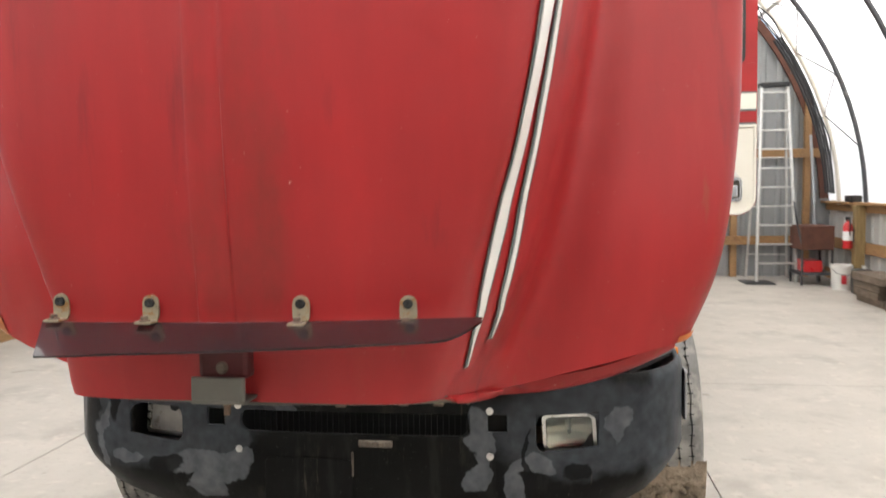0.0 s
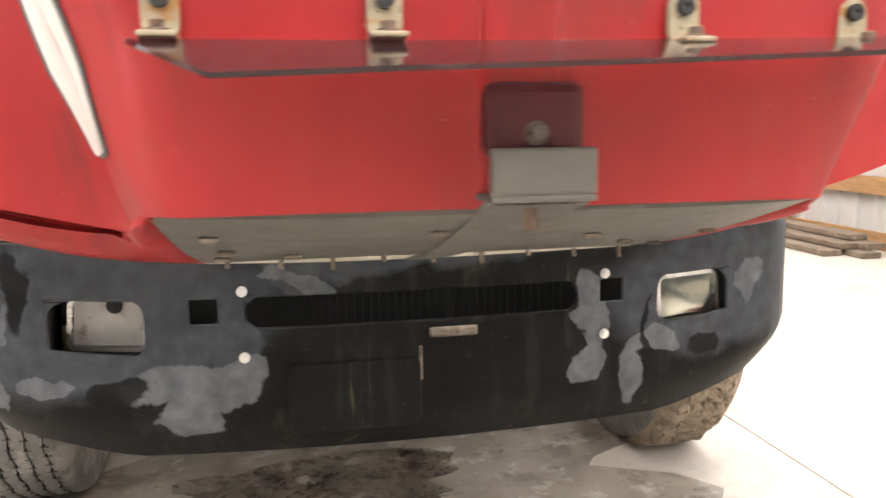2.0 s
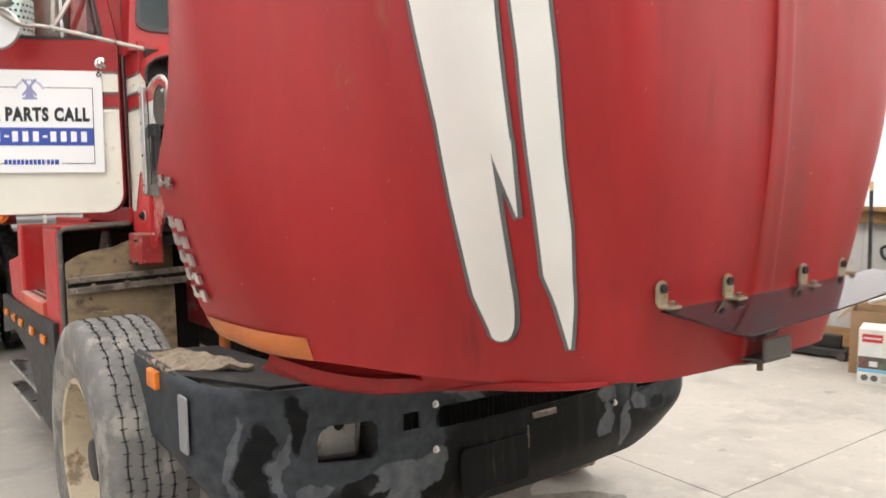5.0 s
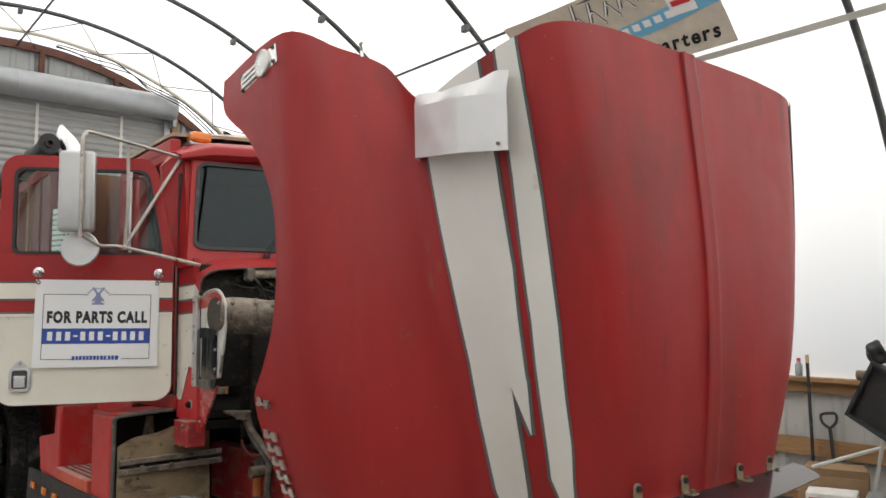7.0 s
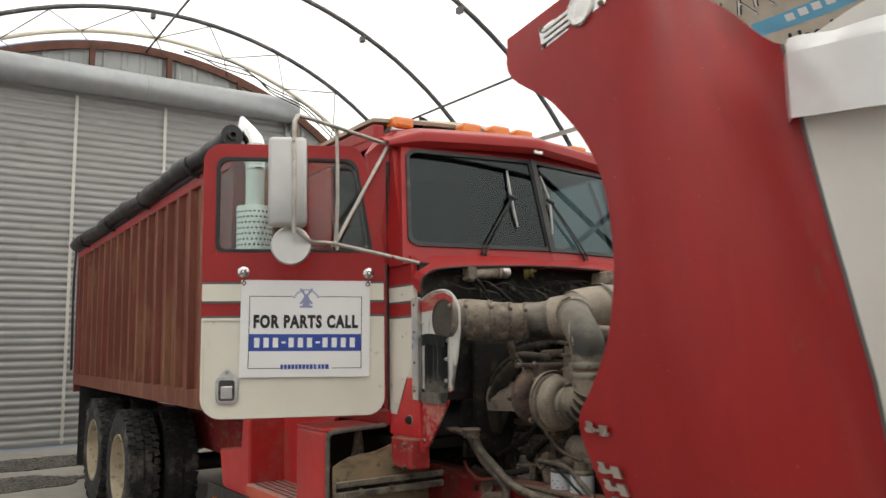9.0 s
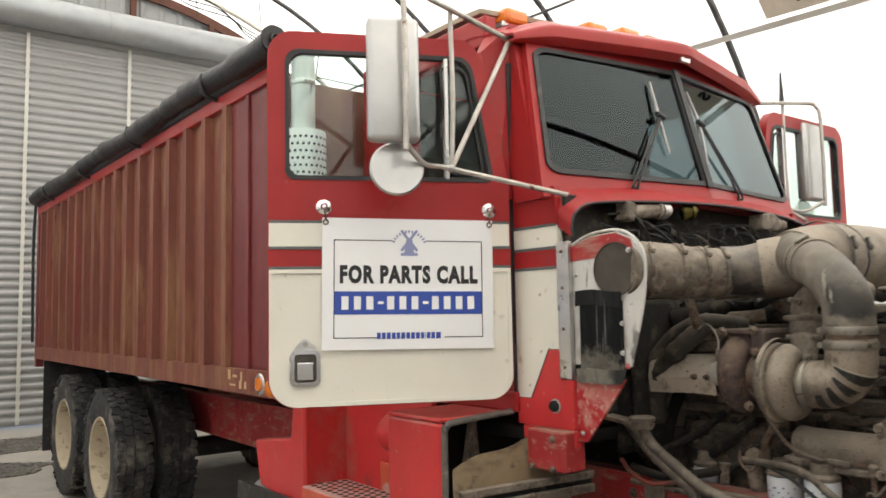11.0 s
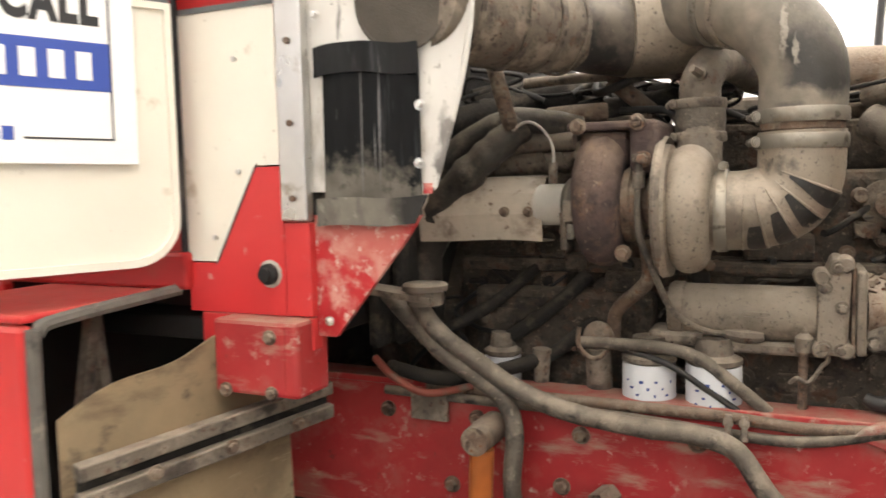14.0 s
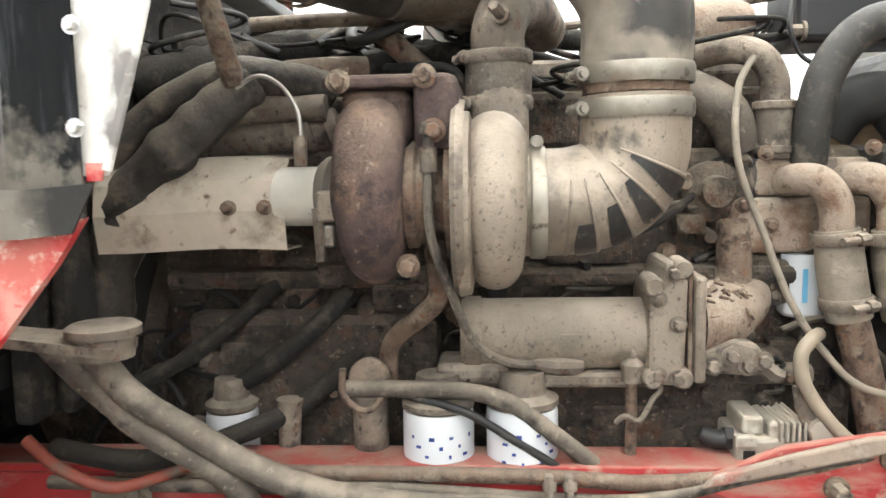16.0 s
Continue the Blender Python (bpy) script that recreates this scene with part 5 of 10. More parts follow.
for i in range(len(marks) - 1):
    for j in range(len(zmark) - 1):
        if not is_hole((marks[i] + marks[i + 1]) / 2, (zmark[j] + zmark[j + 1]) / 2):
            bm.faces.new((grid[i, j], grid[i + 1, j], grid[i + 1, j + 1], grid[i, j + 1]))
bumper = part("front_bumper", bm, bumper_black, truck, "scuffed faded black plastic front bumper", smooth=40)
thicken(bumper, 0.014, -1.0)
bv = bumper.modifiers.new("edges", "BEVEL")
bv.width, bv.segments, bv.limit_method, bv.angle_limit = 0.004, 2, "ANGLE", radians(50)
for s in (-1, 1):
    x0, x1 = sorted((s * 0.60, s * 0.795))
    back = 2.60 if s < 0 else 2.545    # the near lamp has sunk into its pocket
    lampbox = part("lamp_pocket", block(x0 - 0.03, x1 + 0.03, 2.66, 2.68, 0.66, 0.85, 0.01), black_dark, bumper)
    for a, b, c, d in ((x0 - 0.022, x0 - 0.008, 0.672, 0.838), (x1 + 0.008, x1 + 0.022, 0.672, 0.838), (x0 - 0.008, x1 + 0.008, 0.672, 0.684), (x0 - 0.008, x1 + 0.008, 0.828, 0.84)):
        part("pocket_wall", block(a, b, 2.505, 2.655, c, d, 0.003), black_plastic, lampbox)
    part("mounting_plate", block(x0 - 0.004, x1 + 0.004, 2.630, 2.64, 0.69, 0.75, 0.003), tan_sheet, lampbox)
    cx = (x0 + x1) / 2 + (0.006 if s < 0 else 0.008)
    TILT = Matrix.Translation((cx, back, 0.757)) @ pose(0, 0, 0, 0, 5 if s < 0 else -4, 0)
    shell = [(a, 0.032, c) for a, c in rounded(-0.082, 0.082, -0.058, 0.058, 0.016, 6)]
    lamp = part("fog_lamp", plate(shell, (0, 0.05, 0), TILT, bevel=0.003), plate_grey, bumper, "cracked rectangular headlamp in the bumper", smooth=40)
    bm = ring_plate([(a, -0.010, c) for a, c in rounded(-0.086, 0.086, -0.062, 0.062, 0.02, 6)], [(a, -0.010, c) for a, c in rounded(-0.075, 0.075, -0.052, 0.052, 0.014, 6)], (0, 0.014, 0))
    bmesh.ops.transform(bm, matrix=TILT, verts=bm.verts)
    part("lamp_bezel", bm, stainless, lamp, "bright bezel")
    # a dished reflector behind the glass
    bm = sheet(lambda u, v: TILT @ Vector((0.073 * u, -0.004 + 0.002 * u * u, 0.050 * v)), steps_of(-1, 1, 12), steps_of(-1, 1, 8))
    if s > 0:
        bm.free()
        bm = sheet(lambda u, v: TILT @ Vector((0.073 * u, -0.004 + 0.032 * (1 - (u * u + v * v) / 2), 0.050 * v)), steps_of(-1, 1, 14), steps_of(-1, 1, 10))
        part("reflector", bm, reflector, lamp, smooth=60)
        part("lens", plate([(a, -0.012, c) for a, c in rounded(-0.074, 0.074, -0.051, 0.051, 0.014, 6)], (0, 0.003, 0), TILT), lens_glass, lamp, "cloudy cracked lens")
        part("bulb", bar([TILT @ Vector((0, 0.026, 0)), TILT @ Vector((0, 0.002, 0))], 0.007, 10), galvanised, lamp, smooth=40)
        part("broken_corner", plate([(0.074, -0.0125, -0.045), (0.074, -0.0125, 0.002), (0.058, -0.0125, -0.012), (0.05, -0.0125, -0.03), (0.03, -0.0125, -0.047)], (0, -0.002, 0), TILT), black_dark, lamp)
    else:
        part("reflector", bm, lamp_grey, lamp, "dusty bare reflector", smooth=60)
        part("hole", turned(TILT @ Vector((0.012, -0.005, 0.042)), (0, -1, 0), [(0, 0), (0, 0.018), (0.002, 0.018), (0.002, 0)], 20), black_dark, lamp)
    # rounded corners of the opening
    for kx in (-1, 1):
        for kz in (-1, 1):
            ax, az = (x0 if kx < 0 else x1), (0.6985 if kz < 0 else 0.826)
            r = 0.034
            arc = [(ax - kx * (r - r * math.sin(radians(q))), 0, az - kz * (r - r * math.cos(radians(q)))) for q in steps_of(0, 90, 6)]
            pts = [Vector((a, 2.4755 + 0.03 * (a / 0.82) ** 2, c)) for a, _, c in [(ax + kx * 0.003, 0, az + kz * 0.003)] + arc]
            part("opening_corner", plate(pts, (0, 0.013, 0)), bumper_black, bumper)
    # bolts, end reflector, turn lamp and caked dirt on the end
    for z in (0.836, 0.688):
        part("bolt", bolt_head(bmesh.new(), (s * 0.422 + 0.030, 2.475 if z > 0.8 else 2.478, z), (0, -1, 0), 0.008, 0.008), stainless, bumper)
    o = rounded(2.72, 2.79, 0.76, 0.93, 0.008)
    part("reflector_plate", plate([(s * 1.098, a, c) for a, c in o], (s * 0.008, 0, 0), bevel=0.002), galvanised, bumper)
    part("turn_lamp", block(*sorted((s * 1.095, s * 1.118)), 2.98, 3.07, 0.905, 0.965, 0.006), amber, bumper, "amber turn lamp")
    part("bumper_shelf", plate([(s * 1.09, 2.86, 0.975), (s * 1.09, 3.27, 0.985), (s * 0.80, 3.27, 0.965), (s * 0.70, 2.58, 0.945), (s * 0.90, 2.59, 0.955)], (0, 0, -0.012)), black_plastic, bumper)
    bm = sheet(lambda u, w: (s * (1.095 - 0.24 * w * (1 - 0.3 * u)), 2.90 + 0.36 * u - 0.10 * w, 0.978 + 0.022 * math.sin(w * 3.1) * math.sin(u * 3.1) + 0.02 * noise.noise((u * 9, w * 5, s))), steps_of(0, 1, 20), steps_of(0, 1, 10))
    thicken(part("dirt_crust", bm, mud, bumper, "caked tan dirt", smooth=60), 0.014)
# number plate recess without a plate, slot bars and centre pad
for s in (-1, 1):
    part("tow_pocket", block(*sorted((s * 0.43, s * 0.52)), 2.56, 2.60, 0.70, 0.86, 0.004), black_dark, bumper)
o = rounded(-0.30, 0.0, 0.505, 0.665, 0.02)
part("plate_pad", plate([(a, 2.474, c) for a, c in o], (0, -0.006, 0), bevel=0.003), bumper_black, bumper)
part("handle_plate", block(0.02, 0.135, 2.464, 2.476, 0.708, 0.732, 0.006), dusty_metal, bumper)
part("scraped_edge", block(-0.004, 0.004, 2.4685, 2.4735, 0.61, 0.69, 0.002), dusty_metal, bumper)
for kx in (-1, 1):
    for kz in (-1, 1):
        ax, az, r = kx * 0.385, (0.7485 if kz < 0 else 0.8245), 0.036
        arc = [(ax - kx * (r - r * math.sin(radians(q))), az - kz * (r - r * math.cos(radians(q)))) for q in steps_of(0, 90, 6)]
        part("slot_corner", plate([Vector((a, 2.4795, c)) for a, c in [(ax + kx * 0.003, az + kz * 0.003)] + arc], (0, 0.012, 0)), bumper_black, bumper)
sg = part("slot_grille", block(-0.62, 0.62, 2.64, 2.67, 0.60, 0.88, 0.006), black_dark, bumper)
for i in range(40):
    part("grille_fin", box(bmesh.new(), -0.40 + 0.0205 * i, -0.397 + 0.0205 * i, 2.628, 2.6385, 0.67, 0.83, 0), black_dark, sg)
part("side_flap", plate([(1.115, 3.05, 0.86), (1.115, 3.12, 0.60), (1.135, 3.16, 0.60), (1.115, 3.18, 0.86)], (0.004, 0, 0)), black_plastic, bumper)


# ---- wheels ----
def tyre_mesh(R, W, grooves, n=112, zig=0.006):
    """A tyre about the x axis with circumferential grooves."""
    h = W / 2
    prof = [(-h * 0.78, R * 0.56), (-h * 0.98, R * 0.64), (-h * 1.02, R * 0.78), (-h * 0.98, R * 0.90), (-h * 0.90, R * 0.965), (-h * 0.82, R * 0.985)]
    tread = []
    k = len(grooves)
    for g in grooves:
        tread += [(h * (g - 0.028), R * 0.998, 1), (h * (g - 0.016), R * 0.978, 1), (h * (g + 0.016), R * 0.978, 1), (h * (g + 0.028), R * 0.998, 1)]
    full = [(a, b, 0) for a, b in prof] + tread + [(-a, b, 0) for a, b in prof[::-1]]
    bm = bmesh.new()
    rings = [[bm.verts.new((a + (zig * (1 if j % 4 < 2 else -1) if z else 0), b * math.cos(2 * math.pi * j / n), b * math.sin(2 * math.pi * j / n))) for j in range(n)] for a, b, z in full]
    for p, q in zip(rings, rings[1:]):
        for j in range(n):
            bm.faces.new((p[j], p[(j + 1) % n], q[(j + 1) % n], q[j]))
    return bm


def tread_blocks(R, W, rows, count):
    bm = bmesh.new()
    for i in range(count):
        for k, (c, w) in enumerate(rows):
            a = 2 * math.pi * (i + 0.5 * (k % 2)) / count
            m = Matrix.Rotation(a, 4, "X") @ pose(0, 0, 0, 0, 0, 14 * (-1) ** k)
            m = Matrix.Rotation(a, 4, "X") @ Matrix.Translation((c * W / 2, 0, R)) @ pose(0, 0, 0, 0, 0, 16 * (-1) ** (k + i % 2))
            l = 2 * math.pi * R / count * 0.74
            box(bm, -w * W / 4, w * W / 4, -l / 2, l / 2, -0.02, 0.006, 0, m)
    return bm


def wheel(at, R, W, sgn, kind):
    """A steel disc wheel; its outer face looks along sgn * x."""
    m = Matrix.Translation(at) @ Matrix.Diagonal((sgn, 1, 1, 1))
    if kind == "front":
        prof = [(0.02, 0), (0.02, 0.10), (0.035, 0.13), (0.02, 0.17), (-0.01, 0.20), (-0.02, 0.24), (0.04, 0.27), (0.10, R * 0.54), (0.135, R * 0.555), (0.14, R * 0.585), (0.11, R * 0.60)]
    else:
        prof = [(-0.09, 0), (-0.09, 0.12), (-0.10, 0.19), (-0.08, 0.235), (-0.03, 0.265), (0.08, R * 0.535), (0.12, R * 0.55), (0.125, R * 0.58), (0.10, R * 0.60)]
    bm = turned((0, 0, 0), (1, 0, 0), prof, 48)
    bmesh.ops.transform(bm, matrix=m, verts=bm.verts)
    disc = part("front_wheel" if kind == "front" else "rear_wheel", bm, rim_cream, truck, "chalky cream steel disc wheel", smooth=35)
    base = 0.035 if kind == "front" else -0.09
    for i in range(10):
        a = 2 * math.pi * i / 10
        bm = bolt_head(bmesh.new(), (base - 0.004, 0.143 * math.cos(a), 0.143 * math.sin(a)), (1, 0, 0), 0.016, 0.024)
        bmesh.ops.transform(bm, matrix=m, verts=bm.verts)
        part("wheel_nut", bm, rust_metal, disc)
    for i in range(5):
        a = 2 * math.pi * (i + 0.5) / 5
        bm = turned((-0.006 if kind == "front" else -0.095, 0.205 * math.cos(a), 0.205 * math.sin(a)), (1, 0, 0), [(0, 0), (0, 0.027), (0.012, 0.027), (0.012, 0.022), (0.006, 0)], 14)
        bmesh.ops.transform(bm, matrix=m, verts=bm.verts)
        part("hand_hole", bm, black_dark, disc)
    h0 = 0.02 if kind == "front" else -0.09
    bm = turned((0, 0, 0), (1, 0, 0), [(h0, 0.095), (h0 + 0.05, 0.09), (h0 + 0.075, 0.075), (h0 + 0.08, 0.05), (h0 + 0.08, 0)], 24)
    bmesh.ops.transform(bm, matrix=m, verts=bm.verts)
    part("hub", bm, black_plastic, disc, smooth=35)
    bm = tyre_mesh(R if kind == "front" else R - 0.012, W, (-0.62, -0.30, 0.0, 0.30, 0.62) if kind == "front" else (0.0,), zig=0.0025)
    bmesh.ops.transform(bm, matrix=m, verts=bm.verts)
    tyre = part("tyre", bm, rubber_front if kind == "front" else rubber_tyre, disc, "dusty ribbed tyre" if kind == "front" else "lugged drive tyre", smooth=40)
    if kind == "front":
        bm = bmesh.new()
        for i in range(0, 84):
            a = 2 * math.pi * i / 84
            for k, g in enumerate((-0.62, -0.30, 0.0, 0.30, 0.62)):
                box(bm, g * W / 2 - 0.012, g * W / 2 + 0.012, -0.0016, 0.0016, R * 0.965, R * 0.9995, 0, Matrix.Rotation(a + 0.02 * (k % 2), 4, "X"))
        mt = black_dark
    else:
        bm = tread_blocks(R - 0.007, W, ((-0.78, 0.40), (-0.28, 0.42), (0.28, 0.42), (0.78, 0.40)), 46)
        mt = rubber_tyre
    bmesh.ops.transform(bm, matrix=m, verts=bm.verts)
    tagged(part("tread", bm, mt, tyre), kind="stuff")
    return disc


for s in (-1, 1):
    wheel((s * 1.09, 3.60, 0.53), 0.535, 0.30, s, "front")
    for y, z in ((8.62, 0.712), (9.88, 0.757)):
        wheel((s * 1.07, y, z), 0.527, 0.255, s, "rear")
        wheel((s * 0.74, y, z), 0.527, 0.255, s, "rear")
# mud caked on one front tyre
def mud_at(a, w):
    """A cracked crust over the front of the tyre; a in degrees, w across."""
    q = Vector((0.955 + 0.285 * w, 3.60 + math.cos(radians(a)), 0.53 + math.sin(radians(a))))
    lump = 0.5 + 0.5 * noise.noise(q * 7) + 0.35 * noise.noise(q * 22)
    edge = min(1.0, 6 * min(w, 1 - w) + 0.1) * min(1.0, 5 * min((a + 178) / 84, (-94 - a) / 84) + 0.02)
    r = 0.529 + 0.042 * max(0.0, lump) * edge + (0.012 * edge if abs(noise.noise(q * 13 + Vector((5, 1, 2)))) > 0.06 else 0.0)
    return (q.x, 3.60 + r * math.cos(radians(a)), 0.53 + r * math.sin(radians(a)))


tagged(part("mud_cake", sheet(mud_at, steps_of(-178, -94, 110), steps_of(0, 1, 44)), mud, truck, "dried cracked mud caked on a front tyre", smooth=28), kind="stuff")
part("front_axle", bar([(-0.9, 3.6, 0.50), (-0.4, 3.6, 0.42), (0.4, 3.6, 0.42), (0.9, 3.6, 0.50)], 0.06, 10), black_plastic, truck, smooth=40)
for y, z in ((8.62, 0.712), (9.88, 0.757)):
    part("rear_axle", bar([(-1.0, y, z), (1.0, y, z)], [0.08, 0.085], 12), black_plastic, truck, smooth=40)

# ---- frame rails ----
for s in (-1, 1):
    bm = bmesh.new()
    x0, x1 = sorted((s * 0.40, s * 0.478))
    box(bm, x0, x1, 2.70, 11.0, 0.86, 0.875, 0.003)
    box(bm, x0, x1, 2.70, 11.0, 1.155, 1.17, 0.003)
    xa, xb = sorted((s * 0.468, s * 0.478))
    box(bm, xa, xb, 2.70, 11.0, 0.875, 1.155, 0.0)
    rail = part("frame_rail", bm, red_chassis, truck, "scraped red steel frame rail")
    if s < 0:
        for y, z in ((3.02, 1.06), (3.06, 0.96), (3.40, 1.10), (3.62, 1.09), (3.66, 0.98), (3.84, 1.10), (3.9, 0.95), (4.05, 1.1)):
            part("bolt", bolt_head(bmesh.new(), (-0.478, y, z), (-1, 0, 0), 0.012, 0.012), rust_metal, rail)
for y in (2.78, 4.3, 6.3, 7.6, 10.6):
    part("cross_member", block(-0.395, 0.395, y - 0.04, y + 0.04, 0.9, 1.12), black_plastic, truck)

# ---- grain box ----
BX, BY0_, BY1_, BZ0, BZ1 = 1.19, 5.52, 11.22, 1.51, 2.88
gb = part("grain_box", block(-BX + 0.03, BX - 0.03, BY0_, BY0_ + 0.05, BZ0, BZ1 + 0.02, 0.004), red_box, truck, "weathered brown-red steel grain box with a rolled tarp")
for s in (-1, 1):
    part("side_sheet", block(*sorted((s * (BX - 0.05), s * (BX - 0.02))), BY0_ + 0.55, BY1_, BZ0, BZ1, 0), red_box, gb)
part("tail_wall", block(-BX + 0.052, BX - 0.052, BY1_ - 0.05, BY1_, BZ0, BZ1, 0.004), red_box, gb)
part("box_floor", block(-BX + 0.06, BX - 0.06, BY0_ + 0.052, BY1_ - 0.052, BZ0 - 0.04, BZ0 - 0.002, 0), red_box, gb)
for s in (-1, 1):
    x0, x1 = sorted((s * (BX - 0.055), s * (BX + 0.015)))
    part("bottom_rail", block(x0, x1, BY0_, BY1_, 1.385, BZ0, 0.006), red_box, gb)
    part("top_rail", block(x0, x1, BY0_, BY1_, BZ1, 2.955, 0.006), red_cab, gb)
    part("front_panel", block(*sorted((s * (BX - 0.04), s * (BX - 0.004))), BY0_ + 0.05, BY0_ + 0.53, BZ0, BZ1, 0.004), red_box_dark, gb)
    for k in range(18):
        y = BY0_ + 0.56 + 0.305 * k
        if y > BY1_ - 0.05:
            break
        part("side_rib", plate([(s * (BX - 0.021), y - 0.040, BZ0), (s * (BX + 0.026), y - 0.030, BZ0), (s * (BX + 0.026), y + 0.030, BZ0), (s * (BX - 0.021), y + 0.040, BZ0)], (0, 0, BZ1 - BZ0)), red_box, gb)
    part("corner_post", block(*sorted((s * (BX - 0.06), s * (BX + 0.012))), BY0_ - 0.01, BY0_ + 0.06, 1.385, 2.955, 0.004), red_box_dark, gb)
    part("corner_post", block(*sorted((s * (BX - 0.05), s * (BX + 0.012))), BY0_ + 0.28, BY0_ + 0.32, BZ0, BZ1, 0.004), red_box_dark, gb)
    part("corner_post", block(*sorted((s * (BX - 0.06), s * (BX + 0.012))), BY1_ - 0.07, BY1_ + 0.01, 1.30, 2.955, 0.004), red_box_dark, gb)
    part("box_lamp", turned((s * (BX + 0.015), 5.64, 1.447), (s, 0, 0), [(0, 0), (0, 0.045), (0.008, 0.045), (0.01, 0.034), (0.018, 0.03), (0.02, 0)], 24), amber, gb, "round amber side lamp", smooth=35)
    part("lamp_ring", turned((s * (BX + 0.015), 5.64, 1.447), (s, 0, 0), [(0.0, 0.045), (0.006, 0.052), (0.012, 0.045), (0.012, 0.036)], 24), stainless, gb, smooth=35)
part("corner_lamp", turned((-BX - 0.012, 5.50, 1.44), (-0.7, -0.7, 0), [(0, 0), (0, 0.042), (0.01, 0.045), (0.014, 0.036), (0.03, 0.03), (0.034, 0)], 20), amber, gb, "round amber corner lamp", smooth=35)
# rolled tarp along the side, with its end cap and hooks
pts = [(-1.24, y, 3.035 + 0.012 * math.sin(y * 3.1)) for y in steps_of(5.42, 11.2, 18)]
tarp = part("tarp_roll", bar(pts, [0.062 + 0.006 * math.sin(i * 2.3) for i in range(19)], 16, 4, 0.25), tarp_black, gb, "black rolled tarp", smooth=50)
part("roll_end", turned((-1.24, 5.42, 3.04), (0, -1, 0), [(0, 0.066), (0.012, 0.066), (0.012, 0.03), (0.03, 0.028), (0.03, 0.016), (0.0, 0.014), (0.0, 0)], 24), black_plastic, tarp, smooth=35)
for y in (6.2, 7.6, 9.0, 10.4):
    part("tarp_stop", bar([(-1.2, y, 2.94), (-1.27, y, 2.96), (-1.30, y, 3.02), (-1.29, y, 3.07)], 0.012, 8), black_plastic, gb, smooth=40)
part("tarp_fold", bar([(-1.19, y, 2.985) for y in steps_of(5.5, 11.2, 10)], 0.03, 10, 3, 0.3), tarp_black, gb, smooth=40)
part("tarp_crank", bar([(-1.22, 11.24, 3.0), (-1.23, 11.27, 2.5), (-1.22, 11.27, 1.55)], 0.015, 8), black_plastic, gb, smooth=40)
for k, (y, z, a, b) in enumerate(((6.02, 1.475, 0.03, 0.05), (5.95, 1.47, 0.05, 0.012), (5.87, 1.472, 0.02, 0.045), (5.98, 1.425, 0.07, 0.010), (5.88, 1.43, 0.03, 0.04), (5.82, 1.43, 0.02, 0.035))):
    part("worn_mark", box(bmesh.new(), -BX - 0.018, -BX - 0.0155, y - a / 2, y + a / 2, z - b / 2, z + b / 2, 0), ink_gold, gb)
for s in (-1, 1):
    part("mud_flap", block(*sorted((s * 0.62, s * 1.2)), 10.75, 10.765, 0.5, 1.38, 0.002), black_plastic, truck)

# ---- cab shell ----
def screen_xyz(s, w, lift=0.0):
    """The windscreen's surface: s from -1 to 1 across, w from 0 to 1 up; it folds at the middle."""
    x = s * (0.835 - 0.075 * w)
    return Vector((x, 4.003 + 0.139 * abs(x) + 0.146 * w - lift, 2.245 + 0.525 * w + 0.3 * lift))


cab = part("cab", bmesh.new(), red_cab, truck, "red cab shell with a split windscreen")


def edge_ring(a, b, lift0, lift1, mapper):
    bm = bmesh.new()
    n = len(a)
    v = [[bm.verts.new(mapper(p, l)) for p in line] for line in (a, b) for l in (lift0, lift1)]
    for j in range(n):
        k = (j + 1) % n
        for p, q in ((v[0], v[2]), (v[2], v[3]), (v[3], v[1]), (v[1], v[0])):
            bm.faces.new((p[j], p[k], q[k], q[j]))
    return bm


mp = lambda p, l: screen_xyz(p[0], p[1], l)
for s in (-1, 1):
    lo, hi = (-0.955, -0.025) if s < 0 else (0.025, 0.955)
    rr = (0.07, 0.02, 0.02, 0.07) if s < 0 else (0.02, 0.07, 0.07, 0.02)
    pane = rounded(lo, hi, 0.03, 0.965, rr, 6)
    outer = rounded(lo - 0.014, hi + 0.014, 0.008, 0.988, [r + 0.014 for r in rr], 6)
    bm = bmesh.new()
    fan = [[bm.verts.new(mp(p, l)) for p in pane] for l in (0.0, 0.005)]
    bm.faces.new(fan[0]), bm.faces.new(fan[1][::-1])
    for j in range(len(pane)):
        k = (j + 1) % len(pane)
        bm.faces.new((fan[0][j], fan[0][k], fan[1][k], fan[1][j]))
    g = part("windscreen", bm, glass_dark, cab, "flat windscreen pane")
    g.visible_shadow = False
    part("gasket", edge_ring(outer, rounded(lo + 0.008, hi - 0.008, 0.045, 0.95, rr, 6), -0.004, 0.014, mp), black_plastic, cab)
    frame_o = rounded(-1.0 if s < 0 else 0.0, 0.0 if s < 0 else 1.0, -0.16, 1.14, 0.001, 6)
    part("screen_frame", edge_ring(frame_o, rounded(lo - 0.011, hi + 0.011, 0.014, 0.982, [r + 0.011 for r in rr], 6), -0.02, 0.006, mp), red_cab, cab)
part("centre_post", plate([screen_xyz(-0.022, 0, 0.01), screen_xyz(0.022, 0, 0.01), screen_xyz(0.022, 1, 0.01), screen_xyz(-0.022, 1, 0.01)], (0, -0.012, 0)), black_plastic, cab)


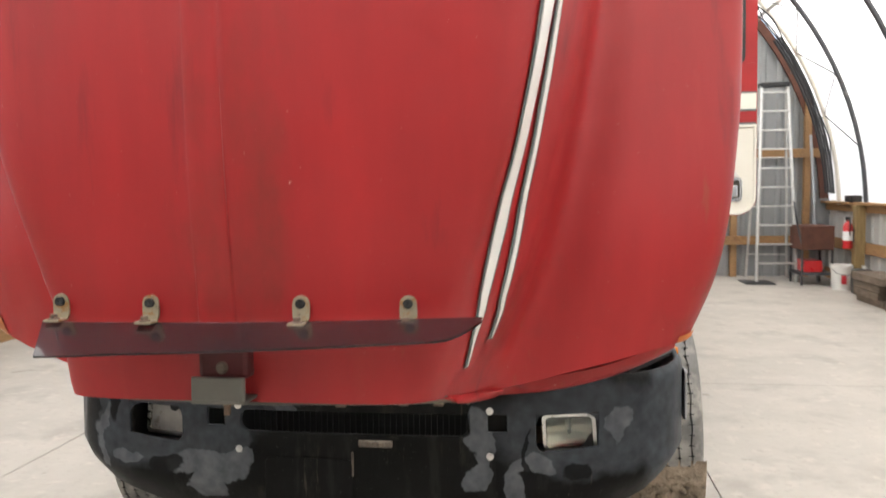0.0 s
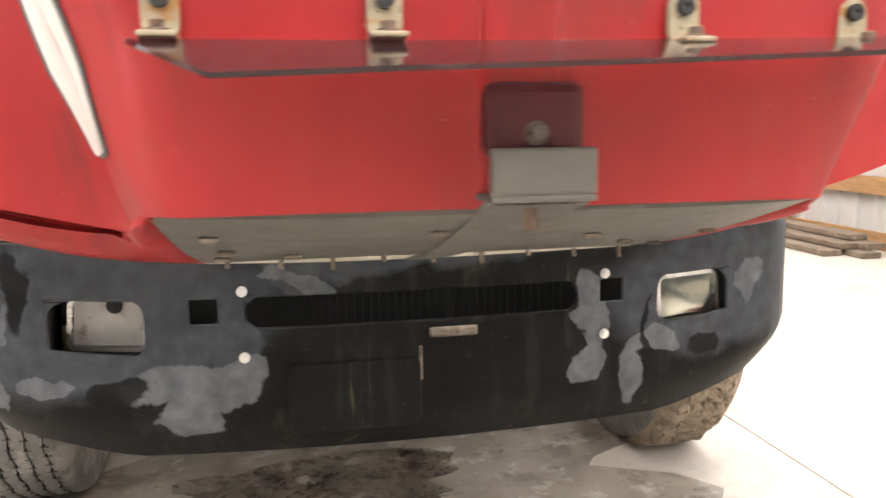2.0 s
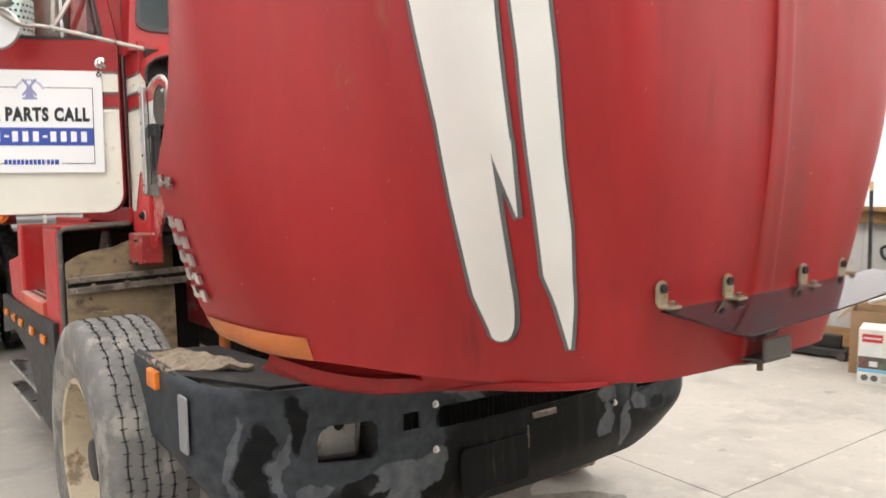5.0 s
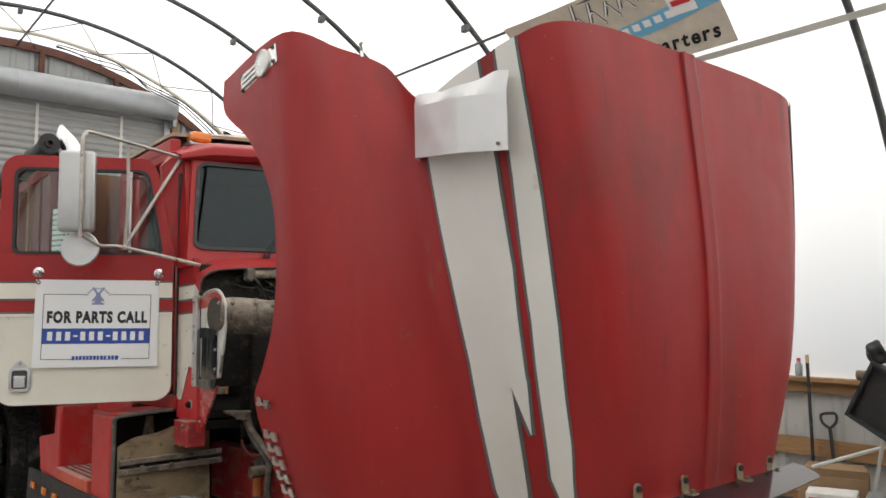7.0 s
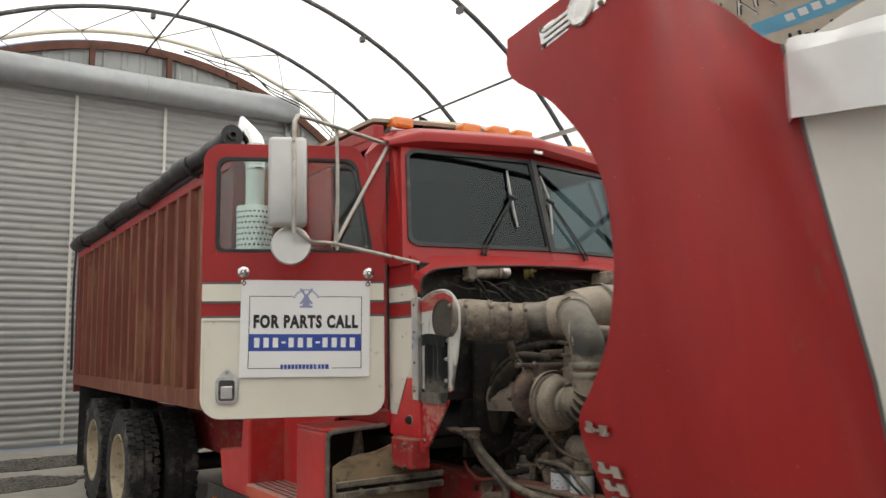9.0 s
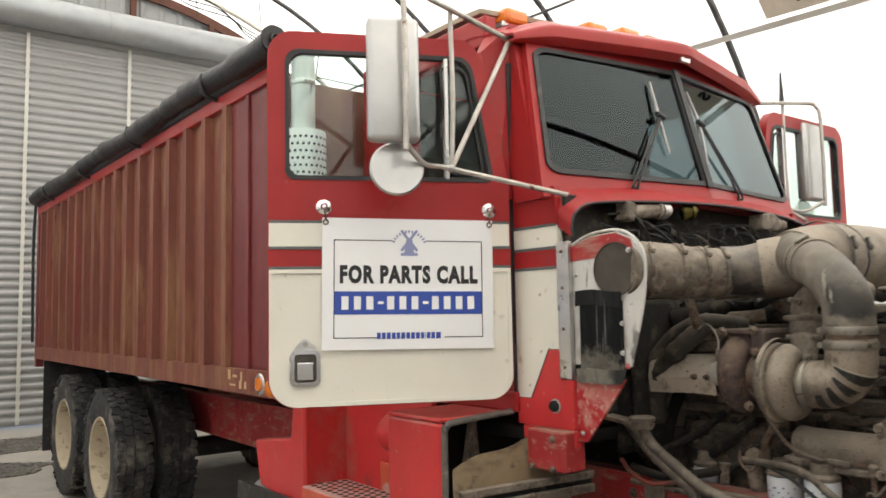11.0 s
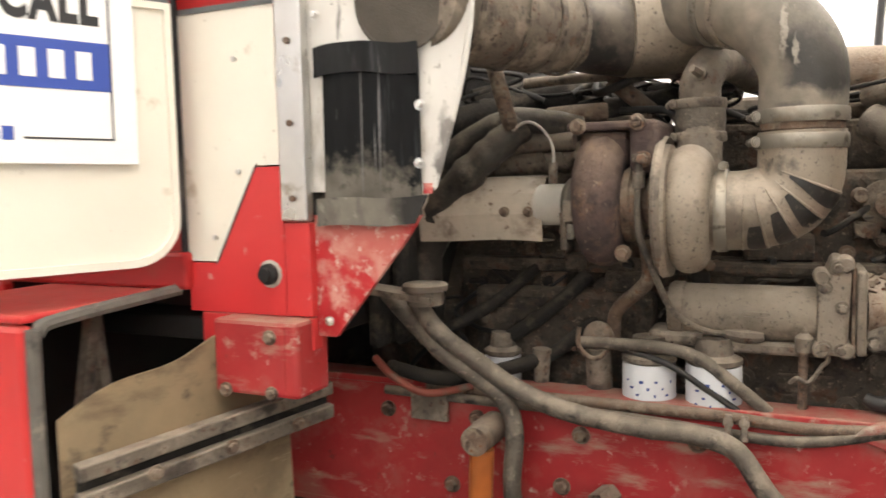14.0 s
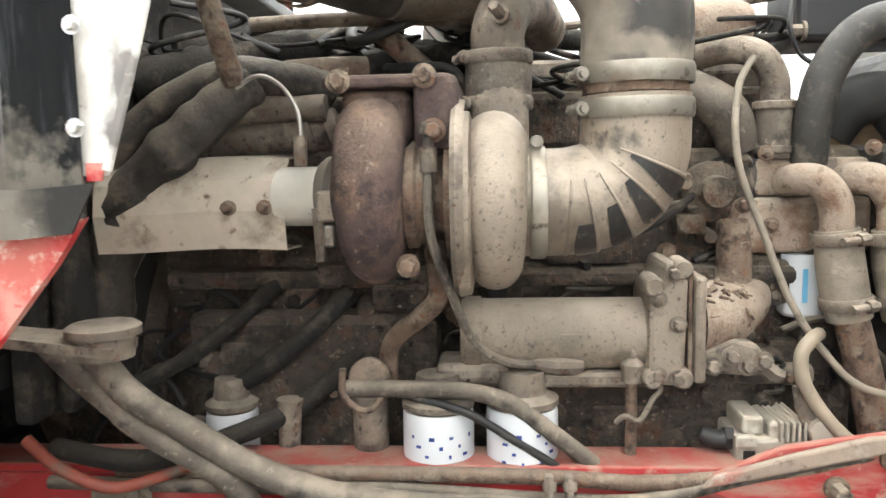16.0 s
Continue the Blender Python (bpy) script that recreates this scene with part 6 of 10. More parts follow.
def roof_at(u, v):
    """u across -1..1, v from the brow back."""
    x = u * 0.83
    yb = 4.10 + 0.17 * abs(u)
    prof = ((0, 2.80), (-0.03, 2.822), (-0.025, 2.858), (0.04, 2.893), (0.2, 2.92), (0.5, 2.935))
    i = min(int(v * 5), 4)
    s = v * 5 - i
    dy, z = prof[i][0] + (prof[i + 1][0] - prof[i][0]) * s, prof[i][1] + (prof[i + 1][1] - prof[i][1]) * s
    return (x, yb + dy, z - 0.06 * max(0, abs(u) - 0.8) / 0.2 * min(1, v * 2) - 0.02 * u * u)


thicken(part("roof", sheet(roof_at, steps_of(-1, 1, 28), steps_of(0, 1, 20)), red_cab, cab, smooth=60), 0.01, 1.0)
bm = sheet(lambda u, v: (u * 0.80, 4.46 + 0.84 * v, 2.945 + 0.105 * math.cos(u * 1.45) * math.sin(min(1, v * 4 + 0.3) * 1.57)), steps_of(-1, 1, 20), steps_of(0, 1, 10))
thicken(part("roof_cap", bm, beige_roof, cab, "dusty beige rear roof", smooth=60), 0.02, 1.0)
part("rear_wall", block(-0.83, 0.83, 5.27, 5.31, 1.45, 2.93, 0.01), red_cab, cab)
for s in (-1, 1):
    x0, x1 = sorted((s * 0.77, s * 0.83))
    part("rear_pillar", block(x0, x1, 4.92, 5.268, 1.475, 2.795, 0.008), red_cab, cab)
    part("sill", block(x0, x1, 4.28, 5.268, 1.40, 1.472, 0.008), red_cab, cab)
    part("roof_rail", block(x0, x1, 4.40, 5.268, 2.80, 2.92, 0.008), red_cab, cab)
part("headliner", block(-0.74, 0.74, 4.42, 5.21, 2.852, 2.872, 0.006), interior_shaded, cab)
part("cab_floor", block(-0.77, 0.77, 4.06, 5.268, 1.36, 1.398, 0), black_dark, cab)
part("rear_window", block(-0.5, 0.5, 5.255, 5.268, 2.25, 2.62, 0.01), black_dark, cab)
for s in (-1, 1):   # hinge pillars beside the windscreen
    m0 = [(s * 0.828, 4.12, 2.16), (s * 0.828, 4.26, 2.16), (s * 0.79, 4.40, 2.86), (s * 0.79, 4.30, 2.86)]
    part("hinge_pillar", plate(m0, (-s * 0.05, 0, 0)), red_cab, cab)
for s in (-1, 1):   # door jambs behind the hinges
    part("door_jamb", block(*sorted((s * 0.77, s * 0.812)), 4.301, 4.35, 1.42, 2.20, 0.004), red_cab, cab)
    part("upper_jamb", plate([(s * 0.80, 4.285, 2.18), (s * 0.875, 4.30, 2.18), (s * 0.90, 4.345, 2.74), (s * 0.80, 4.40, 2.86), (s * 0.78, 4.30, 2.86)], (0, 0.03, 0)), red_cab, cab)
part("dash", block(-0.75, 0.75, 4.14, 4.5, 2.0, 2.22, 0.03), interior_shaded, cab)
part("steering_wheel", turned((0.4, 4.55, 2.2), (0, 0.6, 0.8), [(-0.012, 0.2), (0, 0.188), (0.012, 0.2), (0, 0.212), (-0.012, 0.2)], 32), black_plastic, cab, smooth=60)
for x in (-0.42, 0.42):
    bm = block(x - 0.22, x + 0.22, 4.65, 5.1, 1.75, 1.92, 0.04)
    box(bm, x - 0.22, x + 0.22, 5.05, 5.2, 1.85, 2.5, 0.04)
    part("seat", bm, seat_shaded, cab)
part("inner_lining", block(-0.76, 0.76, 5.22, 5.25, 1.45, 2.85, 0.01), seat_shaded, cab)

# cowl: white and red side panels, lip and firewall
for s in (-1, 1):
    cx = s * 0.812
    prof = lambda z0, z1, ya0, yb0, ya1, yb1: [(cx, ya0, z0), (cx, yb0, z0), (cx, yb1, z1), (cx, ya1, z1)]
    part("cowl_red_top", plate(prof(2.065, 2.20, 4.067, 4.288, 4.075, 4.288), (-s * 0.03, 0, 0)), red_cab, cab)
    part("cowl_white_band", plate(prof(1.985, 2.062, 4.067, 4.288, 4.067, 4.288), (-s * 0.03, 0, 0)), white_paint, cab)
    part("cowl_red_band", plate(prof(1.915, 1.982, 4.067, 4.288, 4.067, 4.288), (-s * 0.03, 0, 0)), red_cab, cab)
    part("cowl_white", plate([(cx, 4.067, 1.912), (cx, 4.288, 1.912), (cx, 4.288, 1.455), (cx, 4.22, 1.455), (cx, 4.125, 1.63), (cx, 4.067, 1.63)], (-s * 0.03, 0, 0)), white_paint, cab)
    part("cowl_red_corner", plate([(cx, 4.067, 1.627), (cx, 4.123, 1.627), (cx, 4.218, 1.452), (cx, 4.288, 1.452), (cx, 4.288, 1.36), (cx, 4.067, 1.36)], (-s * 0.03, 0, 0)), red_fairing, cab)
    for z in (2.0635, 1.9835, 1.9135):
        part("pin_line", block(*sorted((cx, cx + s * 0.003)), 4.069, 4.286, z - 0.005, z + 0.005, 0), stripe_grey, cab)
    part("pin_line", plate([(cx, 4.119, 1.634), (cx, 4.127, 1.624), (cx, 4.222, 1.449), (cx, 4.214, 1.459)], (s * 0.003, 0, 0)), stripe_grey, cab)
    part("hinge_seal", block(*sorted((s * 0.795, s * 0.82)), 4.289, 4.300, 1.45, 2.70, 0.004), black_plastic, cab)
    for z in (1.50, 1.62, 1.82, 2.02):
        part("rivet", bolt_head(bmesh.new(), (cx, 4.10 + (0.12 if z < 1.6 else 0.06), z), (s, 0, 0), 0.005, 0.004, False), stainless, cab)
    # bright strip and splash panel ahead of the cowl
    part("edge_strip", block(*sorted((s * 0.80, s * 0.822)), 4.010, 4.066, 1.53, 2.0, 0.004), stainless, cab, "bare bright edge strip")
    for z in (1.57, 1.70, 1.84, 1.965):
        part("rivet", bolt_head(bmesh.new(), (s * 0.822, 4.038, z), (s, 0, 0), 0.006, 0.004, False), rust_metal, cab)
# cowl lip that carries the hood's rear edge
lip = [(-0.80, 2.015), (-0.80, 2.06), (-0.78, 2.10), (-0.70, 2.135), (-0.4, 2.155), (0, 2.165), (0.4, 2.155), (0.70, 2.135), (0.78, 2.10), (0.80, 2.06), (0.80, 2.015)]
yl = lambda x: 3.93 + 0.075 * (abs(x) / 0.8) ** 2
part("cowl_lip", bar([(x, yl(x), z) for x, z in lip], 0.0055, 10, 5), black_plastic, cab, smooth=50)
bm = sheet(lambda i, w: (lambda q: (q.x, q.y + (0.11 - 0.02 * abs(q.x)) * w, q.z + 0.06 * w))(Vector((edge_at([(k, lip[k][0]) for k in range(11)], i), yl(edge_at([(k, lip[k][0]) for k in range(11)], i)), edge_at([(k, lip[k][1]) for k in range(11)], i)))), steps_of(0, 10, 40), steps_of(0, 1, 4))
thicken(part("cowl_top", bm, red_cab, cab, smooth=50), 0.006)
part("firewall", block(-0.79, 0.79, 4.045, 4.065, 1.52, 2.17, 0.008), grime_dark, cab)
part("firewall_foot", block(-0.56, 0.56, 4.02, 4.05, 1.25, 1.518, 0.01), grime_dark, cab)
part("firewall_mat", block(-0.52, 0.52, 3.985, 4.018, 1.25, 1.80, 0.02), grime_dark, cab)

part("cowl_foot", block(-0.814, -0.786, 4.012, 4.066, 1.36, 1.528, 0.003), red_fairing, cab)
part("rest_plate", block(-0.813, -0.782, 4.012, 4.262, 1.30, 1.3585, 0.003), red_fairing, cab)

# splash panel on the near side: round air screen, taped black flap, red foot
sp = part("splash_panel", plate([(-0.80, 3.955, 1.98), (-0.80, 3.87, 2.01), (-0.80, 3.76, 2.015), (-0.80, 3.70, 1.99), (-0.80, 3.655, 1.94), (-0.80, 3.652, 1.85), (-0.80, 3.675, 1.735), (-0.80, 3.721, 1.58), (-0.80, 3.955, 1.58)], (0.012, 0, 0)), white_scuffed, truck, "white splash panel with a taped black flap")
part("red_band", plate([(-0.803, 3.955, 1.978), (-0.803, 3.87, 2.006), (-0.803, 3.76, 2.01), (-0.803, 3.70, 1.985), (-0.803, 3.685, 1.945), (-0.803, 3.955, 1.93)], (0.003, 0, 0)), red_chassis, sp)
part("red_foot", plate([(-0.80, 3.955, 1.54), (-0.80, 3.744, 1.54), (-0.80, 3.775, 1.495), (-0.80, 3.915, 1.325), (-0.80, 3.955, 1.325)], (0.012, 0, 0)), red_scraped, sp, "scraped red lower panel")
part("rolled_edge", bar([(-0.80, 3.955, 1.985), (-0.80, 3.87, 2.015), (-0.80, 3.76, 2.02), (-0.80, 3.695, 1.995), (-0.80, 3.652, 1.94), (-0.80, 3.648, 1.85), (-0.80, 3.671, 1.735), (-0.80, 3.717, 1.585)], 0.005, 8, 5), white_scuffed, sp, smooth=40)
part("air_screen", turned((-0.79, 3.765, 1.893), (-1, 0, 0), [(0, 0.086), (0.019, 0.088), (0.019, 0.084), (0.0155, 0.082), (0.017, 0.03), (0.018, 0)], 36), screen_dark, sp, "dusty round air-intake screen", smooth=35)
bm = sheet(lambda u, w: (-0.806 - 0.004 * math.sin(u * 9.5) ** 2 * (1 - w) - 0.004 * w, 3.922 - (0.182 + 0.003 * w) * u, 1.79 - 0.25 * w), steps_of(0, 1, 24), steps_of(0, 1, 8))
thicken(part("flap", bm, flap_black, sp, "black rubber flap with a dusty foot", smooth=60), 0.004)
part("red_corner", plate([(-0.803, 3.736, 1.592), (-0.803, 3.7165, 1.592), (-0.803, 3.7215, 1.575), (-0.803, 3.736, 1.575)], (0.003, 0, 0)), red_scraped, sp)
bm = sheet(lambda u, w: (-0.814 - 0.004 * math.sin(u * 14), 3.935 - 0.20 * u, 1.825 + 0.006 * math.sin(u * 5) - 0.05 * w), steps_of(0, 1, 20), steps_of(0, 1, 3))
thicken(part("tape", bm, black_tape, sp, smooth=60), 0.003)
bm = sheet(lambda u, w: (-0.818 - 0.004 * math.sin(u * 11), 3.935 - (0.211 - 0.024 * w) * u, 1.568 + 0.004 * u - 0.047 * w + 0.002 * math.sin(u * 7)), steps_of(0, 1, 20), steps_of(0, 1, 3))
thicken(part("tape", bm, tape_dusty, sp, "dusty black tape", smooth=60), 0.004)
for y, z in ((3.735, 1.718), (3.738, 1.625), (3.93, 1.88), (3.70, 1.95), (3.92, 1.355), (3.80, 1.53)):
    part("bolt", bolt_head(bmesh.new(), (-0.812, y, z), (-1, 0, 0), 0.006, 0.006), stainless, sp)
bm = block(-0.86, -0.76, 4.015, 4.197, 1.222, 1.358, 0.008)
box(bm, -0.862, -0.858, 4.04, 4.10, 1.232, 1.35, 0)
AFT = Matrix.Translation((0.004, 0.06, 0))    # the panel sits this far aft of its pattern
for o in (sp, *sp.children):
    o.data.transform(AFT)
hb = part("hood_rest", bm, red_chassis, truck, "scraped red hood-rest bracket")
for y, z in ((4.07, 1.23), (4.07, 1.33), (4.17, 1.23)):
    part("bolt", bolt_head(bmesh.new(), (-0.862, y, z), (-1, 0, 0), 0.009, 0.007), rust_metal, hb)
part("scraped_ring", turned((-0.8125, 4.10, 1.435), (-1, 0, 0), [(0, 0), (0, 0.026), (0.002, 0.025), (0.003, 0.020), (0.003, 0)], 11), lamp_grey, hb, "paint scraped off round the stud", smooth=40)
part("rest_stud", turned((-0.812, 4.10, 1.435), (-1, 0, 0), [(0, 0), (0, 0.020), (0.012, 0.019), (0.014, 0.012), (0.022, 0.012), (0.022, 0)], 16), black_dark, hb, smooth=40)


# roof lamps, mirrors' fellows on the brow, wipers
for x in (-0.64, -0.25, -0.08, 0.09, 0.62):
    y = 4.32 + 0.14 * abs(x) / 0.64
    bm = bmesh.new()
    box(bm, x - 0.065, x + 0.065, y - 0.03, y + 0.12, 2.905, 2.94, 0.012)
    ml = part("roof_lamp", bm, stainless, cab, "chrome roof marker lamp")
    part("lens", block(x - 0.062, x + 0.062, y - 0.05, y + 0.05, 2.925, 2.99, 0.018), amber, ml, "amber lens")
part("roof_horn", bar([(-0.5, 4.75, 3.0), (-0.42, 4.62, 3.02), (-0.40, 4.60, 3.06)], [0.012, 0.012, 0.03], 10), black_plastic, cab, smooth=40)
part("roof_horn", bar([(0.25, 4.75, 3.0), (0.30, 4.6, 2.99)], [0.012, 0.03], 10), stainless, cab, smooth=40)
bm = bmesh.new()
box(bm, -0.03, 0.03, 4.075, 4.09, 2.79, 2.85, 0.004)
part("brow_plate", bm, stainless, cab)
def wiper(base, hub, top, tail):
    """Twin dark arms to a hub that carries a bright blade."""
    on = lambda x, z, lift: screen_xyz(x / 0.80, (z - 2.245) / 0.525, lift)
    a, h = Vector((base[0], 4.01 + 0.1 * abs(base[0]), base[1])), on(*hub, 0.03)
    for dx in (-0.014, 0.014):
        part("wiper_arm", bar([a + Vector((dx, 0, 0)), a + Vector((dx, -0.015, 0.03)), h + Vector((dx * 0.4, 0, 0))], 0.0048, 6), black_plastic, cab, smooth=40)
    part("wiper_pivot", turned(a + Vector((0, 0.01, -0.012)), (0, -0.6, 0.8), [(0, 0.022), (0.018, 0.018), (0.024, 0.012), (0.024, 0)], 14), black_plastic, cab, smooth=40)
    part("wiper_hub", bar([h + Vector((-0.022, 0, 0.008)), h + Vector((0.022, 0, -0.004))], 0.011, 8), black_plastic, cab, smooth=40)
    part("wiper_blade", bar([on(*top, 0.018), on(*hub, 0.022), on(*tail, 0.018)], [0.0055, 0.007, 0.0055], 6), dull_blade, cab, smooth=40)


wiper((-0.40, 2.222), (-0.19, 2.525), (-0.185, 2.685), (-0.18, 2.372))
wiper((0.25, 2.225), (0.055, 2.522), (0.035, 2.672), (0.025, 2.345))


# ---- doors, both swung open ----
def door_of(s):
    """A door in its own plane: x from the hinge, z up, y towards its outer face; s is the truck's side."""
    M = Matrix.Diagonal((-s, 1, 1, 1)) @ Matrix.Translation((-0.848, 4.27, 0)) @ pose(0, 0, 0, 0, 0, 155 if s < 0 else 180.5)

    def put(name, bm, mat, parent, label="", smooth=None):
        bmesh.ops.transform(bm, matrix=M, verts=bm.verts)
        return part(name, bm, mat, parent, label, smooth)
    W = 0.865

    def lean(a, z):
        """The front edge leans back above the sill."""
        k = max(0.0, (z - 2.24) / 0.5)
        return a + 0.10 * k * max(0.0, 1 - a / 0.4)
    outer = [(lean(a, z), z) for a, z in rounded(0.0, W, 1.45, 2.765, (0.09, 0.10, 0.09, 0.09), 8)]
    inner = [(lean(a, z), z) for a, z in rounded(0.055, W - 0.06, 2.235, 2.70, (0.03, 0.035, 0.05, 0.06), 8)]
    top = [(lean(a, z), z) for a, z in rounded(0.0, W, 2.10, 2.765, (0.001, 0.001, 0.09, 0.09), 8)]
    body = put("cab_door", plate([(a, 0.0, z) for a, z in rounded(0.0, W, 1.45, 2.235, (0.09, 0.10, 0.002, 0.002), 8)], (0, -0.05, 0)), red_cab, truck, "open red and white cab door")
    put("window_frame", ring_plate([(a, 0.0, z) for a, z in [(lean(a, z), z) for a, z in rounded(0.0, W, 2.2355, 2.765, (0.002, 0.002, 0.09, 0.09), 8)]], [(a, 0.0, z) for a, z in inner], (0, -0.045, 0)), red_cab, body)
    put("lower_panel", plate([(a, 0.004, z) for a, z in rounded(0.006, W - 0.006, 1.458, 1.925, (0.085, 0.094, 0.002, 0.002), 8)], (0, -0.003, 0)), white_paint, body, "cream white lower panel")
    rim = rounded(0.012, W - 0.012, 1.464, 2.22, (0.08, 0.09, 0.01, 0.01), 8)
    put("pressed_edge", ring_plate([(a, 0.004, z) for a, z in rounded(0.004, W - 0.004, 1.454, 1.92, (0.086, 0.096, 0.002, 0.002), 8)], [(a, 0.004, z) for a, z in rounded(0.016, W - 0.016, 1.468, 1.908, (0.075, 0.085, 0.002, 0.002), 8)], (0, 0.008, 0)), white_paint, body)
    put("white_band", block(0.004, W - 0.004, 0.001, 0.004, 2.0, 2.083, 0), white_paint, body)
    for z in (1.927, 1.9965, 2.087):
        put("pin_line", block(0.004, W - 0.004, 0.001, 0.0045, z - 0.005, z + 0.005, 0), stripe_grey, body)
    gk = [(lean(a, z), z) for a, z in rounded(0.07, W - 0.075, 2.25, 2.685, (0.03, 0.035, 0.05, 0.06), 8)]
    put("gasket", ring_plate([(a, 0.004, z) for a, z in inner], [(a, 0.004, z) for a, z in gk], (0, -0.03, 0)), black_plastic, body)
    g = put("side_window", plate([(a, -0.018, z) for a, z in gk], (0, -0.004, 0)), glass_green, body, "greenish side window")
    g.visible_shadow = False
    put("divider", block(0.222, 0.236, -0.03, 0.006, 2.245, 2.69, 0.002), stainless, body)
    vent = [(lean(a, z), z) for a, z in rounded(0.085, 0.215, 2.262, 2.66, (0.02, 0.02, 0.03, 0.04), 6)]
    vent_in = [(lean(a, z), z) for a, z in rounded(0.093, 0.207, 2.270, 2.652, (0.015, 0.015, 0.025, 0.035), 6)]
    put("vent_frame", ring_plate([(a, 0.002, z) for a, z in vent], [(a, 0.002, z) for a, z in vent_in], (0, -0.014, 0)), black_plastic, body)
    # paddle handle
    f0, f1 = rounded(0.69, 0.79, 1.525, 1.645, 0.022, 6), rounded(0.703, 0.777, 1.538, 1.632, 0.014, 6)
    h = put("door_handle", ring_plate([(a, 0.004, z) for a, z in f0], [(a, 0.004, z) for a, z in f1], (0, 0.014, 0)), chrome, body, "chrome paddle handle")
    put("handle_gasket", plate([(a, 0.0042, z) for a, z in rounded(0.687, 0.793, 1.522, 1.648, 0.024, 6)], (0, 0.003, 0)), stainless, h)
    put("paddle", plate([(a, 0.0076, z) for a, z in f1], (0, 0.002, 0)), paddle_reflection, h)
    put("paddle_blade", block(0.712, 0.768, 0.0098, 0.018, 1.545, 1.605, 0.004), chrome, h)
    put("lock_cap", plate([(0.700, 0.005, 1.648), (0.780, 0.005, 1.648), (0.764, 0.005, 1.668), (0.748, 0.005, 1.686), (0.732, 0.005, 1.686), (0.716, 0.005, 1.668)], (0, 0.006, 0), bevel=0.002), stainless, h)
    put("lock_barrel", turned((0.74, 0.011, 1.667), (0, 1, 0), [(0, 0), (0, 0.009), (0.005, 0.009), (0.005, 0)], 16), rod_steel, h)
    # door's inner lining and edge
    put("inner_trim", block(0.05, W - 0.05, -0.07, -0.0505, 1.50, 2.22, 0.01), interior_shaded, body)
    # mirrors on their arms
    bm = bmesh.new()
    C = lambda x, y, z: M.inverted() @ Vector((s * abs(x), y, z)) if False else Vector((M.inverted() @ Vector((s * abs(x), y, z))))
    mirror_m = Matrix.Translation(C(1.352, 4.27, 2.53)) @ pose(0, 0, 0, 0, 0, 0)
    box(bm, -0.088, 0.088, -0.03, 0.03, -0.205, 0.215, 0.022, mirror_m, 4)
    mir = put("door_mirror", bm, mirror_shell, body, "bright tall west-coast mirror", 40)
    put("mirror_glass", block(-0.078, 0.078, -0.034, -0.031, -0.195, 0.205, 0.004, mirror_m), chrome, mir)
    bm = turned(C(1.322, 4.30, 2.245), (0, 1, 0.1), [(0.012, 0.0), (0.012, 0.086), (0.006, 0.092), (-0.002, 0.091), (-0.010, 0.07), (-0.014, 0.03), (-0.015, 0)], 40)
    put("spot_mirror", bm, mirror_shell, mir, "round convex mirror back", 40)
    J, T_, L_ = C(1.112, 4.27, 2.262), C(0.81, 4.285, 2.785), C(0.80, 4.02, 2.16)
    put("mirror_arm", bar([T_, J], 0.010, 8), rod_steel, mir, smooth=40)
    put("mirror_arm", bar([L_, J, C(1.24, 4.25, 2.262), C(1.345, 4.205, 2.31)], 0.009, 8), rod_steel, mir, smooth=40)
    put("mirror_arm", bar([C(1.352, 4.20, 2.29), C(1.352, 4.195, 2.53), C(1.352, 4.20, 2.77), C(1.335, 4.21, 2.825), C(1.27, 4.23, 2.84), T_], 0.010, 8), rod_steel, mir, smooth=40)
    put("mirror_arm", bar([J, C(1.10, 4.27, 2.5), C(1.105, 4.27, 2.825)], 0.009, 8), rod_steel, mir, smooth=40)
    for q in (J, T_):
        bm = bmesh.new()
        bmesh.ops.create_icosphere(bm, subdivisions=2, radius=0.016, matrix=Matrix.Translation(q))
        put("arm_clamp", bm, rod_steel, mir)
    if s > 0:
        q = C(1.10, 4.27, 2.83)
        put("aerial", bar([q, q + Vector((0, 0, 0.10)), q + Vector((0, 0, 0.16))], [0.014, 0.008, 0.004], 8), black_plastic, mir)
    return body, M


door_near, DOOR_M = door_of(-1)
door_far, _ = door_of(1)

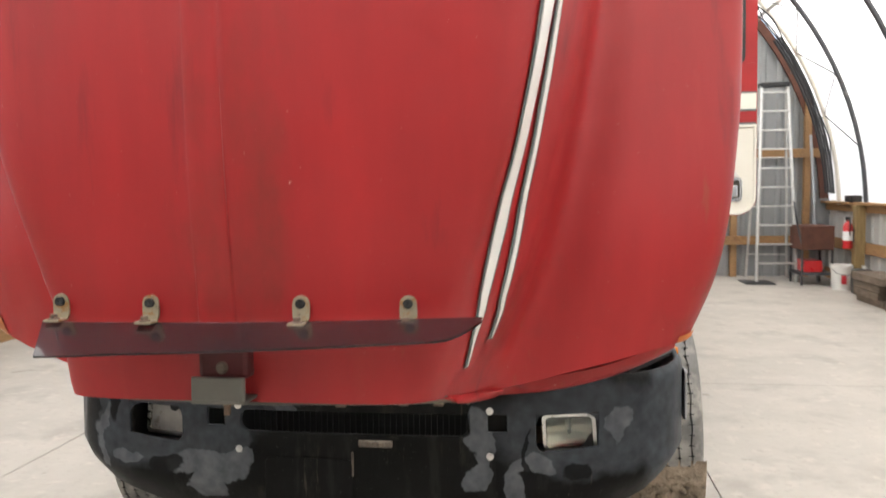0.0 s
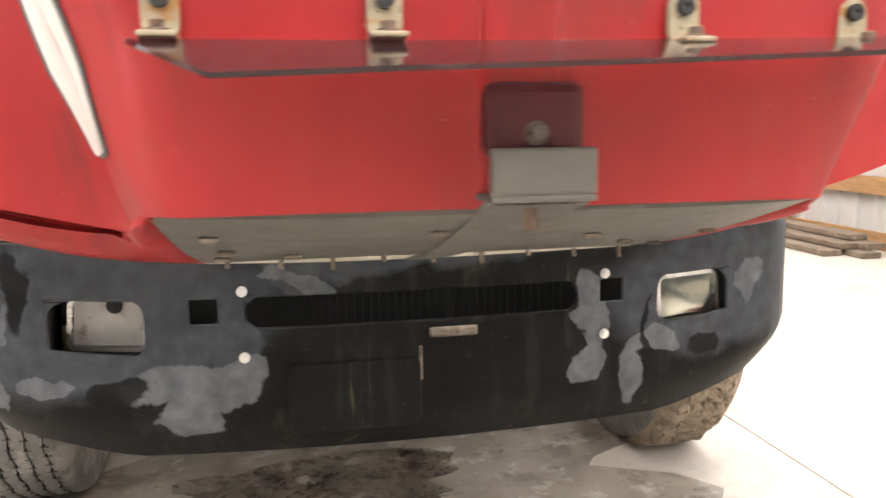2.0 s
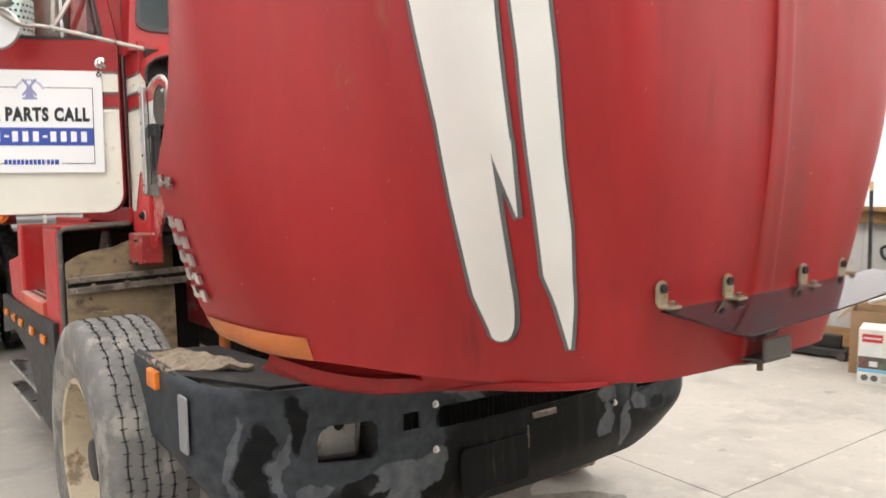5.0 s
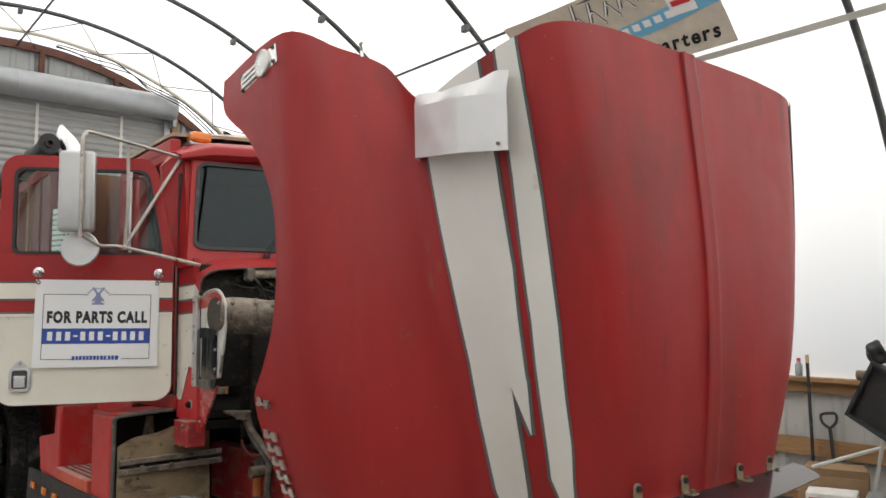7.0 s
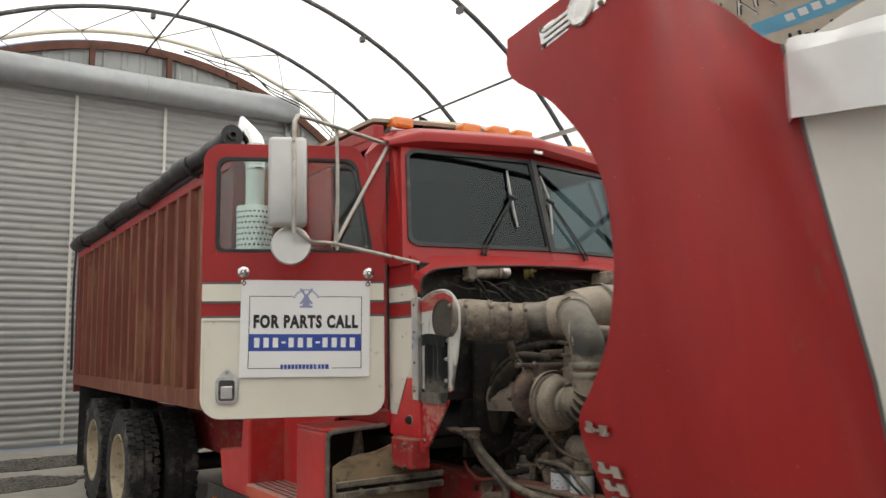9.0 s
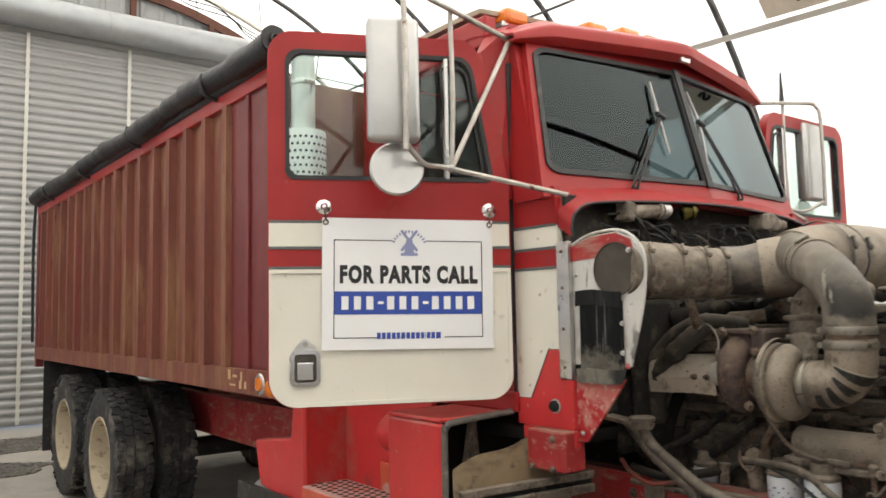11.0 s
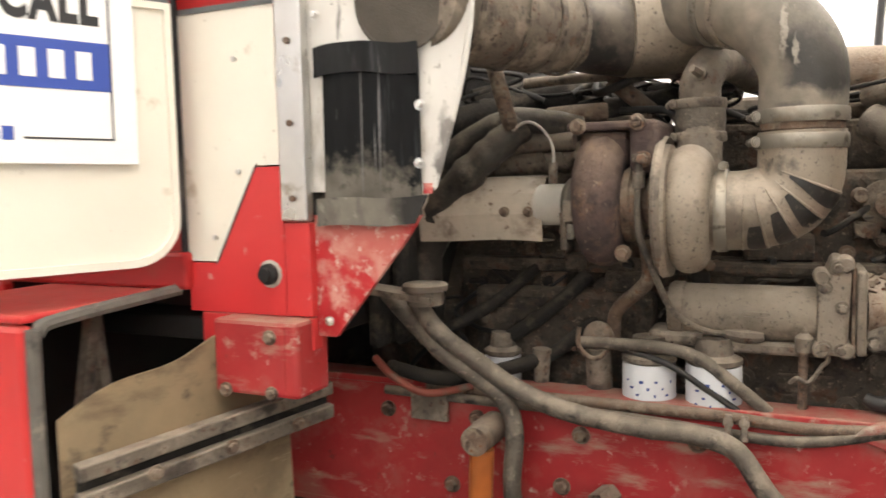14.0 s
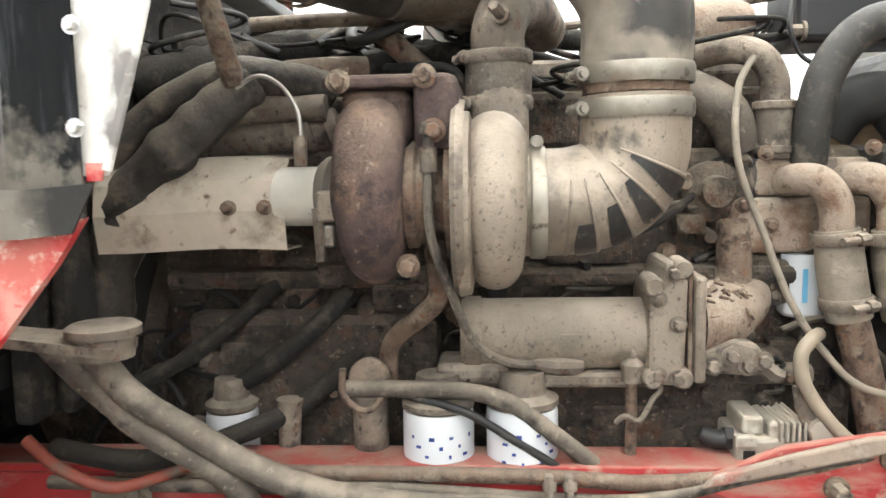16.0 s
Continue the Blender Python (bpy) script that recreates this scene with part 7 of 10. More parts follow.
# ---- exhaust stack behind the cab ----
def stack(x):
    bm = bar([(x, 5.40, 1.6), (x, 5.40, 3.0)], 0.055, 20)
    st = part("exhaust_stack", bm, guard_metal, truck, "bright exhaust stack with a perforated guard", smooth=40)
    R, n = 0.105, 26
    guard = part("perforated_guard", turned((x, 5.40, 1.75), (0, 0, 1), [(0, 0.058), (0, R), (0.86, R), (0.865, R - 0.004), (0.865, 0.058)], 52), guard_metal, st, "bright perforated guard", smooth=40)
    bm = bmesh.new()
    for i in range(25):
        for j in range(n):
            a = 2 * math.pi * (j + 0.5 * (i % 2)) / n
            d = Vector((math.cos(a), math.sin(a), 0))
            lathe(bm, Vector((x, 5.40, 1.785 + 0.033 * i)) + d * (R - 0.001), d, [(0, 0.0072), (0.0018, 0.0072), (0.0018, 0)], 8)
    tagged(part("guard_hole", bm, black_dark, guard), kind="stuff")
    clamp_band((x, 5.40, 2.85), (0, 0, 1), 0.057, 0.025, stainless, st, (0, -1, 0))
    bm = tube(bmesh.new(), [(x, 5.40, 2.96), (x, 5.405, 3.0), (x - 0.015, 5.43, 3.05), (x - 0.06, 5.50, 3.13), (x - 0.12, 5.60, 3.23)], 0.056, 28, 8, False)
    bmesh.ops.bisect_plane(bm, geom=bm.verts[:] + bm.edges[:] + bm.faces[:], plane_co=(x - 0.06, 5.50, 3.1), plane_no=(-0.84, 0.55, 0.1), clear_outer=True)
    thicken(part("stack_tip", bm, chrome, st, "bright slash-cut tip", smooth=40), 0.003)
    return st


stack(-1.10)

# ---- fairings, step and skirt below the near door ----
fa = part("step_fairing", block(-1.14, -1.115, 4.33, 4.66, 0.80, 1.385, 0.012), red_fairing, truck, "red step fairing with an open wheel-arch end")
part("fairing_top", block(-1.138, -0.80, 4.332, 4.66, 1.386, 1.40, 0.005), red_fairing, fa)
part("fairing_back", block(-1.114, -0.84, 4.64, 4.658, 0.80, 1.385, 0.004), red_fairing, fa)
part("arch_seal", bar([(-1.125, 4.325, 0.80), (-1.125, 4.325, 1.32), (-1.115, 4.325, 1.37), (-1.07, 4.325, 1.385), (-0.82, 4.31, 1.40)], 0.012, 8, 5), seal_grey, fa, "dusty grey edge seal", smooth=40)
part("inner_wall", block(-0.93, -0.90, 4.66, 5.5, 0.82, 1.42, 0.01), red_fairing, fa)
part("bulge", bar([(-0.90, 4.66, 1.28), (-0.90, 4.90, 1.27), (-0.91, 5.02, 1.25)], [0.10, 0.10, 0.06], 16), red_fairing, fa, smooth=50)
part("strut", bar([(-0.98, 4.45, 0.95), (-0.90, 4.45, 1.36)], 0.018, 6), dusty_metal, fa)
part("strut", bar([(-0.86, 4.45, 0.95), (-0.90, 4.45, 1.36)], 0.018, 6), dusty_metal, fa)
part("rear_fairing", plate([(-1.14, 5.33, 0.90), (-1.14, 5.33, 1.385), (-1.14, 5.44, 1.385), (-1.14, 5.47, 1.21), (-1.14, 5.86, 1.16), (-1.14, 5.80, 0.95)], (0.24, 0, 0), bevel=0.012), red_fairing, fa, "stepped red rear fairing")
bm = bmesh.new()
box(bm, -1.15, -0.93, 4.67, 5.33, 1.0, 1.02, 0.004)
box(bm, -1.155, -1.135, 4.67, 5.33, 0.95, 1.02, 0.006)
st = part("step", bm, orange_step, truck, "worn orange step with round grip holes")
part("kick_plate", block(-0.945, -0.93, 4.67, 5.02, 1.02, 1.14, 0.004), orange_worn, st, "worn orange kick plate")
bm = bmesh.new()
for i in range(5):
    for j in range(14):
        lathe(bm, (-1.11 + 0.038 * i, 4.71 + 0.045 * j + 0.02 * (i % 2), 1.0195), (0, 0, 1), [(0, 0), (0, 0.0145), (0.0015, 0.0145), (0.0015, 0)], 12)
part("grip_hole", bm, black_dark, st)
bm = bmesh.new()
slab(bm, [(-1.165, 4.36, 0.80), (-1.165, 4.36, 0.955), (-1.165, 6.0, 0.945), (-1.165, 6.05, 0.70), (-1.165, 5.6, 0.78), (-1.165, 5.2, 0.72), (-1.165, 4.75, 0.42), (-1.165, 4.50, 0.40)], (0.02, 0, 0))
sk = part("skirt", bm, black_plastic, truck, "black side skirt with a row of amber lamps")
for y in (4.60, 4.92, 5.27, 5.53, 5.82):
    part("marker_lamp", block(-1.182, -1.166, y - 0.045, y + 0.045, 0.83, 0.875, 0.007), amber, sk, "small amber marker lamp")
for z in (0.50, 0.36):
    part("tank_step", block(-1.15, -0.95, 5.0, 6.0, z, z + 0.025, 0.004), stainless, sk)
part("far_skirt", block(1.145, 1.165, 4.4, 8.0, 0.42, 1.38, 0.006), black_plastic, truck)
part("drive_shaft", bar([(0, 5.2, 0.86), (0, 8.5, 0.74)], 0.06, 14), grime_dark, truck, smooth=40)
part("gearbox", block(-0.26, 0.26, 4.3, 5.25, 0.62, 1.22, 0.05), grime_dark, truck)
part("air_tank", turned((0.30, 6.2, 0.80), (0, 1, 0), [(0, 0), (0.03, 0.10), (0.06, 0.13), (0.84, 0.13), (0.87, 0.10), (0.9, 0)], 24), black_plastic, truck, smooth=40)
for y in (6.6, 7.5):
    part("brake_chamber", turned((-0.30, y, 0.84), (0, 1, 0), [(0, 0), (0.0, 0.07), (0.05, 0.085), (0.07, 0.085), (0.12, 0.07), (0.14, 0)], 20), grime_dark, truck, smooth=40)
part("fuel_tank", turned((-0.78, 5.05, 0.68), (0, 1, 0), [(0, 0), (0, 0.22), (0.03, 0.26), (1.2, 0.26), (1.23, 0.22), (1.23, 0)], 32), galvanised, truck, smooth=40)
# tan splash sheets behind the front wheel; black sheets added behind stand in for shade
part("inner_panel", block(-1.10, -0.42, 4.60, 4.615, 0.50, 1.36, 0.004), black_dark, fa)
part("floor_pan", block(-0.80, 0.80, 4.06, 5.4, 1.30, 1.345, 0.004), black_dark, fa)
bm = sheet(lambda u, w: (-1.112 + 0.63 * u, 4.30 - 0.20 * u - 0.03 * math.sin(u * 6) * w, 0.44 + (0.79 + 0.09 * math.sin(min(u * 3.6, 1.57)) + 0.010 * math.sin(u * 17)) * w), steps_of(0, 0.70, 24), steps_of(0, 1, 10))
ts = thicken(part("splash_sheet", bm, tan_sheet, truck, "dusty tan splash sheet behind the front wheel", smooth=60), 0.006)
for z, h in ((1.152, 0.013), (1.105, 0.014)):    # the two edges of a dirty angle iron
    part("sheet_rail", plate([(-1.112, 4.27, z - h), (-0.63, 4.115, z + 0.032 - h), (-0.63, 4.115, z + 0.032 + h), (-1.112, 4.27, z + h)], (-0.012, -0.03, 0), bevel=0.003), dusty_metal, ts)
part("rail_web", plate([(-1.11, 4.268, 1.115), (-0.635, 4.114, 1.147), (-0.635, 4.114, 1.175), (-1.11, 4.268, 1.143)], (-0.004, -0.010, 0)), grime_dark, ts)
part("rail_foot", plate([(-0.50, 3.985, 1.09), (-0.50, 3.90, 1.09), (-0.50, 3.90, 1.15), (-0.50, 3.985, 1.15)], (0.012, 0, 0), bevel=0.003), dusty_metal, ts)
for k in range(3):
    part("rail_bolt", bolt_head(bmesh.new(), (-1.02 + 0.13 * k, 4.19 - 0.05 * k, 1.128 + 0.008 * k), (-0.36, -0.93, 0), 0.009, 0.008), rust_metal, ts)

# ---- engine bay, from the block outwards ----
block_bm = block(-0.30, 0.30, 2.86, 3.95, 0.92, 1.60, 0.02)
eng = part("engine", block_bm, engine_block, truck, "grimy dust-caked diesel engine")
part("cylinder_head", block(-0.20, 0.24, 2.95, 3.92, 1.60, 1.70, 0.015), engine_block, eng)
for y in (3.05, 3.36, 3.67):
    part("rocker_cover", block(-0.10, 0.20, y - 0.13, y + 0.13, 1.70, 1.765, 0.03), dusty_metal, eng)
part("sump", block(-0.20, 0.20, 2.95, 3.9, 0.60, 0.92, 0.04), black_dark, eng)
part("gear_case", block(-0.36, 0.36, 2.80, 2.87, 0.95, 1.60, 0.03), grime_dark, eng)
part("bell_housing", turned((0, 3.95, 1.2), (0, 1, 0), [(0, 0), (0, 0.33), (0.06, 0.33), (0.08, 0.27), (0.3, 0.2), (0.3, 0)], 32), engine_block, eng, smooth=40)
random.seed(11)
for i in range(46):   # bosses, plugs and covers cast or bolted on the side
    y, z = random.uniform(2.92, 3.92), random.uniform(1.18, 1.58)
    if random.random() < 0.5:
        r = random.uniform(0.010, 0.026)
        bm = turned((-0.295, y, z), (-1, 0, 0), [(0, 0), (0, r), (random.uniform(0.01, 0.045), r * 0.94), (0.046, r * 0.7), (0.046, 0)], 14)
        part("boss", bm, random.choice((engine_block, rust_metal, engine_block)), eng, smooth=40)
    else:
        a, b = random.uniform(0.02, 0.07), random.uniform(0.015, 0.04)
        part("side_cover", block(-0.295 - random.uniform(0.01, 0.05), -0.29, y - a, y + a, z - b, z + b, 0.008), random.choice((engine_block, engine_block, rust_metal)), eng)
for i in range(34):
    p = (-0.302, random.uniform(2.92, 3.92), random.uniform(1.05, 1.58))
    part("bolt", bolt_head(bmesh.new(), p, (-1, 0, 0), random.uniform(0.006, 0.011), 0.012), random.choice((rust_metal, engine_block)), eng)
random.seed(17)
for i in range(120):   # small fittings, studs and caked lumps
    y, z = random.uniform(2.90, 3.95), random.uniform(1.16, 1.60)
    k = random.random()
    mt = random.choice((engine_block, grime_dark, engine_block, rust_metal, dusty_metal))
    if k < 0.45:
        d = Vector((-1, random.uniform(-0.3, 0.3), random.uniform(-0.3, 0.3)))
        part("fitting", bolt_head(bmesh.new(), (-0.305, y, z), d, random.uniform(0.005, 0.012), random.uniform(0.01, 0.05)), mt, eng)
    elif k < 0.7:
        a, b, c = random.uniform(0.008, 0.03), random.uniform(0.006, 0.02), random.uniform(0.02, 0.06)
        part("bracket", block(-0.30 - c, -0.295, y - a, y + a, z - b, z + b, 0.004, pose(0, 0, 0, 0, 0, 0)), mt, eng)
    else:
        p = [Vector((-0.32, y, z))]
        for q in range(3):
            p.append(p[-1] + Vector((random.uniform(-0.02, 0.02), random.uniform(-0.1, 0.1), random.uniform(-0.07, 0.05))))
        part("small_line", bar(p, random.uniform(0.003, 0.007), 8), random.choice((grime_dark, cable_black, dusty_rubber)), eng, smooth=40)
part("side_plate", block(-0.352, -0.29, 2.985, 3.47, 1.02, 1.30, 0.016), engine_block, eng, "dusty rust-brown crankcase side")
part("side_plate", block(-0.345, -0.29, 3.50, 3.90, 1.04, 1.36, 0.02), engine_block, eng, "dusty rust-brown crankcase side")
for y, z, r in ((3.10, 1.24, 0.024), (3.15, 1.16, 0.02), (3.02, 1.22, 0.018), (3.33, 1.20, 0.022)):
    part("cover_boss", turned((-0.35, y, z), (-1, 0, 0), [(0, 0), (0, r), (0.012, r), (0.016, r * 0.6), (0.026, r * 0.6), (0.026, 0)], 16), engine_block, eng, smooth=40)
part("core_plug", turned((-0.351, 3.345, 1.225), (-1, 0, 0), [(0, 0), (0, 0.024), (0.006, 0.024), (0.004, 0.018), (0, 0.017)], 20), rust_metal, eng, smooth=40)
part("cast_pad", block(-0.356, -0.34, 3.17, 3.27, 1.175, 1.215, 0.004), engine_block, eng)
part("block_ledge", block(-0.34, -0.29, 2.95, 3.93, 1.395, 1.425, 0.01), engine_block, eng)
part("pan_rail", block(-0.33, -0.29, 2.9, 3.93, 1.00, 1.03, 0.008), engine_block, eng)

# turbocharger
def volute(cy, cz, cx, major, minor):
    """A snail housing about the y axis whose pipe grows round the turn, then leaves upwards."""
    bm = bmesh.new()
    rings, n = [], 20
    for i in range(45):
        a = radians(90 - 352 * i / 44)
        r = minor * (0.62 + 0.38 * i / 44)
        c = Vector((cx + (major - 0.12 * r) * math.cos(a), cy, cz + (major - 0.12 * r) * math.sin(a)))
        d = Vector((math.cos(a), 0, math.sin(a)))
        rings.append([bm.verts.new(c + r * math.cos(2 * math.pi * j / n) * d + Vector((0, r * math.sin(2 * math.pi * j / n), 0))) for j in range(n)])
    for p, q in zip(rings, rings[1:]):
        for j in range(n):
            bm.faces.new((p[j], p[(j + 1) % n], q[(j + 1) % n], q[j]))
    bm.faces.new(rings[0]), bm.faces.new(rings[-1][::-1])
    return bm


turbo = part("turbocharger", turned((-0.50, 3.462, 1.545), (0, 1, 0), [(0, 0), (0, 0.075), (0.012, 0.078), (0.014, 0.052), (0.03, 0.045), (0.034, 0.062), (0.046, 0.064), (0.05, 0.07), (0.062, 0.07), (0.062, 0)], 32), rust_metal, truck, "dusty turbocharger with a rusty turbine side", smooth=35)
part("turbine_housing", volute(3.565, 1.55, -0.50, 0.088, 0.046), rust_turbine, turbo, "rust-brown turbine housing", smooth=50)
part("turbine_core", turned((-0.50, 3.52, 1.55), (0, 1, 0), [(0, 0), (0, 0.06), (0.012, 0.088), (0.075, 0.088), (0.09, 0.05), (0.10, 0.04), (0.10, 0)], 32), rust_turbine, turbo, smooth=40)
part("turbine_neck", block(-0.545, -0.42, 3.515, 3.605, 1.60, 1.68, 0.018), rust_turbine, turbo)
fl = part("turbine_flange", block(-0.56, -0.36, 3.465, 3.622, 1.678, 1.694, 0.005), turbine_dark, turbo)
part("flange_ear", block(-0.56, -0.40, 3.455, 3.51, 1.60, 1.694, 0.012), turbine_dark, turbo)
for y, z in ((3.60, 1.686), (3.495, 1.69), (3.485, 1.625), (3.52, 1.46)):
    part("flange_bolt", bolt_head(bmesh.new(), (-0.562, y, z), (-1, 0, 0), 0.010, 0.012), rust_metal, turbo)
part("compressor_housing", volute(3.412, 1.532, -0.50, 0.082, 0.042), dusty_alloy, turbo, "dust-covered alloy compressor housing", smooth=50)
part("compressor_face", turned((-0.50, 3.375, 1.532), (0, 1, 0), [(0, 0), (0, 0.072), (0.006, 0.076), (0.02, 0.076), (0.03, 0.088), (0.062, 0.09), (0.068, 0.118), (0.082, 0.121), (0.088, 0.116), (0.088, 0)], 48), dusty_alloy, turbo, smooth=30)
part("v_band", turned((-0.50, 3.452, 1.54), (0, 1, 0), [(0, 0.116), (-0.004, 0.124), (0.006, 0.128), (0.012, 0.124), (0.01, 0.114)], 48), dusty_metal, turbo, smooth=40)
part("compressor_outlet", bar([(-0.45, 3.405, 1.58), (-0.43, 3.405, 1.66), (-0.42, 3.405, 1.70)], 0.040, 20), dusty_metal, turbo, smooth=40)
oh = part("outlet_hose", bar([(-0.42, 3.406, 1.655), (-0.42, 3.406, 1.695), (-0.42, 3.406, 1.735)], [0.042, 0.046, 0.042], 24), dusty_rubber, turbo, "ribbed dusty rubber coupling", smooth=40)
for z in (1.665, 1.726):
    clamp_band((-0.42, 3.406, z), (0, 0, 1), 0.044, 0.018, dusty_metal, oh, (-0.4, 1, 0))
part("boost_elbow", bar([(-0.42, 3.406, 1.73), (-0.42, 3.405, 1.765), (-0.38, 3.39, 1.80), (-0.30, 3.36, 1.815), (-0.18, 3.33, 1.80)], 0.037, 20), dusty_metal, turbo, smooth=40)
part("outlet_bolt", bolt_head(bmesh.new(), (-0.458, 3.40, 1.775), (-1, 0.3, 0.2), 0.008, 0.03), dusty_metal, turbo)
part("oil_feed_fitting", turned((-0.565, 3.492, 1.575), (0, 0, 1), [(0, 0), (0, 0.011), (0.03, 0.011), (0.03, 0.007), (0.045, 0.007), (0.045, 0.012), (0.06, 0.012), (0.06, 0)], 12), dusty_metal, turbo)
part("oil_feed_hose", bar([(-0.565, 3.493, 1.585), (-0.57, 3.491, 1.50), (-0.55, 3.473, 1.437), (-0.50, 3.443, 1.35), (-0.45, 3.397, 1.308), (-0.42, 3.345, 1.298)], 0.0062, 8), dusty_rubber, turbo, smooth=40)
part("oil_drain", bar([(-0.48, 3.495, 1.48), (-0.47, 3.49, 1.41), (-0.45, 3.515, 1.375), (-0.42, 3.55, 1.345), (-0.40, 3.57, 1.315), (-0.40, 3.572, 1.27)], 0.014, 12), rust_metal, turbo, "rusty drain pipe", smooth=40)

# exhaust pipe with its heat shield
ex = part("exhaust_pipe", bar([(-0.475, 3.60, 1.545), (-0.435, 3.69, 1.54), (-0.405, 3.80, 1.535), (-0.38, 3.95, 1.50), (-0.36, 4.02, 1.40)], 0.037, 20), clamp_steel, truck, "dusty exhaust pipe", smooth=40)
part("sleeve", turned((-0.437, 3.705, 1.543), (-0.28, -1, 0), [(0, 0.036), (0.0, 0.041), (0.066, 0.041), (0.066, 0.036)], 32), sleeve_bright, ex, "clean silvery pipe sleeve", smooth=40)
vc = part("v_clamp", turned((-0.463, 3.632, 1.545), (-0.2, -1, 0), [(-0.010, 0.040), (-0.009, 0.047), (-0.002, 0.052), (0.006, 0.052), (0.012, 0.046), (0.012, 0.04)], 36), clamp_steel, ex, "dusty steel clamp", smooth=40)
part("clamp_lug", block(-0.520, -0.506, 3.617, 3.643, 1.512, 1.553, 0.004), dusty_alloy, vc)
part("clamp_lug", block(-0.516, -0.504, 3.621, 3.637, 1.478, 1.508, 0.004), clamp_steel, vc)
part("clamp_bolt", bar([(-0.508, 3.645, 1.53), (-0.508, 3.641, 1.46)], 0.007, 8), dusty_metal, ex)
sec = [(-0.34, 1.60), (-0.43, 1.597), (-0.462, 1.565), (-0.47, 1.523), (-0.46, 1.47), (-0.38, 1.466)]
bm = sheet(lambda i, w: (sec[i][0], 3.70 + 0.27 * w, sec[i][1] + 0.003 * math.sin(w * 5)), range(6), steps_of(0, 1, 6))
hs = thicken(part("heat_shield", bm, heat_shield, ex, "bent sheet heat shield"), 0.003)
for y in (3.775, 3.725):
    part("shield_bolt", bolt_head(bmesh.new(), (-0.472, y, 1.53), (-1, 0, 0.1), 0.007, 0.014), rust_metal, ex)

# air intake: canister from the screen, tee, and the big elbow down to the compressor
air = part("intake_duct", bar([(-0.785, 3.80, 1.89), (-0.70, 3.765, 1.887), (-0.58, 3.705, 1.878), (-0.47, 3.645, 1.876)], [0.084, 0.092, 0.086, 0.079], 32), dusty_metal, truck, "big dusty air intake duct", smooth=40)
def along(p, q, s):
    return Vector(p).lerp(Vector(q), s)
AX = Vector((0.87, -0.49, 0))
for s, r, w in ((0.18, 0.0905, 0.012), (0.50, 0.0905, 0.012), (0.74, 0.084, 0.014), (0.93, 0.081, 0.012)):
    clamp_band(along((-0.785, 3.80, 1.89), (-0.47, 3.645, 1.872), s), AX, r, w, dusty_metal, air, (-0.3, -0.6, 0.6))
part("duct_sleeve", bar([(-0.49, 3.655, 1.884), (-0.42, 3.60, 1.88), (-0.37, 3.545, 1.885)], [0.079, 0.084, 0.096], 28), dusty_black, air, "black dusty rubber sleeve", smooth=40)
part("tee", bar([(-0.39, 3.56, 1.885), (-0.34, 3.47, 1.895), (-0.34, 3.42, 1.91)], [0.096, 0.10, 0.09], 28), dusty_alloy, air, smooth=40)
part("cross_duct", bar([(-0.36, 3.47, 1.905), (-0.15, 3.45, 1.92), (0.25, 3.44, 1.92), (0.55, 3.5, 1.91)], [0.10, 0.115, 0.115, 0.10], 28), dusty_alloy, air, smooth=40)
for x in (-0.22, -0.12, 0.1):
    clamp_band((x, 3.452, 1.921), (1, -0.03, 0.02), 0.117, 0.016, dusty_black, air, (0, -1, 0.3))
part("upper_elbow", bar([(-0.35, 3.46, 1.92), (-0.42, 3.40, 1.905), (-0.48, 3.33, 1.885), (-0.505, 3.27, 1.835), (-0.505, 3.236, 1.775), (-0.50, 3.234, 1.70)], [0.080, 0.072, 0.069, 0.069, 0.069, 0.069], 32, 8), elbow_rubber, air, "black dusty rubber elbow", smooth=40)
d0 = (Vector((-0.48, 3.33, 1.885)) - Vector((-0.42, 3.40, 1.905)))
clamp_band((-0.45, 3.365, 1.895), d0, 0.072, 0.018, clamp_steel, air, (-0.6, 0, 0.8))
clamp_band((-0.475, 3.335, 1.887), d0, 0.072, 0.012, dusty_alloy, air)
part("joint_ring", turned((-0.50, 3.234, 1.665), (0, 0, 1), [(0, 0.060), (0.002, 0.066), (0.05, 0.066), (0.052, 0.060)], 32), rust_metal, air, smooth=40)
for z in (1.69, 1.648):
    clamp_band((-0.50, 3.234, z), (0, 0, 1), 0.0695, 0.024, clamp_steel, air, (-0.35, 1, 0))
lower = [(-0.50, 3.234, 1.665), (-0.50, 3.234, 1.63), (-0.50, 3.238, 1.585), (-0.50, 3.262, 1.550), (-0.50, 3.305, 1.535), (-0.50, 3.345, 1.532), (-0.50, 3.382, 1.532)]
part("lower_elbow", bar(lower, 0.069, 36, 8), elbow_alloy, air, "dusty cast elbow with ribs", smooth=40)
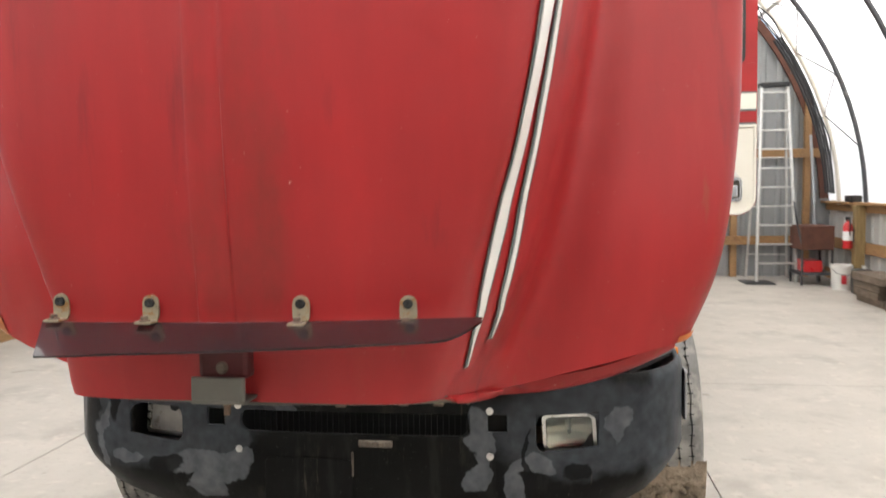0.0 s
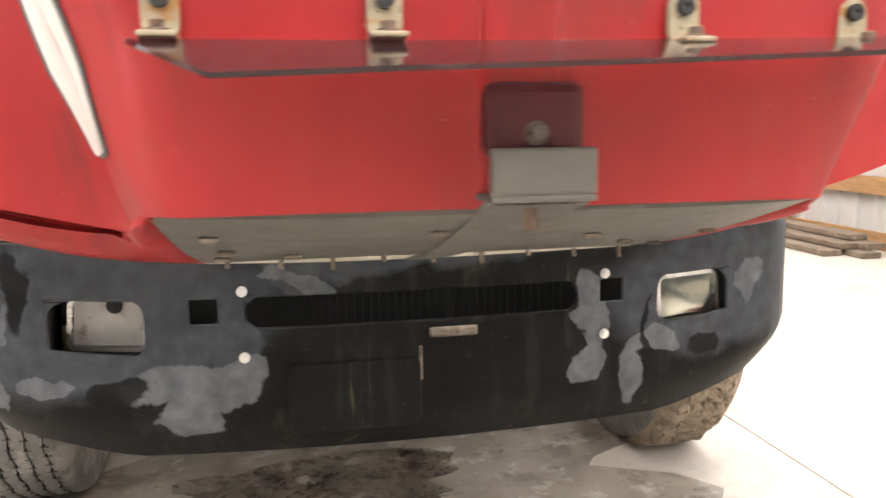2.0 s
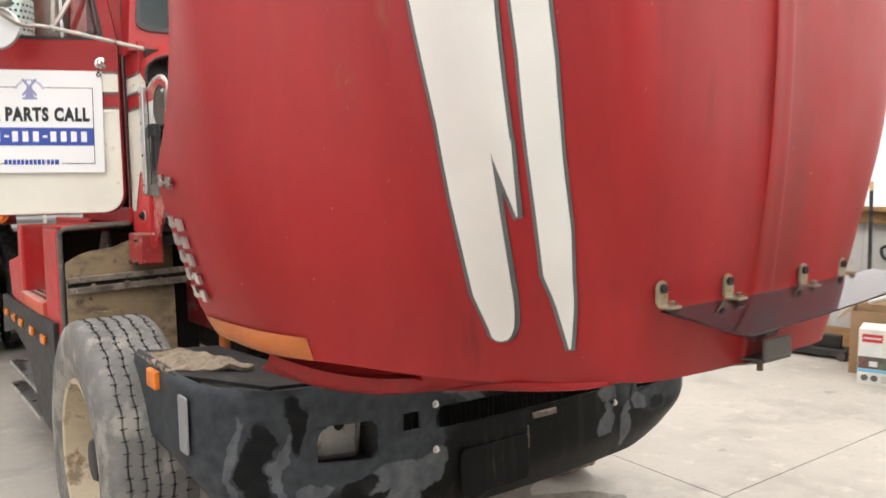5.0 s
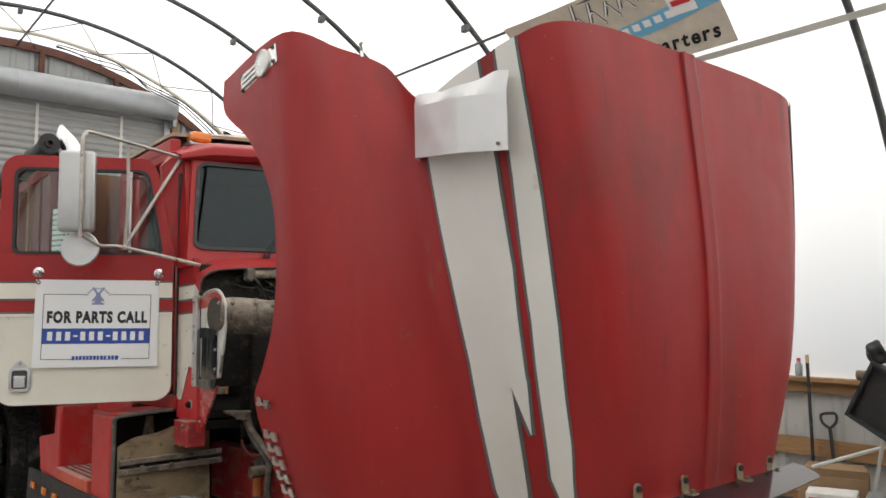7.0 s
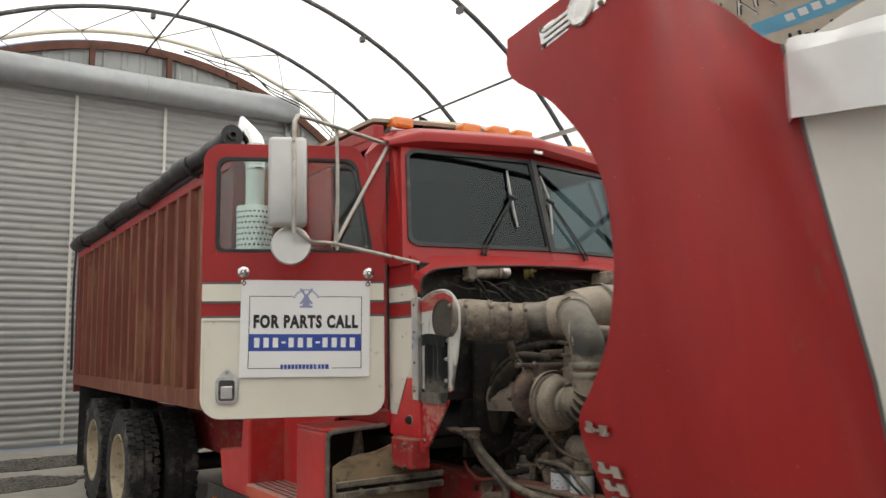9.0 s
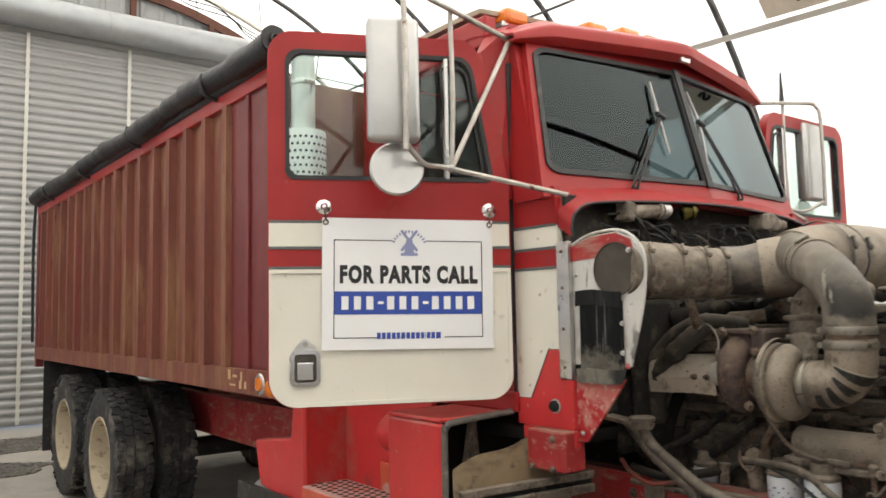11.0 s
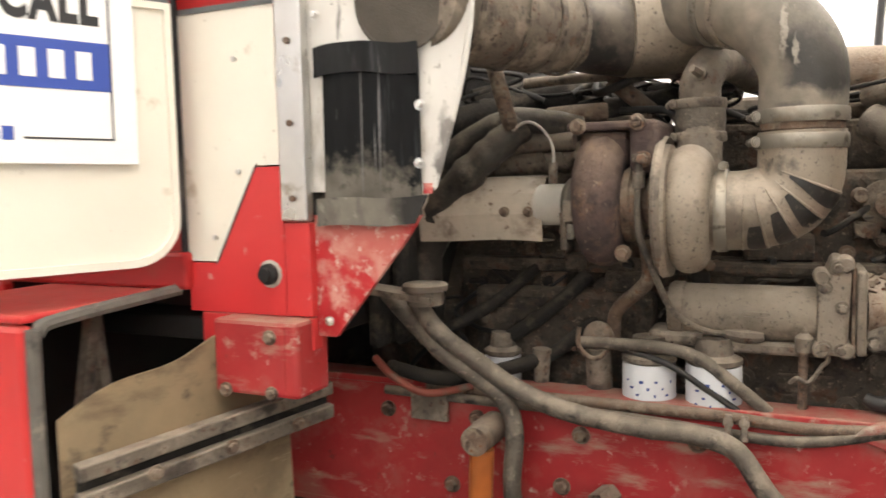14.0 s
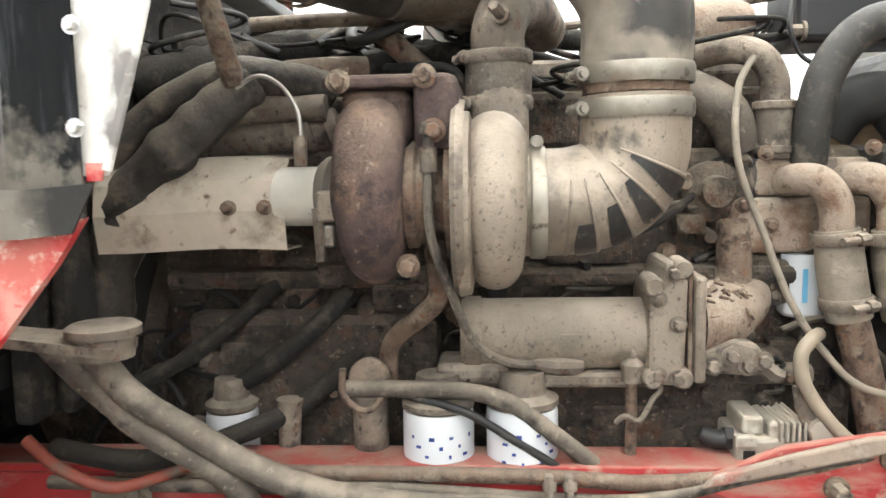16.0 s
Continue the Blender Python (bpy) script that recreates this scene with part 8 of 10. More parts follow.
for k, a in enumerate((203, 221, 239, 257, 272)):    # short ribs across the outside of the bend
    c = Vector((-0.50, 3.318, 1.622))
    q = Vector((0, math.cos(radians(a)), math.sin(radians(a))))
    centre = c + q * 0.087
    rib = [centre + 0.0705 * (math.cos(radians(t)) * q + math.sin(radians(t)) * Vector((-1, 0, 0))) for t in (-50, -15, 20, 50, 80, 112)]
    part("elbow_rib", bar(rib, [0.001, 0.0024, 0.003, 0.003, 0.0022, 0.001], 8, 5), elbow_alloy, air, smooth=40)
    wear = lambda t, w: radians(a + 0.8 + w * (2.5 + 8.5 * max(0.0, math.sin(radians((t + 25) * 1.4)))))
    def rub(t, w):
        g = Vector((0, math.cos(wear(t, w)), math.sin(wear(t, w))))
        return c + g * 0.087 + 0.0724 * (math.cos(radians(t)) * g + math.sin(radians(t)) * Vector((-1, 0, 0)))
    if k < 4:
        part("rubbed_patch", sheet(rub, steps_of(-22, 100 - 11 * k, 18), steps_of(0, 1, 4)), rubbed_black, air, "dust rubbed off beside the rib", smooth=60)
clamp_band((-0.50, 3.358, 1.532), (0, 1, 0), 0.0695, 0.02, clamp_steel, air, (0, 0, 1))

# oil cooler along the side, its filters and lines
oc = part("oil_cooler", turned((-0.385, 3.464, 1.335), (0, -1, 0), [(0, 0), (0, 0.050), (0.008, 0.055), (0.028, 0.055), (0.03, 0.052), (0.26, 0.052), (0.27, 0.056), (0.28, 0.056), (0.28, 0)], 36), dusty_alloy, truck, "dust-caked cylindrical oil cooler", smooth=35)
part("cooler_end", plate([(-0.445, 3.205, 1.275), (-0.445, 3.155, 1.27), (-0.445, 3.15, 1.42), (-0.445, 3.165, 1.445), (-0.445, 3.182, 1.445), (-0.445, 3.19, 1.42), (-0.445, 3.205, 1.41)], (0.13, 0, 0), bevel=0.008), dusty_alloy, oc)
for y, z in ((3.192, 1.395), (3.192, 1.29), (3.165, 1.285), (3.172, 1.43), (3.165, 1.36)):
    part("bolt", bolt_head(bmesh.new(), (-0.447, y, z), (-1, 0, 0), 0.008, 0.010), dusty_metal, oc)
part("cooler_gasket", block(-0.438, -0.30, 3.143, 3.1495, 1.270, 1.430, 0.002), rust_metal, oc)
for y, z in ((3.198, 1.412), (3.198, 1.283), (3.157, 1.283), (3.160, 1.435)):
    part("flange_ear", turned((-0.452, y, z), (1, 0, 0), [(0, 0), (0, 0.011), (0.004, 0.014), (0.05, 0.015), (0.05, 0)], 16), dusty_alloy, oc, smooth=40)
part("cooler_flange", block(-0.446, -0.30, 3.126, 3.1425, 1.275, 1.425, 0.006), dusty_alloy, oc)
part("water_bend", bar([(-0.385, 3.130, 1.358), (-0.38, 3.095, 1.360), (-0.365, 3.06, 1.366), (-0.335, 3.035, 1.376), (-0.28, 3.02, 1.385)], [0.056, 0.050, 0.038, 0.030, 0.028], 22, 8, 0.05), manifold_rust, oc, "crusted rusty water outlet", smooth=40)
part("outlet_riser", bar([(-0.34, 3.065, 1.385), (-0.335, 3.06, 1.43), (-0.32, 3.058, 1.49)], [0.030, 0.026, 0.026], 16), rust_metal, oc, smooth=40)
random.seed(29)
for k in range(26):    # flakes of rust standing on the outlet
    a, s = random.uniform(0.2, 2.2), random.random()
    r = 0.054 - 0.020 * s
    p = Vector((-0.382 - r * math.cos(a), 3.125 - 0.07 * s, 1.359 + r * math.sin(a)))
    part("rust_flake", block(-0.007, 0.007, -0.010, 0.010, -0.002, 0.002, 0.001, Matrix.Translation(p) @ pose(0, 0, 0, random.uniform(-50, 50), random.uniform(-60, 60), random.uniform(0, 180))), rust_metal, oc)
part("bend_base", plate([(-0.425, 3.125, 1.285), (-0.425, 3.125, 1.318), (-0.425, 3.085, 1.335), (-0.425, 3.05, 1.325), (-0.425, 3.032, 1.295), (-0.425, 3.05, 1.280)], (0.11, 0, 0), bevel=0.006), dusty_metal, oc)
for y, z in ((3.113, 1.296), (3.088, 1.310), (3.066, 1.296), (3.044, 1.303)):
    part("bolt", bolt_head(bmesh.new(), (-0.427, y, z), (-1, 0, 0.1), 0.009, 0.010), dusty_metal, oc)
part("elbow_fitting", bar([(-0.42, 3.045, 1.30), (-0.43, 3.03, 1.286), (-0.43, 3.018, 1.282)], [0.010, 0.012, 0.009], 6), dusty_metal, oc)
part("pump_line", bar([(-0.34, 3.06, 1.262), (-0.345, 2.99, 1.263), (-0.34, 2.95, 1.26)], 0.017, 12), dusty_rubber, oc, smooth=40)
part("cooler_foot", block(-0.42, -0.30, 3.18, 3.47, 1.262, 1.285, 0.006), dusty_metal, oc)
part("cooler_lug", block(-0.43, -0.34, 3.395, 3.50, 1.27, 1.30, 0.010), dusty_metal, oc)
part("fitting", bar([(-0.42, 3.36, 1.30), (-0.42, 3.32, 1.297), (-0.42, 3.29, 1.297)], [0.012, 0.016, 0.010], 10), dusty_metal, oc)
part("casting_mark", block(-0.4385, -0.4365, 3.285, 3.325, 1.335, 1.345, 0.002), dusty_alloy, oc)


def oil_filter(x, y, z0, z1, r):
    f = part("oil_filter", turned((x, y, z0), (0, 0, 1), [(0, 0), (0, r * 0.8), (0.006, r * 0.94), (0.014, r), (z1 - z0 - 0.008, r), (z1 - z0, r * 0.97), (z1 - z0, 0)], 36), filter_white, truck, "white spin-on oil filter", smooth=40)
    part("filter_head", turned((x, y, z1), (0, 0, 1), [(0.0, r * 0.9), (0.004, r * 1.02), (0.012, r * 1.02), (0.02, r * 0.7), (0.05, r * 0.6), (0.05, 0)], 28), dusty_metal, f, smooth=40)
    for k in range(16):   # unreadable print as small bars
        a = radians(140 + 6.5 * k + 3 * (k % 2))
        z = z1 - 0.03 - 0.013 * ((k * 3) % 5)
        c = Vector((x + (r + 0.0005) * math.cos(a), y + (r + 0.0005) * math.sin(a), z))
        m = Matrix.Translation(c) @ pose(0, 0, 0, 0, 0, math.degrees(a))
        part("print_bar", box(bmesh.new(), -0.0006, 0.0006, -0.0015 - 0.002 * (k % 3), 0.002, -0.0018 - 0.0015 * (k % 2), 0.002, 0, m), print_blue, f)


oil_filter(-0.425, 3.498, 1.08, 1.236, 0.051)
oil_filter(-0.425, 3.378, 1.08, 1.240, 0.051)
oil_filter(-0.36, 3.825, 1.08, 1.212, 0.040)
fc = part("oil_filler", bar([(-0.36, 3.605, 1.05), (-0.40, 3.60, 1.16), (-0.43, 3.597, 1.262)], [0.028, 0.026, 0.026], 16), dusty_metal, truck, "rusty oil filler with a winged cap", smooth=40)
part("filler_cap", turned((-0.43, 3.597, 1.281), (-1, 0.1, 0.55), [(-0.012, 0), (-0.012, 0.030), (0.004, 0.030), (0.010, 0.026), (0.010, 0)], 24), rust_metal, fc, smooth=40)
part("cap_wing", box(bmesh.new(), -0.004, 0.004, -0.022, 0.022, 0, 0.014, 0.003, Matrix.Translation((-0.444, 3.598, 1.287)) @ pose(0, -62, 0, 0, 0, 30)), rust_metal, fc)
part("filler_ring", bar([(-0.45, 3.63, 1.30), (-0.455, 3.63, 1.265), (-0.455, 3.61, 1.243), (-0.455, 3.59, 1.242), (-0.455, 3.572, 1.26)], 0.005, 8), rust_metal, fc, smooth=40)
dp = part("dipstick", bar([(-0.43, 3.226, 1.13), (-0.43, 3.225, 1.26), (-0.43, 3.224, 1.285)], [0.008, 0.008, 0.008], 10), rust_metal, truck, "rusty dipstick tube with a cap", smooth=40)
part("dipstick_cap", turned((-0.43, 3.224, 1.275), (0, 0, 1), [(0, 0), (0, 0.014), (0.025, 0.016), (0.03, 0.012), (0.034, 0.006), (0.06, 0.005), (0.06, 0)], 16), dusty_metal, dp, smooth=40)
part("spring_clip", bar([(-0.43, 3.246, 1.216), (-0.44, 3.235, 1.228), (-0.44, 3.215, 1.222), (-0.43, 3.195, 1.25), (-0.43, 3.185, 1.262), (-0.43, 3.187, 1.285)], 0.004, 8), dusty_metal, dp, smooth=40)

# coolant filter head with its pipes, at the front of the engine
ch = part("filter_manifold", block(-0.34, -0.22, 2.865, 3.067, 1.442, 1.525, 0.010), manifold_rust, truck, "rusty coolant manifold with pipes and hoses")
part("manifold_top", block(-0.33, -0.22, 2.865, 3.035, 1.5255, 1.582, 0.010), manifold_rust, ch)
part("manifold_lug", block(-0.33, -0.26, 3.066, 3.085, 1.455, 1.50, 0.006), manifold_rust, ch)
for y, z in ((3.05, 1.515), (3.05, 1.455), (3.01, 1.485), (2.87, 1.595), (3.02, 1.59)):
    part("bolt", bolt_head(bmesh.new(), (-0.342, y, z), (-1, 0, 0), 0.008, 0.010), rust_metal, ch)
for dy in (0.0, -0.078):
    el = part("water_pipe", bar([(-0.33, 2.985 + dy, 1.548), (-0.37, 2.982 + dy, 1.552), (-0.385, 2.96 + dy, 1.548), (-0.39, 2.94 + dy, 1.52), (-0.39, 2.936 + dy, 1.475)], 0.023, 16), manifold_rust, ch, smooth=40)
    part("wrapped_hose", bar([(-0.39, 2.936 + dy, 1.482), (-0.39, 2.928 + dy, 1.42), (-0.39, 2.915 + dy, 1.355)], [0.030, 0.033, 0.031], 18), hose_wrap, el, "hose wrapped in dusty tape", smooth=40)
    for z, yy in ((1.47, 2.935), (1.378, 2.92)):
        clamp_band((-0.39, yy + dy, z), (0, 0.12, 1), 0.033, 0.018, dusty_metal, el, (-1, -0.3, 0))
    part("lower_pipe", bar([(-0.39, 2.916 + dy, 1.365), (-0.39, 2.89 + dy, 1.27), (-0.39, 2.862 + dy, 1.14)], 0.024, 14), rust_metal, el, smooth=40)
part("coolant_filter", turned((-0.31, 2.95, 1.345), (0, 0, 1), [(0, 0), (0, 0.030), (0.006, 0.036), (0.095, 0.037), (0.097, 0)], 28), filter_white, ch, "small white coolant filter", smooth=40)
part("filter_label", block(-0.348, -0.346, 2.957, 2.964, 1.37, 1.42, 0), ink_sky, ch)
part("filter_bracket", block(-0.32, -0.26, 2.99, 3.03, 1.345, 1.44, 0.008), dusty_metal, ch)
part("upright_hose", bar([(-0.31, 2.998, 1.582), (-0.31, 2.998, 1.625), (-0.31, 2.998, 1.668)], [0.027, 0.029, 0.027], 18), dusty_rubber, ch, smooth=40)
for z in (1.595, 1.66):
    clamp_band((-0.31, 2.998, z), (0, 0, 1), 0.0285, 0.012, dusty_metal, ch, (0, -1, 0))
part("bent_pipe", bar([(-0.31, 2.998, 1.655), (-0.31, 3.0, 1.70), (-0.31, 3.025, 1.735), (-0.29, 3.07, 1.745), (-0.24, 3.12, 1.735)], 0.021, 14), dusty_metal, ch, smooth=40)
part("water_outlet", bar([(-0.20, 3.20, 1.80), (-0.24, 3.11, 1.79), (-0.25, 3.05, 1.786), (-0.25, 3.02, 1.784)], [0.042, 0.042, 0.042, 0.030], 20), manifold_rust, ch, "rust-stained water outlet", smooth=40)
part("bypass_hose", bar([(-0.27, 3.12, 1.69), (-0.30, 3.07, 1.655), (-0.29, 3.04, 1.60)], 0.034, 16), dusty_rubber, ch, smooth=40)
part("thermostat", turned((-0.30, 3.09, 1.535), (-1, 0, 0), [(0, 0), (0, 0.045), (0.03, 0.045), (0.04, 0.025), (0.06, 0.022), (0.06, 0)], 24), engine_block, ch, smooth=35)
part("big_hose", bar([(-0.33, 2.955, 1.575), (-0.345, 2.955, 1.64), (-0.35, 2.942, 1.70), (-0.35, 2.905, 1.752), (-0.34, 2.85, 1.775), (-0.30, 2.76, 1.765)], 0.026, 18), hose_dark, ch, "braided black hose", smooth=40)
part("pulley_guard", bar([(-0.25, 2.90, 1.62), (-0.26, 2.87, 1.66), (-0.26, 2.82, 1.67), (-0.26, 2.78, 1.63)], 0.04, 14), black_dark, ch, smooth=40)
part("bracket_box", block(-0.26, -0.10, 2.66, 2.948, 1.757, 1.87, 0.012), black_plastic, ch, "black bracket box")
part("bolt", bolt_head(bmesh.new(), (-0.255, 2.938, 1.775), (0, 1, 0), 0.010, 0.016), dusty_metal, ch)
part("stay", bar([(-0.20, 2.95, 1.84), (-0.18, 3.10, 1.825), (-0.15, 3.3, 1.81)], 0.007, 8), dusty_metal, ch, smooth=40)
part("wire", bar([(-0.24, 2.95, 1.83), (-0.27, 2.965, 1.78), (-0.27, 2.95, 1.74), (-0.28, 2.93, 1.72)], 0.004, 6), cable_black, ch, smooth=40)

# radiator, fan and its guard
rad = part("radiator", block(-0.40, 0.40, 2.60, 2.68, 1.02, 1.78, 0.02), black_plastic, truck, "black radiator and fan shroud")
part("fan_shroud", turned((0, 2.68, 1.36), (0, 1, 0), [(0, 0.40), (0.04, 0.36), (0.10, 0.35), (0.10, 0.335), (0.03, 0.345), (0, 0.385)], 48), black_dark, rad, smooth=40)
for k in range(7):
    a = 2 * math.pi * k / 7
    m = Matrix.Translation((0, 2.76, 1.36)) @ Matrix.Rotation(a, 4, "Y") @ pose(0.20, 0, 0, 35, 0, 0)
    part("fan_blade", box(bmesh.new(), -0.12, 0.12, -0.004, 0.004, -0.055, 0.055, 0.003, m), tan_sheet, rad)
part("fan_hub", turned((0, 2.70, 1.36), (0, 1, 0), [(0, 0), (0, 0.09), (0.08, 0.09), (0.16, 0.06), (0.16, 0)], 28), black_plastic, rad, smooth=40)
part("pulley", turned((-0.24, 2.83, 1.40), (0, -1, 0), [(0, 0), (0, 0.11), (0.01, 0.12), (0.025, 0.10), (0.04, 0.12), (0.05, 0.11), (0.05, 0)], 36), black_plastic, rad, smooth=35)
for r in (0.118, 0.124):
    part("belt", turned((-0.24, 2.815 - (r - 0.118) * 2, 1.40), (0, -1, 0), [(0, r - 0.006), (0, r), (0.008, r), (0.008, r - 0.006), (0, r - 0.006)], 36), cable_black, rad, smooth=35)

# compressor-like pale valve block by the frame rail
governor_alloy = material("governor_alloy", (0.40, 0.365, 0.30), 0.6, 0.1, var=0.2, scale=20, bump=0.3, fine=200, spots=[((0.22, 0.19, 0.15), 0.36, 24), ((0.07, 0.06, 0.05), 0.2, 50)], dust=((0.46, 0.41, 0.33), 0.6))
vb = part("air_governor", block(-0.45, -0.35, 3.00, 3.085, 1.150, 1.200, 0.006), governor_alloy, truck, "pale dusty valve block")
part("governor_top", block(-0.44, -0.36, 3.045, 3.075, 1.200, 1.228, 0.005), governor_alloy, vb)
part("governor_top", block(-0.445, -0.36, 2.99, 3.04, 1.190, 1.222, 0.006), governor_alloy, vb)
part("side_lug", block(-0.456, -0.44, 3.058, 3.088, 1.188, 1.205, 0.003), governor_alloy, vb)
part("side_lug", block(-0.458, -0.44, 3.012, 3.030, 1.158, 1.19, 0.003), governor_alloy, vb)
part("recess", block(-0.452, -0.44, 3.06, 3.076, 1.170, 1.183, 0.001), black_dark, vb)
part("port", bar([(-0.42, 3.085, 1.190), (-0.42, 3.105, 1.188), (-0.415, 3.125, 1.196)], [0.014, 0.014, 0.010], 12), cable_black, vb, smooth=40)
part("port_nut", bar([(-0.42, 3.082, 1.19), (-0.42, 3.094, 1.19)], 0.017, 6), cable_black, vb)
for k in range(5):
    part("fin", block(-0.456, -0.36, 2.993 + 0.008 * k, 2.9965 + 0.008 * k, 1.196, 1.224, 0.001), governor_alloy, vb)
ear = part("mount_ear", plate([(-0.452, 2.955, 1.175), (-0.452, 2.962, 1.225), (-0.452, 2.985, 1.272), (-0.452, 3.012, 1.275), (-0.452, 3.008, 1.245), (-0.452, 2.988, 1.19)], (0.008, 0, 0), bevel=0.002), dusty_metal, vb)
part("ear_roller", turned((-0.462, 2.972, 1.212), (1, 0, 0), [(0, 0), (0, 0.018), (0.012, 0.020), (0.03, 0.018), (0.03, 0)], 20), governor_alloy, vb, smooth=40)
part("spring", bar([(-0.36 + 0.012 * math.cos(k * 1.3), 3.005 - 0.0 + 0.012 * math.sin(k * 1.3), 1.235 + 0.0035 * k) for k in range(18)], 0.0035, 6, 3), cable_black, vb, smooth=40)

# hoses draped over the frame rail, brake reservoir lid and shock absorber
def hose(name, pts, r, mat, label, wob=0.0):
    return part(name, bar(pts, r, 14, 10, wob), mat, truck, label, smooth=45)


hose("power_hose", [(-0.56, 4.00, 1.37), (-0.56, 3.94, 1.31), (-0.56, 3.865, 1.245), (-0.55, 3.78, 1.19), (-0.54, 3.745, 1.14), (-0.545, 3.735, 1.09), (-0.55, 3.74, 1.0), (-0.53, 3.74, 0.9)], 0.0185, dusty_rubber, "thick dusty hydraulic hose", 0.08)
hose("power_hose", [(-0.57, 3.93, 1.36), (-0.57, 3.885, 1.30), (-0.56, 3.81, 1.245), (-0.555, 3.73, 1.195), (-0.55, 3.63, 1.158), (-0.545, 3.50, 1.14), (-0.54, 3.40, 1.135), (-0.54, 3.33, 1.115), (-0.545, 3.28, 1.05), (-0.54, 3.22, 0.98)], 0.0185, dusty_rubber, "thick dusty hydraulic hose", 0.08)
lid = part("reservoir", turned((-0.62, 3.885, 1.36), (0, 0, 1), [(0, 0), (0, 0.034), (0.012, 0.036), (0.026, 0.036), (0.028, 0.044), (0.038, 0.044), (0.042, 0.038), (0.042, 0)], 28), dusty_metal, truck, "dusty reservoir with a flat lid", smooth=40)
part("reservoir_arm", plate([(-0.66, 4.03, 1.385), (-0.60, 4.03, 1.385), (-0.585, 3.86, 1.365), (-0.655, 3.86, 1.365)], (0, 0, 0.012)), dusty_metal, lid)
hose("cab_hose", [(-0.40, 4.00, 1.36), (-0.43, 3.945, 1.52), (-0.45, 3.86, 1.61), (-0.44, 3.79, 1.67), (-0.42, 3.755, 1.705)], [0.038, 0.038, 0.036, 0.034, 0.03], greasy_rubber, "wrapped dusty heater hose", 0.25)
hose("cab_hose", [(-0.42, 4.0, 1.55), (-0.42, 3.90, 1.66), (-0.41, 3.80, 1.71), (-0.38, 3.74, 1.715), (-0.32, 3.66, 1.70)], 0.026, greasy_rubber, "dusty heater hose", 0.15)
hose("stub_pipe", [(-0.46, 3.80, 1.83), (-0.46, 3.778, 1.75), (-0.45, 3.765, 1.695)], 0.016, rust_metal, "short rusty pipe")
for y0, y1, x, z, r in ((3.93, 3.64, -0.33, 1.63, 0.028), (3.95, 3.66, -0.36, 1.665, 0.020), (3.9, 3.55, -0.30, 1.60, 0.03)):
    hose("manifold_pipe", [(x, y0, z - 0.03), (x, (y0 + y1) / 2, z), (x, y1, z + 0.005)], r, dusty_metal, "dusty manifold pipe")
for y in (3.70, 3.74, 3.66):
    hose("pipe_union", [(-0.33, y, 1.635), (-0.33, y - 0.015, 1.64)], 0.034, dusty_metal, "dusty pipe union")
hose("top_pipe", [(-0.32, 3.78, 1.80), (-0.32, 3.66, 1.803), (-0.32, 3.55, 1.802), (-0.30, 3.45, 1.80)], 0.011, dusty_metal, "thin dusty pipe")
hose("brass_union", [(-0.31, 3.73, 1.725), (-0.31, 3.66, 1.728), (-0.29, 3.61, 1.73)], 0.022, rust_metal, "dusty brass union")
hose("brass_union", [(-0.29, 3.60, 1.80), (-0.28, 3.555, 1.76), (-0.27, 3.52, 1.73)], 0.018, rust_metal, "dusty brass union")
hose("sensor_wire", [(-0.45, 3.80, 1.66), (-0.46, 3.74, 1.705), (-0.47, 3.70, 1.695), (-0.48, 3.672, 1.655), (-0.49, 3.668, 1.60)], 0.003, rod_steel, "thin braided sensor wire")
hose("sensor", [(-0.49, 3.668, 1.625), (-0.49, 3.668, 1.585)], 0.009, dusty_metal, "small sensor")
hose("braided_line", [(-0.44, 3.63, 1.268), (-0.46, 3.55, 1.273), (-0.47, 3.46, 1.273), (-0.47, 3.397, 1.257), (-0.47, 3.335, 1.212), (-0.46, 3.28, 1.165)], 0.012, dusty_rubber, "braided fuel line")
hose("fuel_line", [(-0.45, 3.56, 1.266), (-0.475, 3.46, 1.246), (-0.475, 3.39, 1.205), (-0.47, 3.33, 1.165)], 0.006, cable_black, "thin black fuel line")
hose("small_hose", [(-0.32, 3.03, 1.735), (-0.355, 3.065, 1.68), (-0.39, 3.073, 1.58), (-0.41, 3.04, 1.473), (-0.42, 3.007, 1.385), (-0.43, 2.967, 1.32), (-0.44, 2.919, 1.271), (-0.44, 2.84, 1.25)], 0.0052, line_dull, "thin pale dusty hose")
hose("loop_hose", [(-0.40, 2.96, 1.335), (-0.45, 2.99, 1.338), (-0.46, 3.006, 1.318), (-0.46, 2.999, 1.277), (-0.46, 2.961, 1.222), (-0.47, 2.914, 1.182), (-0.48, 2.86, 1.145)], 0.0095, line_tan, "pale looped hose")
hose("rail_line", [(-0.487, 4.05, 1.145), (-0.49, 3.8, 1.142), (-0.49, 3.55, 1.14), (-0.49, 3.35, 1.128), (-0.49, 3.22, 1.128), (-0.487, 3.08, 1.16), (-0.485, 2.95, 1.185), (-0.48, 2.8, 1.2)], 0.010, dusty_rubber, "pale air line along the frame rail")
hose("rail_line", [(-0.484, 3.95, 1.162), (-0.484, 3.4, 1.158), (-0.484, 3.2, 1.150), (-0.484, 3.0, 1.172), (-0.482, 2.85, 1.215)], 0.011, rust_metal, "red-brown line along the frame rail")
hose("orange_cable", [(-0.55, 4.04, 1.23), (-0.56, 3.99, 1.195), (-0.55, 3.92, 1.165), (-0.50, 3.84, 1.175)], 0.0085, cable_red, "dirty orange cable")
